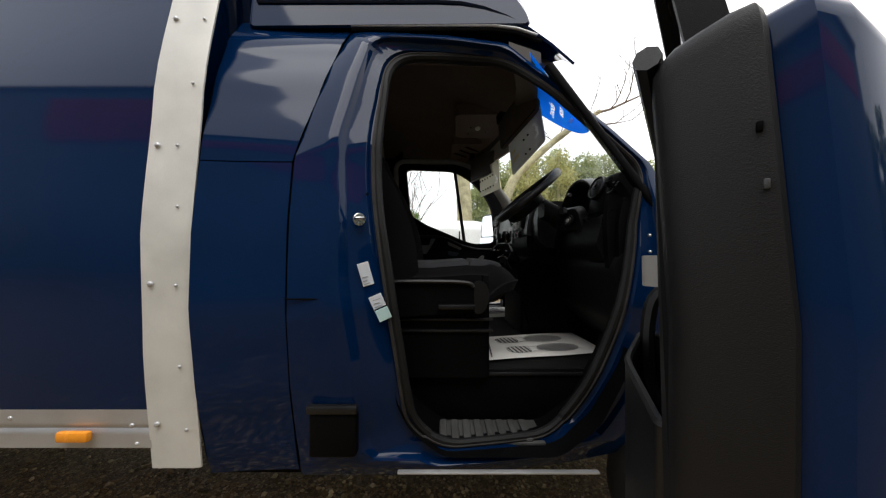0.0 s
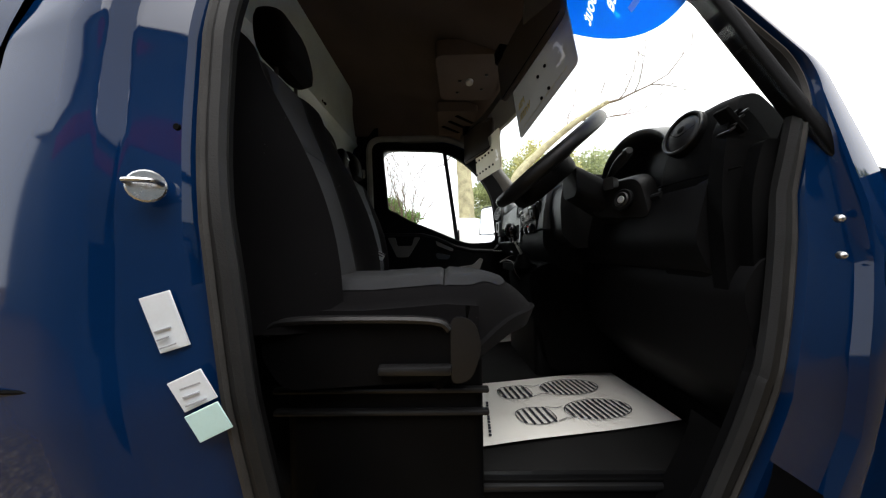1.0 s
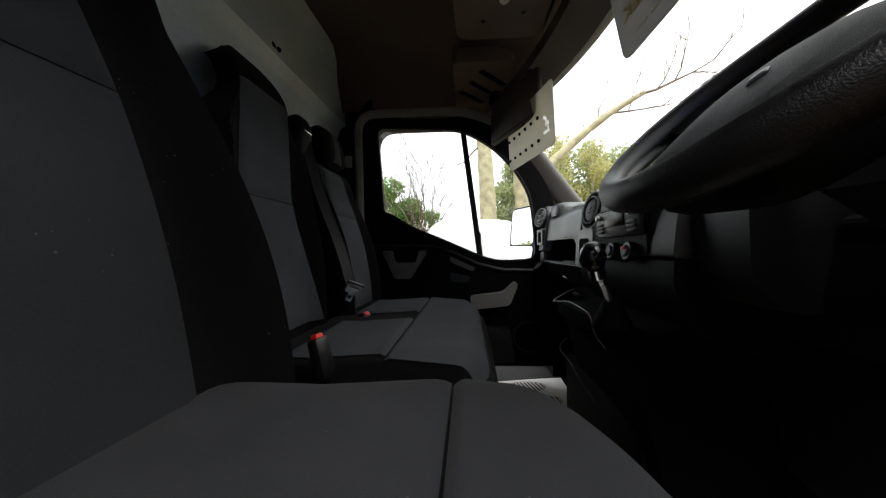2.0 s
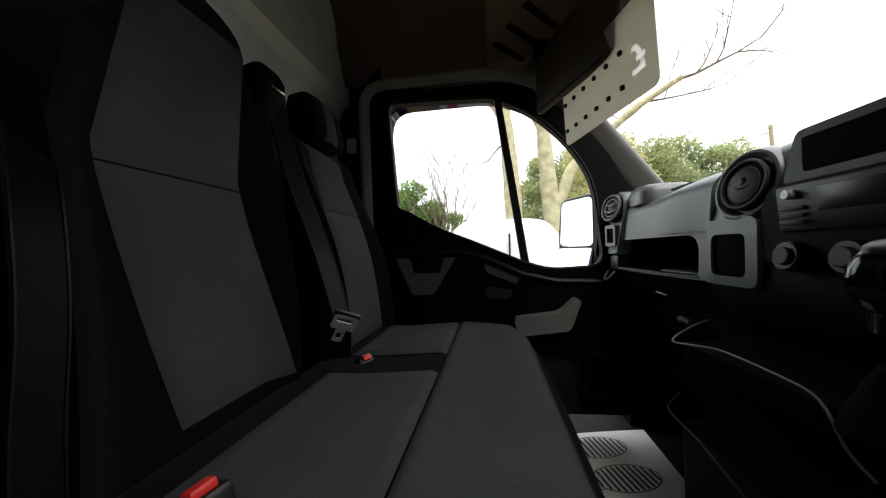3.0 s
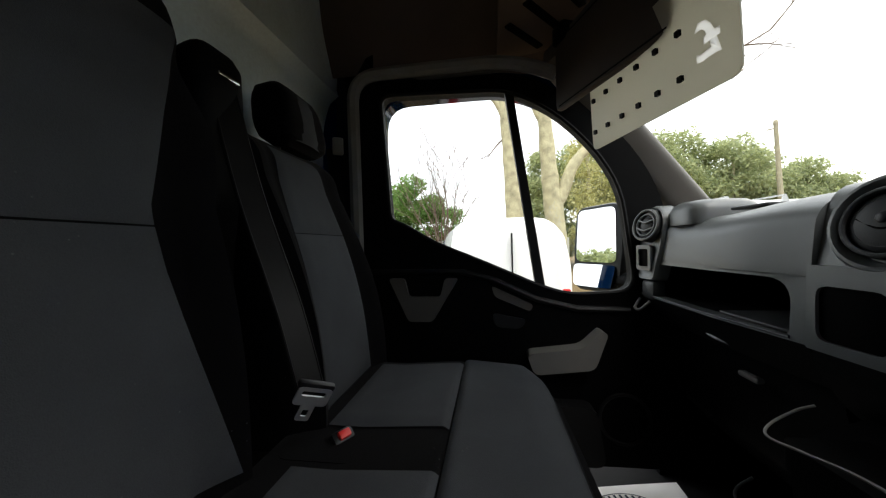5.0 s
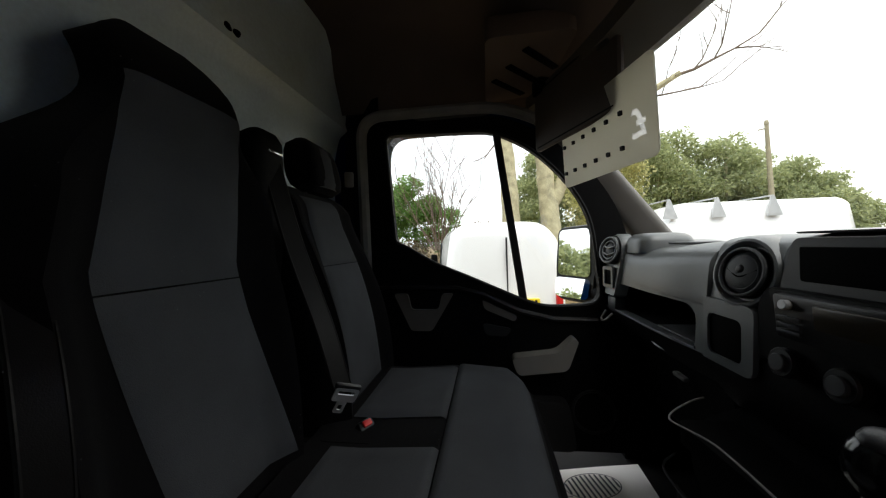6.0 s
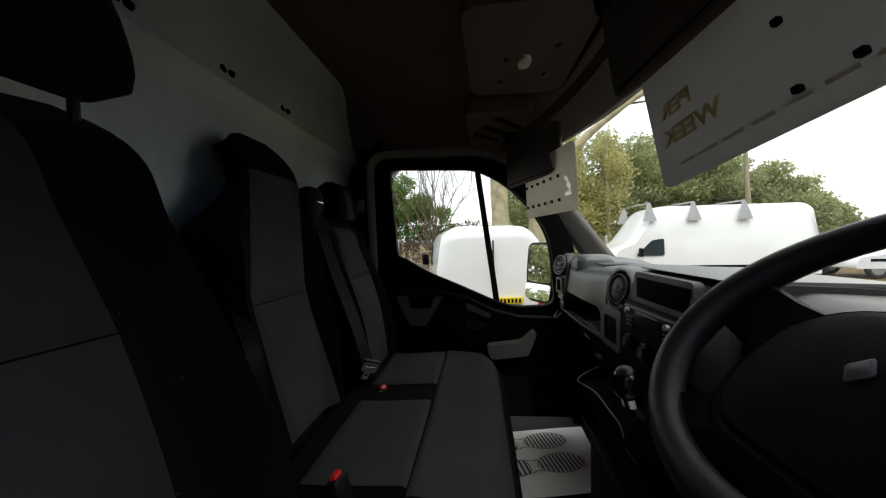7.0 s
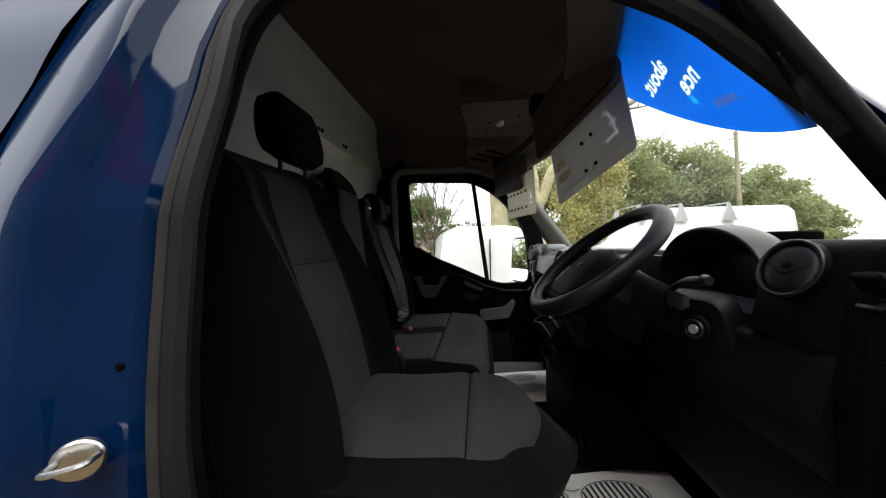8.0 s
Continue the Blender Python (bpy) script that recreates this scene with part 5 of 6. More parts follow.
part("badge", loft([[wu * (u * k) + wv * (v * k - 0.030) + WN * (h - 0.026) for u, v in rounded([(-0.010, 0), (0, 0.015), (0.010, 0), (0, -0.015)], 0.003, 2)] for k, h in ((1.0, 0.034), (1.0, 0.038), (0.7, 0.040))]), DASH_MID, hub, "plain dark grey badge")
for a in (0.12, math.pi - 0.12, math.pi * 1.5 - 0.55, math.pi * 1.5 + 0.55):
    p0, p1 = on_wheel(a, 0.070, -0.022) - wv * 0.02, on_wheel(a, 0.172, -0.004)
    tang = (p1 - p0).cross(WN).normalized()
    wd = 0.038 if abs(math.sin(a)) < 0.5 else 0.030
    part("spoke", loft([[p + tang * wd * s * k + WN * h for s, h in ((-1, -0.008), (-0.8, 0.006), (0.8, 0.006), (1, -0.008))] for p, k in ((p0, 1.25), (p0.lerp(p1, 0.5), 0.98), (p1, 0.95))]), BLACK, sw)

# gear lever
gear = thing("gear_lever", "gear lever with rounded black knob and chrome collar", "gear lever", (0.46, 2.06, 1.17))
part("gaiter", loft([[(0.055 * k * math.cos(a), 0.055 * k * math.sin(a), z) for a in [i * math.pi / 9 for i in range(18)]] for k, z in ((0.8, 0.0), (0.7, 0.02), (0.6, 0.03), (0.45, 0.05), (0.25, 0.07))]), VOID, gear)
part("stick", tube([(0, 0, 0.05), (-0.062, -0.06, 0.150)], 0.007, 8), STEEL, gear)
part("collar", tube([(-0.052, -0.050, 0.122), (-0.062, -0.060, 0.148)], 0.018, 14), CHROME, gear)
part("knob", loft([[(-0.066 + 0.027 * math.sin(t) * math.cos(a), -0.062 + 0.027 * math.sin(t) * math.sin(a), 0.163 - 0.032 * math.cos(t)) for a in [i * math.pi / 10 for i in range(20)]] for t in [0.15 + 2.85 * j / 10 for j in range(11)]]), GLOSS_BLACK, gear)
part("knob_cap", dome((-0.069, -0.064, 0.1885), (-0.25, -0.2, 1), 0.017, 0.007), BLACK_SOFT, gear)

# ---------------------------------------------------------------- paper mats
def mat_print(parent, cx, cy, z, ang, s=1.0):
    """Two printed shoe soles of fine bars."""
    for off in (0.065, -0.065):
        for k, u0 in enumerate((0.055, -0.115)):
            half_w = 0.046 if k == 0 else 0.036
            half_l = 0.085 if k == 0 else 0.045
            n = 11 if k == 0 else 5
            for i in range(n):
                u = -half_l + 2 * half_l * (i + 0.5) / n
                w = half_w * math.sqrt(max(0.02, 1 - (u / half_l) ** 2)) if k == 0 else half_w * (1 - 0.5 * max(0, -u / half_l) ** 3)
                b = box((u0 + u - 0.0030) * s, (u0 + u + 0.0030) * s, (off - w) * s, (off + w) * s, 0, 0.0006, 0)
                part("print_bar", moved(b, pose(cx, cy, z, 0, 0, ang)), INK, parent, smooth=False)
            ring = []
            for i in range(36):
                a = i * math.pi / 18
                ring.append(((u0 + half_l * 1.04 * math.cos(a)) * s, (off + half_w * 1.08 * (abs(math.sin(a)) ** (1 if k == 0 else 0.6)) * (1 if math.sin(a) > 0 else -1)) * s, 0.0004))
            part("print_outline", moved(tube(ring, 0.0016, 4, closed=True, flat=0.3), pose(cx, cy, z, 0, 0, ang)), INK, parent)
        for e in (-1, 1):
            part("print_outline", moved(tube([(-0.072 * s, (off + e * 0.034) * s, 0.0004), (-0.045 * s, (off + e * 0.024) * s, 0.0004), (-0.025 * s, (off + e * 0.030) * s, 0.0004)], 0.0016, 4, flat=0.3), pose(cx, cy, z, 0, 0, ang)), INK, parent)


def paper_mat(pts, z, label, wave=0.006):
    a, b, c, d = [Vector(p) for p in pts]

    def f(s, t):
        p = (a * (1 - s) + b * s) * (1 - t) + (d * (1 - s) + c * s) * t
        return (p.x, p.y, z + wave * (0.5 + 0.5 * math.sin(7 * s + 3 * t)) * (1 - 0.5 * t))
    m = part("paper_floor_mat", thicken(grid_sheet(f, 16, 12), 0.0008), PAPER, None)
    return tagged(m, label, "floor mat")


m1 = paper_mat([(0.205, 1.512), (0.845, 1.640), (0.82, 2.04), (0.235, 1.915)], 0.716, "white paper floor mat printed with two shoe soles, driver's side", 0.004)
mat_print(m1, 0.53, 1.775, 0.7225, 11, 1.30)
for k in range(12):
    part("print_text", moved(box(-0.006, 0.005 + 0.002 * (k % 3), -0.004, 0.004, 0, 0.0006, 0), pose(0.240 + 0.0013 * k, 1.56 + 0.017 * k, 0.722, 0, 0, 84)), INK, m1)
m2 = paper_mat([(0.11, 2.42), (0.575, 2.52), (0.585, 2.91), (0.10, 2.81)], 0.716, "white paper floor mat printed with two shoe soles, passenger's side", 0.004)
mat_print(m2, 0.35, 2.695, 0.7225, 15, 1.08)

# ---------------------------------------------------------------- visors, price cards, overhead console
def visor(at, width, drop, turn, roll_, label):
    """A padded blade hanging from a rod; at: the middle of its top edge."""
    v = thing("sun_visor", label, "sun visor", at)
    m = pose(0, 0, 0, 0, 0, turn) @ pose(0, 0, 0, roll_, 0, 0)
    h = width / 2
    out = rounded([(-h, 0.0), (h, 0.0), (h, -drop), (-h, -drop)], [0.03, 0.03, 0.02, 0.045], 5)
    part("blade", moved(plate(out, lambda u, w, d: (d, u, w), 0.020, 0.006), m), VISOR, v)
    part("pivot", moved(tube([(0.010, 0.03 - h, 0.0), (0.010, h - 0.03, 0.0)], 0.009, 8), m), BLACK, v)
    part("bracket", moved(box(-0.01, 0.03, h - 0.06, h, -0.01, 0.05, 0.008), m), BLACK, v)
    part("hem", moved(tube([(0.0, 0.02 - h, -drop + 0.012), (0.0, h - 0.02, -drop + 0.012)], 0.0025, 6), m), BLACK, v, "dark sewn hem")
    part("clip", moved(box(-0.008, 0.004, -h + 0.03, -h + 0.07, -0.035, -0.02, 0.003), m), DASH_MID, v)
    return v


visor((0.325, 2.715, 2.070), 0.40, 0.210, 22, 0, "taupe sun visor folded down, passenger's side")
visor((0.400, 1.790, 2.080), 0.42, 0.185, 16, -12, "taupe sun visor folded down, driver's side")


def price_card(y0, y1, x, z_top, h, slope, label, words, ang=0.0, roll_=0.0, rows_=(0.130, 0.045), sheet_mat=CARD):
    """A hanging card with two rows of square holes, lettered on the side to the screen; its print shows through."""
    c = thing("price_card", label, "price card", (x, (y0 + y1) / 2, z_top))
    w = y1 - y0
    rot_ = pose(0, 0, 0, 0, 0, ang) @ pose(0, 0, 0, roll_, 0, 0)

    def to3(u, v, d):
        return rot_ @ Vector((d - v * slope, u, v))
    body = part("card", plate(rounded([(-w / 2, 0), (w / 2, 0), (w / 2, -h), (-w / 2, -h)], 0.02, 4), to3, 0.003), sheet_mat, c)
    for zz in (-h + rows_[0], -h + rows_[1]):
        hw = 0.0055 if words == 6 else 0.0042
        for k in range(words):
            u = (-0.102 + 0.3005 * k / 5) * w / 0.44 if words == 6 else -0.050 + 0.050 * k
            part("fixing", loft([[to3(u + a, zz + b, d) for a, b in rounded([(-hw, -hw), (hw, -hw), (hw, hw), (-hw, hw)], 0.0016, 2)] for d in (-0.007, -0.001)]), BLACK, c)
    return c, to3, body


def card_place(to3, u, v, d):
    p = to3(u, v, d)
    ex = (to3(u + 0.01, v, d) - p).normalized()
    ey = (to3(u, v + 0.01, d) - p).normalized()
    m = Matrix((ex, ey, ex.cross(ey))).transposed().to_4x4()
    m.translation = p
    return m


def card_text(c, to3, text, u, v, size, mat_):
    """Lettering on a card, seen from the back as it shows through."""
    return writing("lettering", text, size, card_place(to3, u, v, -0.0012), mat_, c, bold=size * 0.028)


c1, t1, card1 = price_card(2.408, 2.815, 0.372, 1.935, 0.225, 0.05, "white plastic price card clipped to the passenger's sun visor", 6, 14, sheet_mat=CARD_THIN)
inlay(card1, "£", 0.092, card_place(t1, -0.150, -0.140, 0.0), CARD_INK, c1, 0.0026)
c2, t2, card2 = price_card(1.575, 1.975, 0.440, 1.966, 0.235, 0.05, "white plastic price card clipped to the driver's sun visor", 2, 11, -12, (0.120, 0.036))
inlay(card2, "£", 0.120, card_place(t2, -0.130, -0.135, 0.0), PALE_INK, c2)
card_text(c2, t2, "PER", 0.145, -0.115, 0.034, YELLOW)
card_text(c2, t2, "WEEK", 0.130, -0.16, 0.036, YELLOW)
for k in range(9):
    part("print_bar", loft([[t2(u, v, d) for u, v in ((0.16 - 0.036 * k, -0.210), (0.134 - 0.036 * k, -0.210), (0.134 - 0.036 * k, -0.205), (0.16 - 0.036 * k, -0.205))] for d in (-0.0022, -0.001)]), FADED, c2)

oc = thing("overhead_console", "taupe overhead console with map lamp", "overhead console", (0.25, 2.3, 2.15))
part("console_body", loft([[(x - 0.25, y - 2.3, z - 2.15) for x, y in rounded([(0.08, 2.05), (0.42, 2.05), (0.40, 2.48), (0.10, 2.48)], 0.05, 4)] for z in (2.19, 2.13, 2.12)]), HEADLINER, oc)
part("lamp_lens", loft([[(0.0 + 0.018 * k * math.cos(a), -0.02 + 0.030 * k * math.sin(a), z) for a in [i * math.pi / 10 for i in range(20)]] for k, z in ((1.1, -0.03), (1.0, -0.038), (0.7, -0.042))]), ALU, oc, "pale map lamp lens")
for dx, dy in ((-0.05, -0.03), (0.07, 0.06), (-0.06, 0.09), (0.08, -0.08)):
    part("screw_cap", dome((dx, dy, -0.029), (0, 0, -1), 0.010, 0.008), BLACK_SOFT, oc)
ds = thing("slotted_panel", "taupe slotted storage flap in the headliner", "storage panel", (0.18, 2.80, 2.14))
part("panel_body", loft([[(x - 0.18, y - 2.80, z - 2.14) for x, y in rounded([(0.075, 2.60), (0.33, 2.60), (0.29, 3.03), (0.075, 3.03)], 0.03, 4)] for z in (2.17, 2.115, 2.11)]), HEADLINER, ds)
for k in range(3):
    part("slot", moved(box(-0.085, 0.085, -0.012, 0.012, -0.004, 0.004, 0.003), pose(0.07 - 0.045 * k, -0.07 + 0.085 * k, -0.031, 0, 0, 48)), VOID, ds)
gh = part("grab_handle", tube(curve_pts([(-0.22, 2.99, 2.09), (-0.20, 2.97, 2.055), (-0.05, 2.965, 2.05), (0.08, 2.97, 2.055), (0.10, 2.99, 2.09)], 20), 0.012, 8), PILLAR, None)
tagged(gh, "grey grab handle over the passenger's door", "grab handle")

# blue film strip with mirrored lettering on the windscreen
def film(s, t):
    s2 = 0.02 + 0.29 * s
    low_ = 0.495 + 0.3 * s2 + 4.4 * s2 * s2
    p = screen(s2, low_ + (1.0 - low_) * t)
    return (p[0] - 0.008, p[1], p[2])


bn = part("film_strip", thicken(grid_sheet(film, 24, 5), 0.0006), BANNER, None)
tagged(bn, "bright blue film strip with white lettering on the windscreen", "sticker")


def film_text(text, s, t, size):
    p = Vector(screen(s, t)) + Vector((-0.007, 0, 0))
    ex = (Vector(screen(s + 0.02, t)) - Vector(screen(s - 0.02, t))).normalized()
    ey = (Vector(screen(s, t + 0.03)) - Vector(screen(s, t - 0.03))).normalized()
    m = Matrix((ex, ey, ex.cross(ey))).transposed().to_4x4()
    m.translation = p
    inlay(bn, text, size, m, BANNER_INK, bn, size * 0.03)


film_text("about", 0.170, 0.825, 0.056)
film_text("nce", 0.118, 0.745, 0.056)
for k in range(3):
    p = Vector(screen(0.075 + 0.010 * k, 0.635 + 0.006 * k)) + Vector((-0.015, 0, 0))
    part("print_bar", moved(box(-0.001, 0.001, -0.008, 0.008, -0.007, 0.007, 0), Matrix.Translation(p) @ pose(0, 0, 0, 0, -38, 0)), BANNER_INK, bn)

# ---------------------------------------------------------------- passenger's door
pdoor = thing("passenger_door", "black trimmed passenger's door, shut, with clear window", "door", (0.1, 2.93, 0.9))


def pd(x, z, w):
    return (x, 2.895 + (z - 1.3) * 0.10 + w, z)


WIN = [(-0.347, 1.998), (0.10, 1.978), (0.25, 1.895), (0.375, 1.76), (0.45, 1.62), (0.475, 1.30), (0.28, 1.29), (0.19, 1.318), (0.0, 1.402), (-0.147, 1.462), (-0.25, 1.525), (-0.30, 1.545)]
WFR = [(-0.415, 2.055), (0.13, 2.035), (0.30, 1.95), (0.46, 1.80), (0.56, 1.62), (0.60, 1.24), (0.30, 1.245), (0.18, 1.272), (-0.02, 1.352), (-0.167, 1.362), (-0.28, 1.364), (-0.40, 1.364)]
RW = [0.05, 0.06, 0.1, 0.1, 0.1, 0.06, 0.05, 0.08, 0.08, 0.06, 0.04, 0.02]
win, wfr = rounded(WIN, RW, 4), rounded(WFR, RW, 4)
part("window_frame", ring_plate(wfr, win, lambda u, v, w: pd(u, v, w), 0.05), BLACK, pdoor, "black window surround")
part("window_rubber", tube([pd(u, v, 0.004) for u, v in win], 0.007, 6, closed=True), RUBBER, pdoor)
gl = part("window_pane", loft([[pd(u, v, 0.025) for u, v in win], [pd(u, v, 0.029) for u, v in win]]), GLASS, pdoor)
gl.visible_shadow = False
part("quarter_bar", loft([[pd(u + du, v, w) for du, w in ((-0.014, 0.005), (0.014, 0.005), (0.014, 0.035), (-0.014, 0.035))] for u, v in ((0.112, 1.97), (0.196, 1.31))]), RUBBER, pdoor, "black bar of the quarter window")
part("inner_panel", loft([[pd(u, v, w) for u, v in rounded([(-0.40, 1.366), (-0.16, 1.366), (0.0, 1.35), (0.18, 1.27), (0.30, 1.243), (0.60, 1.24), (0.58, 0.80), (-0.33, 0.78)], 0.03, 4)] for w in (0.05, 0.0, -0.005)]), BLACK, pdoor, "black moulded door panel")
part("ledge", tube([pd(u, v, -0.008) for u, v in ((-0.40, 1.366), (-0.2, 1.366), (-0.05, 1.364), (0.05, 1.338), (0.18, 1.278), (0.30, 1.250), (0.45, 1.246))], 0.010, 8), BLACK_SOFT, pdoor)
part("map_pocket", loft([[pd(u, v, w) for u, v in rounded([(-0.30, 1.345), (-0.245, 1.345), (-0.23, 1.285), (-0.125, 1.285), (-0.11, 1.345), (-0.065, 1.345), (-0.15, 1.205), (-0.23, 1.205)], 0.012, 3)] for w in (0.0, -0.014, -0.018)]), PILLAR, pdoor, "grey pocket panel")
part("pull_recess", loft([[pd(u, v, w) for u, v in rounded([(0.04, 1.32), (0.17, 1.26), (0.16, 1.24), (0.05, 1.285)], 0.012, 3)] for w in (0.0, -0.012)]), PILLAR, pdoor, "grey inner door release")
part("release_cup", loft([[pd(u, v, w) for u, v in rounded([(0.04, 1.235), (0.09, 1.225), (0.15, 1.215), (0.13, 1.185), (0.05, 1.19)], 0.02, 3)] for w in (0.0, -0.010)]), BLACK_SOFT, pdoor)
part("arm_pull", loft([[pd(u, v, w) for u, v in rounded([(0.14, 1.125), (0.30, 1.145), (0.355, 1.195), (0.37, 1.185), (0.33, 1.085), (0.16, 1.065)], 0.02, 4)] for w in (0.0, -0.05, -0.058)]), BEIGE, pdoor, "pale grey armrest pull")
part("speaker_rim", tube([pd(0.42 + 0.07 * math.cos(a), 0.93 + 0.07 * math.sin(a), -0.004) for a in [k * math.pi / 12 for k in range(24)]], 0.006, 6, closed=True), BLACK_SOFT, pdoor)
part("door_bin", loft([[pd(u, v, w) for u, v in rounded([(-0.30, 0.82), (0.35, 0.82), (0.33, 0.98), (-0.28, 0.98)], 0.03, 3)] for w in (0.0, -0.05, -0.055)]), BLACK_SOFT, pdoor)
settle(pdoor)
# seals round that door
seal = rounded([(-0.405, 1.15), (-0.44, 2.065), (0.13, 2.065), (0.35, 1.96), (0.62, 1.62)], [0.01, 0.1, 0.15, 0.2, 0.01], 8)
fs = part("far_door_seal", tube([(x, 2.90 + (z - 1.3) * 0.06, z) for x, z in finer(seal)[:84]], 0.022, 8), SEAL_GREY, None)
tagged(fs, "grey rubber seal round the passenger's door", "door seal", kind="structure")

# passenger's outside mirror
mir = thing("door_mirror", "tall black door mirror with two glasses, passenger's side", "mirror", (0.46, 3.17, 1.43))
mm = pose(-0.008, 0.012, 0.004, 0, 4.8, 30.5) @ Matrix.Diagonal((1, 1.2, 1.0, 1))
house = rounded([(-0.085, -0.17), (0.085, -0.17), (0.095, 0.0), (0.09, 0.16), (-0.075, 0.165), (-0.095, 0.0)], 0.035, 5)
part("housing", moved(loft([[(d, u * k, v * k) for u, v in house] for d, k in ((0.0, 1.0), (0.01, 1.03), (0.06, 0.98), (0.10, 0.7))]), mm), BLACK_SOFT, mir)
part("main_glass", moved(loft([[(d, u, v) for u, v in rounded([(-0.078, -0.06), (0.082, -0.06), (0.082, 0.15), (-0.066, 0.153)], 0.025, 4)] for d in (0.002, -0.003)]), mm), MIRROR, mir, "flat mirror glass")
part("wide_glass", moved(loft([[(d, u, v) for u, v in rounded([(-0.074, -0.158), (0.074, -0.158), (0.080, -0.07), (-0.078, -0.07)], 0.02, 4)] for d in (0.002, -0.003)]), mm @ pose(0, 0, 0, 0, 6, 6)), MIRROR, mir, "small wide-angle mirror glass")
part("arm", tube([(0.04, -0.02, -0.12), (0.10, -0.16, -0.13)], 0.035, 10), BLACK, mir)

# ---------------------------------------------------------------- driver's door, standing open
H, DU = Vector((0.85, 1.03, 0)), Vector((-0.605, -0.80, 0)).normalized()
DN = Vector((DU.y, -DU.x, 0))
ddoor = thing("driver_door", "dark blue driver's door standing open, black inner trim", "door", (0.80, 1.10, 0.6))


def dd(u, z, n):
    """u along the door from its hinge, n towards the cab's inside."""
    lean = max(0, z - 1.2) ** 1.5 * 0.16
    p = H + DU * u + DN * (n + lean)
    return (p.x, p.y, z)


skin = rounded([(0.02, 1.28), (0.40, 1.335), (0.80, 1.43), (0.98, 1.455), (0.99, 1.0), (0.93, 0.62), (0.78, 0.46), (0.25, 0.46), (0.05, 0.85), (0.0, 1.2)], [0.03, 0.2, 0.1, 0.03, 0.2, 0.2, 0.1, 0.15, 0.2, 0.1], 5)
part("outer_skin", loft([[dd(u, z, n) for u, z in mixed(skin, [(0.5, 1.0)] * len(skin), k)] for n, k in ((0.0, 0.02), (-0.040, 0.0), (-0.060, 0.02), (-0.085, 0.08), (-0.115, 0.20), (-0.14, 0.40), (-0.15, 0.65))]), PAINT, ddoor, "glossy dark blue door skin")
trim = rounded([(0.06, 1.27), (0.40, 1.325), (0.80, 1.42), (0.975, 1.445), (0.98, 1.0), (0.92, 0.62), (0.76, 0.50), (0.30, 0.52), (0.12, 0.85), (0.05, 1.2)], [0.05, 0.2, 0.1, 0.03, 0.2, 0.2, 0.1, 0.1, 0.2, 0.1], 5)
part("inner_trim", loft([[dd(u, z, n) for u, z in mixed(trim, [(0.5, 1.0)] * len(trim), k)] for n, k in ((-0.014, -0.018), (-0.010, -0.027), (0.004, -0.024), (0.026, -0.012), (0.044, 0.0), (0.056, 0.016), (0.064, 0.035), (0.068, 0.08))]), DOOR_TRIM, ddoor, "charcoal moulded door trim")
part("release_panel", loft([[dd(u, z, n) for u, z in rounded([(0.30, 1.285), (0.62, 1.335), (0.66, 1.30), (0.60, 1.245), (0.30, 1.215)], 0.03, 4)] for n in (0.066, 0.078, 0.082)]), BLACK, ddoor, "black panel round the door release")
part("release_cup", tube([dd(0.44 + 0.055 * math.cos(a), 1.268 + 0.026 * math.sin(a), 0.082) for a in [k * math.pi / 10 for k in range(20)]], 0.006, 6, closed=True), BLACK_SOFT, ddoor)
part("pull_bar", tube(curve_pts([dd(0.40, 1.17, 0.075), dd(0.41, 1.12, 0.115), dd(0.42, 1.02, 0.125), dd(0.43, 0.92, 0.115), dd(0.44, 0.87, 0.075)], 18), 0.016, 8), BLACK_SOFT, ddoor)
for z in (1.345, 1.300):
    part("latch_slot", moved(box(-0.012, 0.012, -0.002, 0.002, -0.004, 0.004, 0.001), Matrix.Translation(dd(0.981, z, 0.0)) @ pose(0, 0, 0, 0, 0, 53)), VOID if z > 1.32 else DASH_MID, ddoor)
part("grab_pull", loft([[dd(u, z, n) for u, z in rounded([(0.25, 1.150), (0.45, 1.156), (0.60, 1.170), (0.62, 1.190), (0.60, 1.216), (0.52, 1.226), (0.25, 1.222)], 0.02, 4)] for n in (0.064, 0.080, 0.086)]), PULL, ddoor, "pale grey door pull")
part("pull_grip", ring_plate(rounded([(0.48, 0.066), (0.665, 0.066), (0.655, 0.114), (0.56, 0.124), (0.49, 0.10)], [0.006, 0.012, 0.02, 0.03, 0.02], 4), rounded([(0.495, 0.068), (0.65, 0.068), (0.642, 0.103), (0.565, 0.112), (0.505, 0.094)], [0.005, 0.008, 0.014, 0.024, 0.015], 4), lambda u, n, w: dd(u, 1.172 + 0.06 * (u - 0.48) + w, n), 0.056), PULL, ddoor, "pale hollow grip of the door pull")
part("sill_ledge", tube(curve_pts([dd(u, z, 0.066) for u, z in ((0.07, 1.272), (0.25, 1.302), (0.45, 1.336), (0.70, 1.395), (0.96, 1.440))], 20), 0.013, 8), BLACK_SOFT, ddoor)
bin_o = rounded([(0.36, 0.060), (0.86, 0.060), (0.86, 0.084), (0.62, 0.150), (0.36, 0.150)], [0.01, 0.01, 0.02, 0.05, 0.03], 4)
bin_i = rounded([(0.372, 0.062), (0.85, 0.062), (0.85, 0.074), (0.615, 0.139), (0.372, 0.139)], [0.008, 0.008, 0.014, 0.04, 0.022], 4)
pocket = part("door_bin", ring_plate(bin_o, bin_i, lambda u, n, w: dd(u, 0.74 + w, n), 0.29), BLACK_SOFT, ddoor, "black open door bin")
part("bin_floor", plate(bin_i, lambda u, n, w: dd(u, 0.742 + w, n), 0.01), BLACK, pocket)
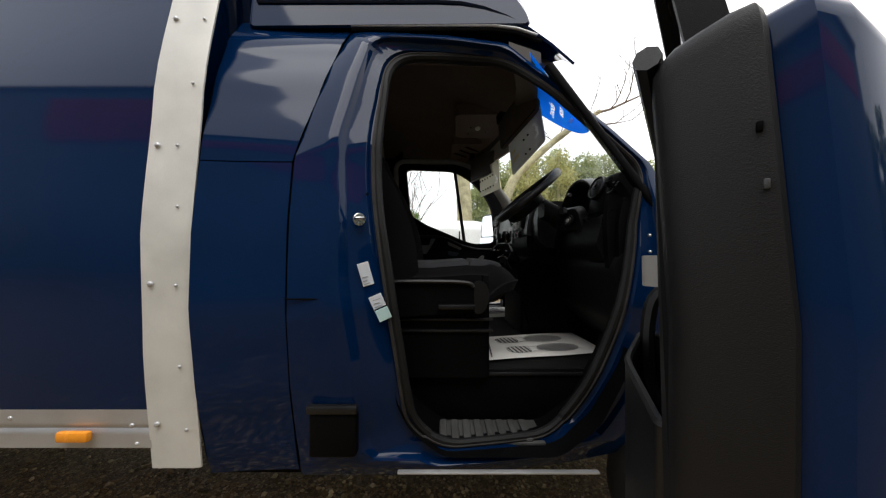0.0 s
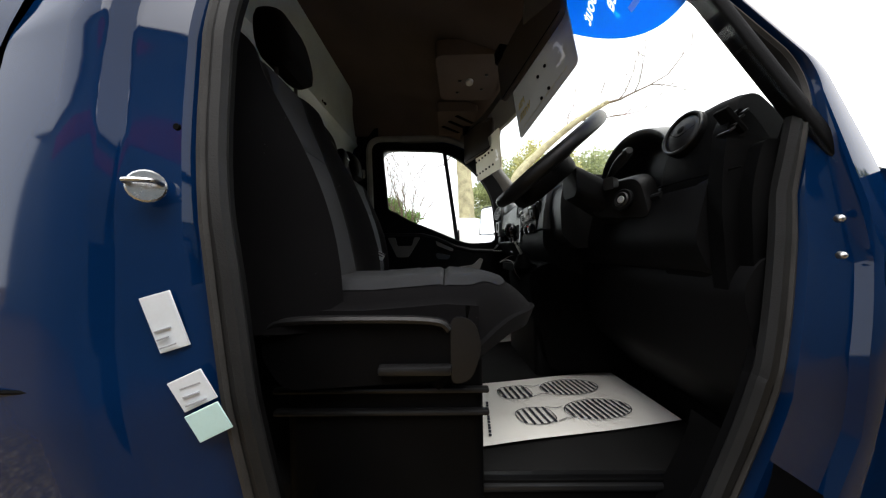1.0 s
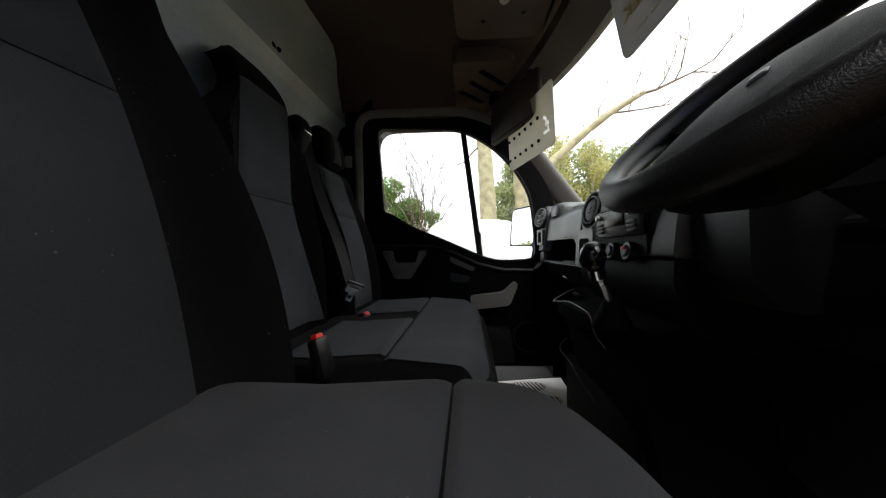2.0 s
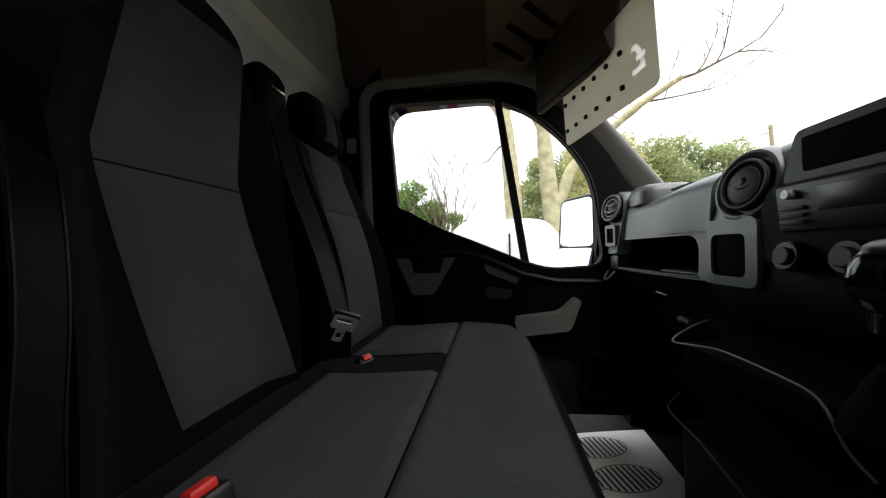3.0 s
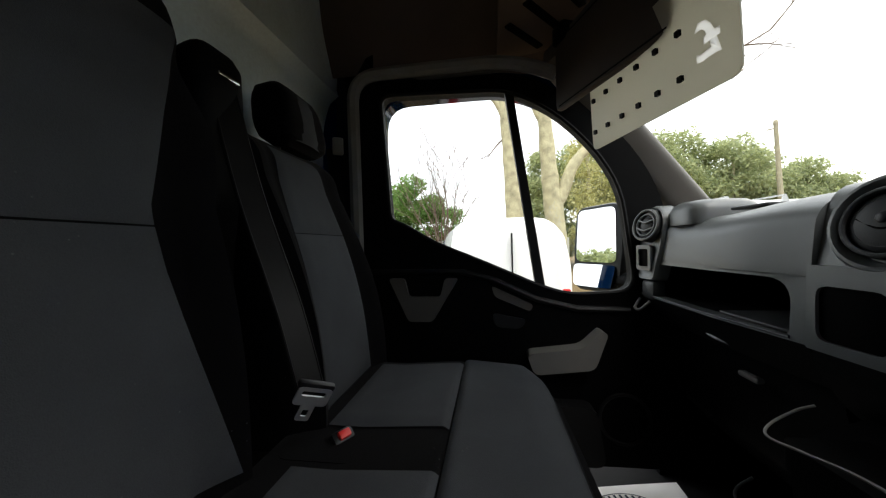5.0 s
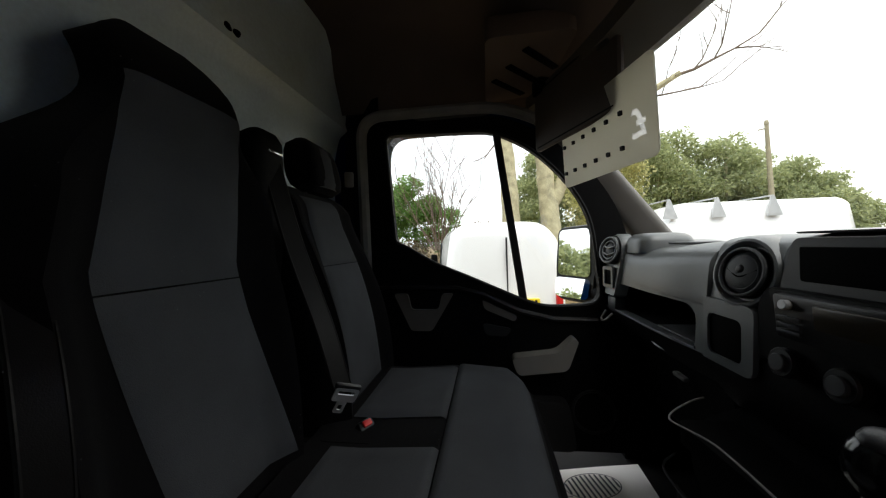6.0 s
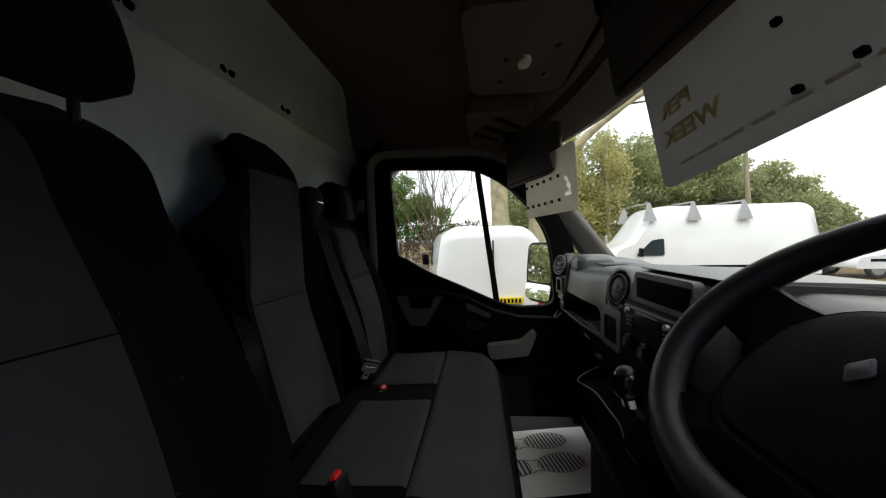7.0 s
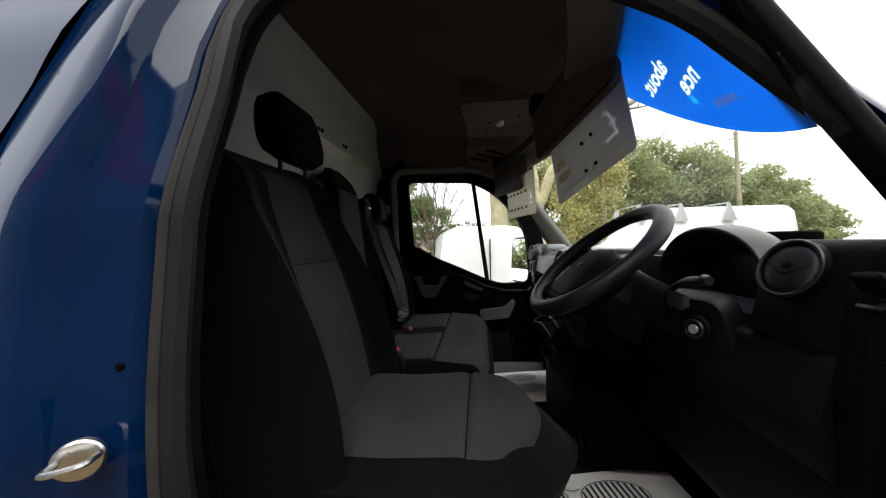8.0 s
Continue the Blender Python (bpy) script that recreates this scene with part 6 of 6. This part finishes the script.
part("bin_lip", tube([dd(u, 1.03, n) for u, n in mixed(bin_o, bin_i, 0.5)], 0.007, 6, closed=True), DOOR_TRIM, pocket)
# window frame of the open door, clear pane and mirror on it
fr_o = rounded([(0.04, 1.27), (0.22, 1.62), (0.46, 2.02), (0.72, 2.03), (0.86, 1.43)], [0.02, 0.1, 0.12, 0.10, 0.02], 5)
fr_i = rounded([(0.16, 1.31), (0.26, 1.60), (0.48, 1.975), (0.69, 1.985), (0.82, 1.45)], [0.03, 0.1, 0.12, 0.10, 0.03], 5)
part("window_frame", ring_plate(fr_o, fr_i, lambda u, v, w: dd(u, v, w - 0.02), 0.045), BLACK, ddoor)
dg = part("window_pane", loft([[dd(u, v, n) for u, v in fr_i] for n in (0.0, 0.004)]), GLASS, ddoor)
dg.visible_shadow = False
part("hinge", box(0.76, 0.83, 1.06, 1.12, 1.19, 1.25, 0.008), PAINT_IN, ddoor)
part("hinge", box(0.72, 0.80, 1.06, 1.12, 0.82, 0.88, 0.008), PAINT_IN, ddoor)
for o in ddoor.children:
    o.location = -ddoor.location
dm = thing("door_mirror", "tall black door mirror on the open driver's door", "mirror", dd(0.12, 1.55, -0.22))
part("housing", moved(loft([[(d, u * k, v * k) for u, v in house] for d, k in ((0.0, 1.0), (0.01, 1.03), (0.06, 0.98), (0.10, 0.7))]), pose(0, 0, 0, 0, 0, 20)), BLACK_SOFT, dm)
part("main_glass", moved(loft([[(d, u, v) for u, v in rounded([(-0.078, -0.15), (0.082, -0.15), (0.082, 0.15), (-0.066, 0.153)], 0.025, 4)] for d in (0.002, -0.003)]), pose(0, 0, 0, 0, 0, 20)), MIRROR, dm)
part("arm", tube([(0.03, 0.0, -0.1), tuple(Vector(dd(0.14, 1.47, -0.02)) - Vector(dm.location))], 0.025, 8), BLACK, dm)


# ---------------------------------------------------------------- outside: vans
WHITE_PAINT = material("white_van_paint", (0.88, 0.885, 0.88), 0.25, 0, 0.05, 1.5, 200, coat=0.6)
DARK_GLASS = material("dark_vehicle_glass", (0.02, 0.03, 0.035), 0.06, 0, 0.1, 3, 100)
TYRE = material("tyre_rubber", (0.02, 0.02, 0.02), 0.8, 0, 0.2, 20, 300, 0.3)
LAMP_RED = material("red_lamp_lens", (0.6, 0.02, 0.02), 0.2, 0, 0.1, 20, 200)
PLATE_YELLOW = material("yellow_plate", (0.75, 0.55, 0.02), 0.4, 0, 0.05, 20, 200)


def van_body(profile, half, tuck):
    """A panel van's body: side profile (x, z), half its width, roof tuck."""
    loops = []
    top = max(p[1] for p in profile)
    cx = sum(p[0] for p in profile) / len(profile)
    for k in (-1.0, -0.99, -0.96, -0.91, -0.84, -0.72, -0.5, 0.0, 0.5, 0.72, 0.84, 0.91, 0.96, 0.99, 1.0):
        sc = 1 - 0.05 * max(0, abs(k) - 0.80) / 0.20
        drop = 0.17 * max(0.0, (abs(k) - 0.45) / 0.55) ** 3
        loops.append([(cx + (x - cx) * sc, k * half * (1 - tuck * max(0, z - 1.0) ** 1.6), z - drop * max(0.0, (z - 1.1) / (top - 1.1))) for x, z in profile])
    return loft(loops)


def road_wheel(parent, x, y, r=0.33):
    w = part("wheel", tube([(x + r * 0.8 * math.cos(a), y, r + r * 0.8 * math.sin(a)) for a in [k * math.pi / 12 for k in range(24)]], r * 0.24, 8, closed=True), TYRE, parent)
    part("rim", disc((x, y - 0.06, r), (0, 1, 0), r * 0.64, 0.12, 18), ALU, w)


def parked_van(at, turn, length, half, height, label, nose=0.9, high=False):
    v = thing("parked_van", label, "van", at)
    v.rotation_euler = (0, 0, radians(turn))
    L2 = length / 2
    prof = rounded([(-L2, 0.40), (-L2 + 0.03, height * 0.55), (-L2 + 0.10, height - 0.12), (-L2 + 0.3, height), (L2 - nose - 1.0, height), (L2 - nose - 0.62, height - 0.10), (L2 - nose + 0.10, height * 0.55), (L2 - 0.12, height * 0.46), (L2, height * 0.30), (L2, 0.35)], [0.05, 0.2, 0.15, 0.2, 0.3, 0.3, 0.15, 0.2, 0.15, 0.08], 4)
    body = part("body", van_body(prof, half, 0.10 if high else 0.15), WHITE_PAINT, v, "white van body")
    for s in (-1, 1):
        for x in (-L2 + 0.9, L2 - 0.75):
            road_wheel(v, x, s * (half - 0.08))
        zc = height * 0.55 if not high else height * 0.385
        part("side_window", loft([[(x, s * (half * (1 - 0.10 * max(0, z - 1.0) ** 1.6) + w), z) for x, z in rounded([(L2 - nose - 0.85, zc + 0.02), (L2 - nose - 0.02, zc + 0.02), (L2 - nose - 0.50, zc + 0.50), (L2 - nose - 0.85, zc + 0.55)], 0.05, 3)] for w in (-0.02, 0.004)]), DARK_GLASS, v)
        part("mirror", moved(box(-0.05, 0.05, -0.08, 0.08, -0.14, 0.14, 0.03), pose(L2 - nose - 0.1, s * (half + 0.12), zc + 0.12)), BLACK, v)
        part("tail_lamp", box(-L2 - 0.015, -L2 + 0.06, s * half * 0.86 - 0.05, s * half * 0.86 + 0.05, 0.55, 0.80, 0.02), LAMP_RED, v, "red tail lamp")
        part("side_moulding", box(-L2 + 0.2, L2 - 0.5, s * (half + 0.002) - 0.012, s * (half + 0.002) + 0.012, 0.60, 0.70, 0.01), BLACK, v)
    part("bumper", box(-L2 - 0.05, -L2 + 0.10, -half * 0.95, half * 0.95, 0.34, 0.56, 0.04), BLACK, v)
    part("number_plate", box(-L2 - 0.035, -L2 + 0.02, -0.46, -0.02, 0.60, 0.70, 0.005), PLATE_YELLOW, v, "plain yellow plate")
    for k in range(6):
        part("plate_bar", box(-L2 - 0.038, -L2 - 0.034, -0.42 + 0.06 * k, -0.385 + 0.06 * k, 0.62, 0.68, 0), BLACK, v)
    part("door_gap", box(-L2 - 0.004, -L2 + 0.06, -0.006, 0.006, 0.6, height - 0.25, 0), BLACK, v)
    return v


# the van seen through the passenger's window shows its tail
parked_van((-0.06, 8.57, 0), 100.5, 4.4, 0.90, 1.86, "white panel van parked tail-on before a fence")
tall_van = parked_van((7.35, 13.0, 0), 180, 6.2, 1.0, 2.60, "white high-roofed van with roof bars, parked broadside", 0.8, True)
for x in (-0.9, 0.55, 1.85):
    bar = part("roof_bar", box(x - 0.025, x + 0.025, -0.85, 0.85, 2.66, 2.70, 0.008), ALU, tall_van, "white roof bar")
    for s in (-1, 1):
        part("bar_foot", loft([[(x + u, s * (0.95 - 0.13 * (z - 2.0)) + w * s, z) for u, z in rounded([(-0.20, 2.10), (0.20, 2.10), (0.03, 2.70), (-0.03, 2.70)], 0.02, 2)] for w in (-0.02, 0.03)]), ALU, bar, "triangular roof bar foot")

car = parked_van((15.2, 14.5, 0), 175, 4.4, 0.9, 1.62, "white car parked beyond the vans", 1.1)
blue_box = part("blue_skip", loft([[(14.0 + x, 10.8 + y, z) for x, y in ((-0.9, -0.6), (0.9, -0.6), (0.9, 0.6), (-0.9, 0.6))] for z in (0.0, 0.95, 1.0)]), BANNER, None)
tagged(blue_box, "blue container beside the parked car", "container")


# ---------------------------------------------------------------- fence, pole
fence = thing("chain_link_fence", "chain-link fence with pale concrete posts", "fence", (0, 19.5, 0))
WOOD = material("weathered_timber", (0.34, 0.30, 0.20), 0.8, 0, 0.25, 4, 60, 0.4)
CONCRETE = material("concrete_post", (0.45, 0.44, 0.38), 0.85, 0, 0.15, 5, 80, 0.3)
WIRE = material("galvanised_wire", (0.25, 0.27, 0.25), 0.5, 0.5, 0.1, 5, 80)
for x in (-7.5, -4.6, -1.7, 1.2, 4.1, 7.0, 9.9):
    part("post", box(x - 0.06, x + 0.06, -0.06, 0.06, 0, 1.75, 0.02), CONCRETE, fence)
bm = None
for k in range(150):
    x = -7.5 + k * 0.116
    for d in (1, -1):
        bm = join(bm, loft([[(x + d * t * 1.7 + o, w, t * 1.7) for o, w in ((-0.004, -0.004), (0.004, -0.004), (0.004, 0.004), (-0.004, 0.004))] for t in (0, 1)]))
tagged(part("mesh", bm, WIRE, fence), kind="stuff")

pole = thing("utility_pole", "tall weathered timber utility pole", "pole", (15.0, 20.5, 0))
part("shaft", tube([(0, 0, 0), (-0.25, 0, 4), (-0.42, 0, 7.3)], [0.14, 0.12, 0.09], 10), WOOD, pole)
part("cap", tube([(-0.42, 0, 7.3), (-0.43, 0, 7.5)], [0.12, 0.08], 10), WOOD, pole)
part("arm", tube([(-0.42, 0, 7.1), (-0.75, 0.1, 7.05)], 0.04, 6), WOOD, pole)


# ---------------------------------------------------------------- trees
BARK = material("pale_bark", (0.42, 0.38, 0.24), 0.9, 0, 0.4, 3.5, 25, 1.0)
TWIG = material("twig_bark", (0.16, 0.12, 0.09), 0.9, 0, 0.3, 4, 80, 0.3)


def leaf_material(name, a, b):
    m = material(name, a, 0.65, 0, 0.1, 3, 40)
    n, l = m.node_tree.nodes, m.node_tree.links
    geo, ramp = n.new("ShaderNodeNewGeometry"), n.new("ShaderNodeMixRGB")
    ramp.inputs[1].default_value, ramp.inputs[2].default_value = (*a, 1), (*b, 1)
    l.new(geo.outputs["Random Per Island"], ramp.inputs[0])
    l.new(ramp.outputs[0], n["Principled BSDF"].inputs["Base Color"])
    see_through(m, 0.45, tuple(0.5 * (p + q) * 1.5 for p, q in zip(a, b)))
    return m


CONIFER = leaf_material("conifer_leaves", (0.070, 0.108, 0.047), (0.52, 0.54, 0.27))
LARCH = leaf_material("yellow_green_leaves", (0.26, 0.26, 0.09), (0.58, 0.54, 0.26))
SHRUB = leaf_material("shrub_leaves", (0.06, 0.14, 0.03), (0.22, 0.34, 0.09))
RUST = leaf_material("rusty_hedge_leaves", (0.09, 0.05, 0.02), (0.16, 0.11, 0.04))
rng = np.random.default_rng(7)


def leaves(clumps, n, size, droop=0.0, name="crown", mat_=None, parent=None, label=""):
    """Many small bent leaf blades scattered through clumps of (x, y, z, rx, ry, rz)."""
    w = np.array([c[3] * c[4] * c[5] for c in clumps]) ** 0.7
    pick = rng.choice(len(clumps), n, p=w / w.sum())
    c = np.array(clumps)[pick]
    d = rng.normal(size=(n, 3))
    d /= np.linalg.norm(d, axis=1)[:, None]
    r = rng.uniform(0.35, 1.0, n) ** 0.6 * (1 + 0.16 * rng.normal(size=n))
    p = c[:, :3] + d * r[:, None] * c[:, 3:6]
    a = rng.normal(size=(n, 3)) + d * 0.8
    a[:, 2] -= droop
    a /= np.linalg.norm(a, axis=1)[:, None]
    b = np.cross(a, rng.normal(size=(n, 3)))
    b /= np.linalg.norm(b, axis=1)[:, None]
    s = size * rng.uniform(0.5, 1.5, n)[:, None]
    v = np.stack([p - a * s, p + b * s * 0.42, p + a * s, p - b * s * 0.42], 1).reshape(-1, 3)
    f = np.arange(4 * n).reshape(-1, 4)
    me = bpy.data.meshes.new(name)
    me.from_pydata(v.tolist(), [], f.tolist())
    me.materials.append(mat_)
    ob = new(name, me)
    if parent:
        ob.parent = parent
    if label:
        tagged(ob, label)
    return ob


def limb(points, r0, r1, n=14, sides=10):
    pts = curve_pts(points, n)
    return tube(pts, [r0 + (r1 - r0) * i / n + 0.04 * r0 * math.sin(i * 2.3) for i in range(n + 1)], sides)


def twigs(bm_, start, direction, length, r, depth, seed):
    """A forking spray of bare twigs."""
    g = random.Random(seed)
    p, d = Vector(start), Vector(direction).normalized()
    pts = [p.copy()]
    for k in range(4):
        d = (d + Vector((g.uniform(-0.25, 0.25), g.uniform(-0.25, 0.25), g.uniform(-0.12, 0.22)))).normalized()
        p = p + d * length / 4
        pts.append(p.copy())
    bm_ = join(bm_, tube(pts, [r * (1 - 0.16 * k) for k in range(5)], 5))
    if depth:
        for k in (1, 2, 3, 4):
            dd_ = (d + Vector((g.uniform(-0.8, 0.8), g.uniform(-0.8, 0.8), g.uniform(-0.3, 0.7)))).normalized()
            bm_ = twigs(bm_, pts[k], dd_, length * g.uniform(0.45, 0.7), r * 0.5, depth - 1, seed * 7 + k)
    return bm_


def conifer(at, h, w, n, mat_, label, lean=0.0, size=0.115):
    t = thing("conifer_tree", label, "tree", at, group="trees behind the vans")
    part("trunk", limb([(0, 0, 0), (0.1, 0, h * 0.4), (lean, 0, h * 0.93)], 0.22, 0.05), BARK, t)
    clumps = []
    for k in range(34):
        z = h * (0.12 + 0.80 * (k / 33))
        q = w * (1.02 - (k / 33) ** 3.2 * 0.58) * rng.uniform(0.70, 1.15)
        a = rng.uniform(0, 6.28)
        clumps.append((lean * z / h + q * 0.62 * math.cos(a), q * 0.62 * math.sin(a), z, q * 0.5 + 0.15, q * 0.5 + 0.15, 0.30 + 0.035 * h))
    leaves(clumps, n, size, 0.3, "crown", mat_, t)
    return t


k_ = 0
for x, y, h, w in ((3.6, 23.5, 8.0, 2.0), (6.2, 24.0, 8.7, 2.2), (8.4, 23.5, 8.9, 2.2), (10.6, 23.5, 8.6, 2.1), (12.6, 24.5, 8.7, 2.2), (14.8, 24, 8.2, 2.2), (17.0, 24.5, 7.6, 2.2), (19.2, 24.5, 6.6, 2.1), (21.2, 25.0, 5.2, 1.9), (23.4, 26.0, 4.4, 1.9)):
    conifer((x, y, 0), h, w, 15000, CONIFER, "dense dark green conifer in a tree belt", rng.uniform(-0.3, 0.3))
for x, y, h, w in ((5.4, 20.5, 8.4, 1.3), (7.6, 21.0, 8.2, 1.4)):
    conifer((x, y, 0), h, w, 5200, LARCH, "yellow-green drooping tree in front of conifers", 0.0, 0.10)

bush = thing("evergreen_bush", "large rounded evergreen bush", "bush", (-4.6, 21.5, 0), group="trees behind the vans")
part("trunk", limb([(0, 0, 0), (0.1, 0, 1.5), (0.0, 0, 4)], 0.15, 0.05), BARK, bush)
leaves([(rng.uniform(-1.7, 1.3), rng.uniform(-1, 1), rng.uniform(1.6, 5.3), 0.75, 0.75, 0.6) for k in range(34)] + [(rng.uniform(1.0, 2.6), rng.uniform(-0.5, 0.8), rng.uniform(1.0, 3.6), 0.55, 0.6, 0.5) for k in range(12)] + [(-0.3, 0, 5.5, 0.9, 0.8, 0.5)], 12500, 0.11, 0.0, "crown", SHRUB, bush)
hedge = thing("rusty_hedge", "low rust-brown winter hedge behind the fence", "hedge", (-3.0, 20.6, 0))
part("stems", limb([(0, 0, 0), (0.05, 0, 0.8)], 0.05, 0.02), TWIG, hedge)
leaves([(x, rng.uniform(-0.3, 0.3), rng.uniform(0.5, 2.4), 0.6, 0.5, 0.5) for x in np.arange(-5, 6, 0.4)], 6000, 0.09, 0.0, "crown", RUST, hedge)
sapling = thing("bare_sapling", "leafless many-stemmed sapling beside the bush", "tree", (-2.7, 20.0, 0), group="trees behind the vans")
bm = None
for k in range(14):
    bm = twigs(bm, (0.06 * k - 0.4, 0.1 * (k % 3), 1.2), (0.07 * (k - 6), 0, 1), 5.0 - 0.18 * abs(k - 6), 0.042, 2, k + 3)
tagged(part("twigs", bm, TWIG, sapling), kind="stuff")

# two big bare trees
big = thing("bare_tree", "tall bare tree with pale greenish bark", "tree", (1.05, 15.0, 0), group="bare trees")
part("trunk", limb([(0, 0, 0), (-0.02, 0, 2.6), (-0.14, 0, 5.0), (-0.30, 0, 7.0), (-0.45, 0.1, 9.5)], 0.42, 0.22, 18, 14), BARK, big)
part("branch", limb([(-0.22, 0, 6.2), (-0.65, 0, 7.2), (-1.5, 0, 8.2)], 0.16, 0.08), BARK, big)
part("branch", limb([(-0.20, 0, 5.9), (-0.65, -0.1, 5.5), (-1.05, -0.1, 5.0)], 0.05, 0.02), TWIG, big)
bm = twigs(None, (-1.3, 0, 8.0), (-0.5, 0, 0.3), 2.0, 0.05, 2, 11)
bm = twigs(bm, (-0.9, -0.1, 5.2), (-0.8, 0, -0.7), 0.8, 0.02, 1, 12)
bm = twigs(bm, (-2.8, 0, 9.2), (-0.4, 0, -1.0), 2.2, 0.03, 1, 17)
tagged(part("twigs", bm, TWIG, big), kind="stuff")
big2 = thing("bare_tree", "tall bare tree with a heavy curved limb", "tree", (2.75, 15.6, 0), group="bare trees")
part("trunk", limb([(0, 0, 0), (-0.05, 0, 2.4), (-0.22, 0, 4.2), (-0.38, 0, 6.5), (-0.55, 0, 9.5)], 0.46, 0.22, 18, 14), BARK, big2)
part("branch", limb([(-0.10, 0, 2.9), (0.30, 0, 3.6), (0.75, 0, 4.7), (1.6, 0, 5.6), (3.2, -0.4, 6.9), (4.6, -0.8, 7.7)], 0.30, 0.10, 22, 12), BARK, big2)
part("branch", limb([(-0.40, 0, 6.3), (-0.9, 0, 7.4), (-1.2, 0, 8.6)], 0.15, 0.07), BARK, big2)
bm = twigs(None, (4.4, -0.8, 7.6), (1, 0, 0.15), 3.0, 0.07, 3, 21)
bm = twigs(bm, (3.4, -0.5, 7.0), (1, 0, 0.0), 3.2, 0.05, 3, 23)
bm = twigs(bm, (2.2, -0.2, 6.1), (0.9, 0, 0.5), 2.6, 0.05, 2, 25)
tagged(part("twigs", bm, TWIG, big2), kind="stuff")

# a belt of trees behind the van, seen in its mirror
for x, y, h in ((-26, 2.5, 4.2), (-24, 5.5, 4.8), (-27, 8.5, 4.4), (-24, 11.5, 4.8), (-22, 15, 4.6)):
    conifer((x, y, 0), h, 2.6, 3500, CONIFER, "green conifer behind the van", 0.0, 0.22)

# across the yard, mirrored in the paintwork: a grey shed with a red band, and trees over it
shed = thing("yard_shed", "tall grey shed with a dull red band", "shed", (-3, -8, 0))
part("wall", box(-16, 16, -0.4, 0.0, 0, 9.6, 0.02), material("grey_cladding", (0.15, 0.185, 0.215), 0.7, 0, 0.2, 0.5, 20, 0.3), shed)
part("red_band", box(-11, 15, 0.0, 0.04, 7.2, 8.6, 0.01), material("dull_red_paint", (0.40, 0.02, 0.03), 0.6, 0, 0.3, 0.7, 20), shed)
part("roof", box(-16.2, 16.2, -5, 0.3, 9.6, 9.75, 0.02), CONCRETE, shed)
for x, h in ((-19, 11), (-16, 12), (-13, 13.5), (-9, 12), (-6, 13), (-2, 10), (2, 10.5), (6, 12), (10, 13), (14, 12)):
    conifer((x, -14 + rng.uniform(-1, 1), 0), h, 3.2, 4200, CONIFER, "dark tree across the yard", 0.0, 0.3)
# Unseen trees, added so that the open door's skin mirrors something dark.
for x, y, h in ((18, -13, 11), (22, -11.5, 10), (25.5, -9, 11.5), (28, -5.5, 10), (29.5, -1.5, 9)):
    conifer((x, y, 0), h, 3.0, 4200, CONIFER, "unseen dark tree ahead of the van, added to darken the door's reflection", 0.0, 0.3)
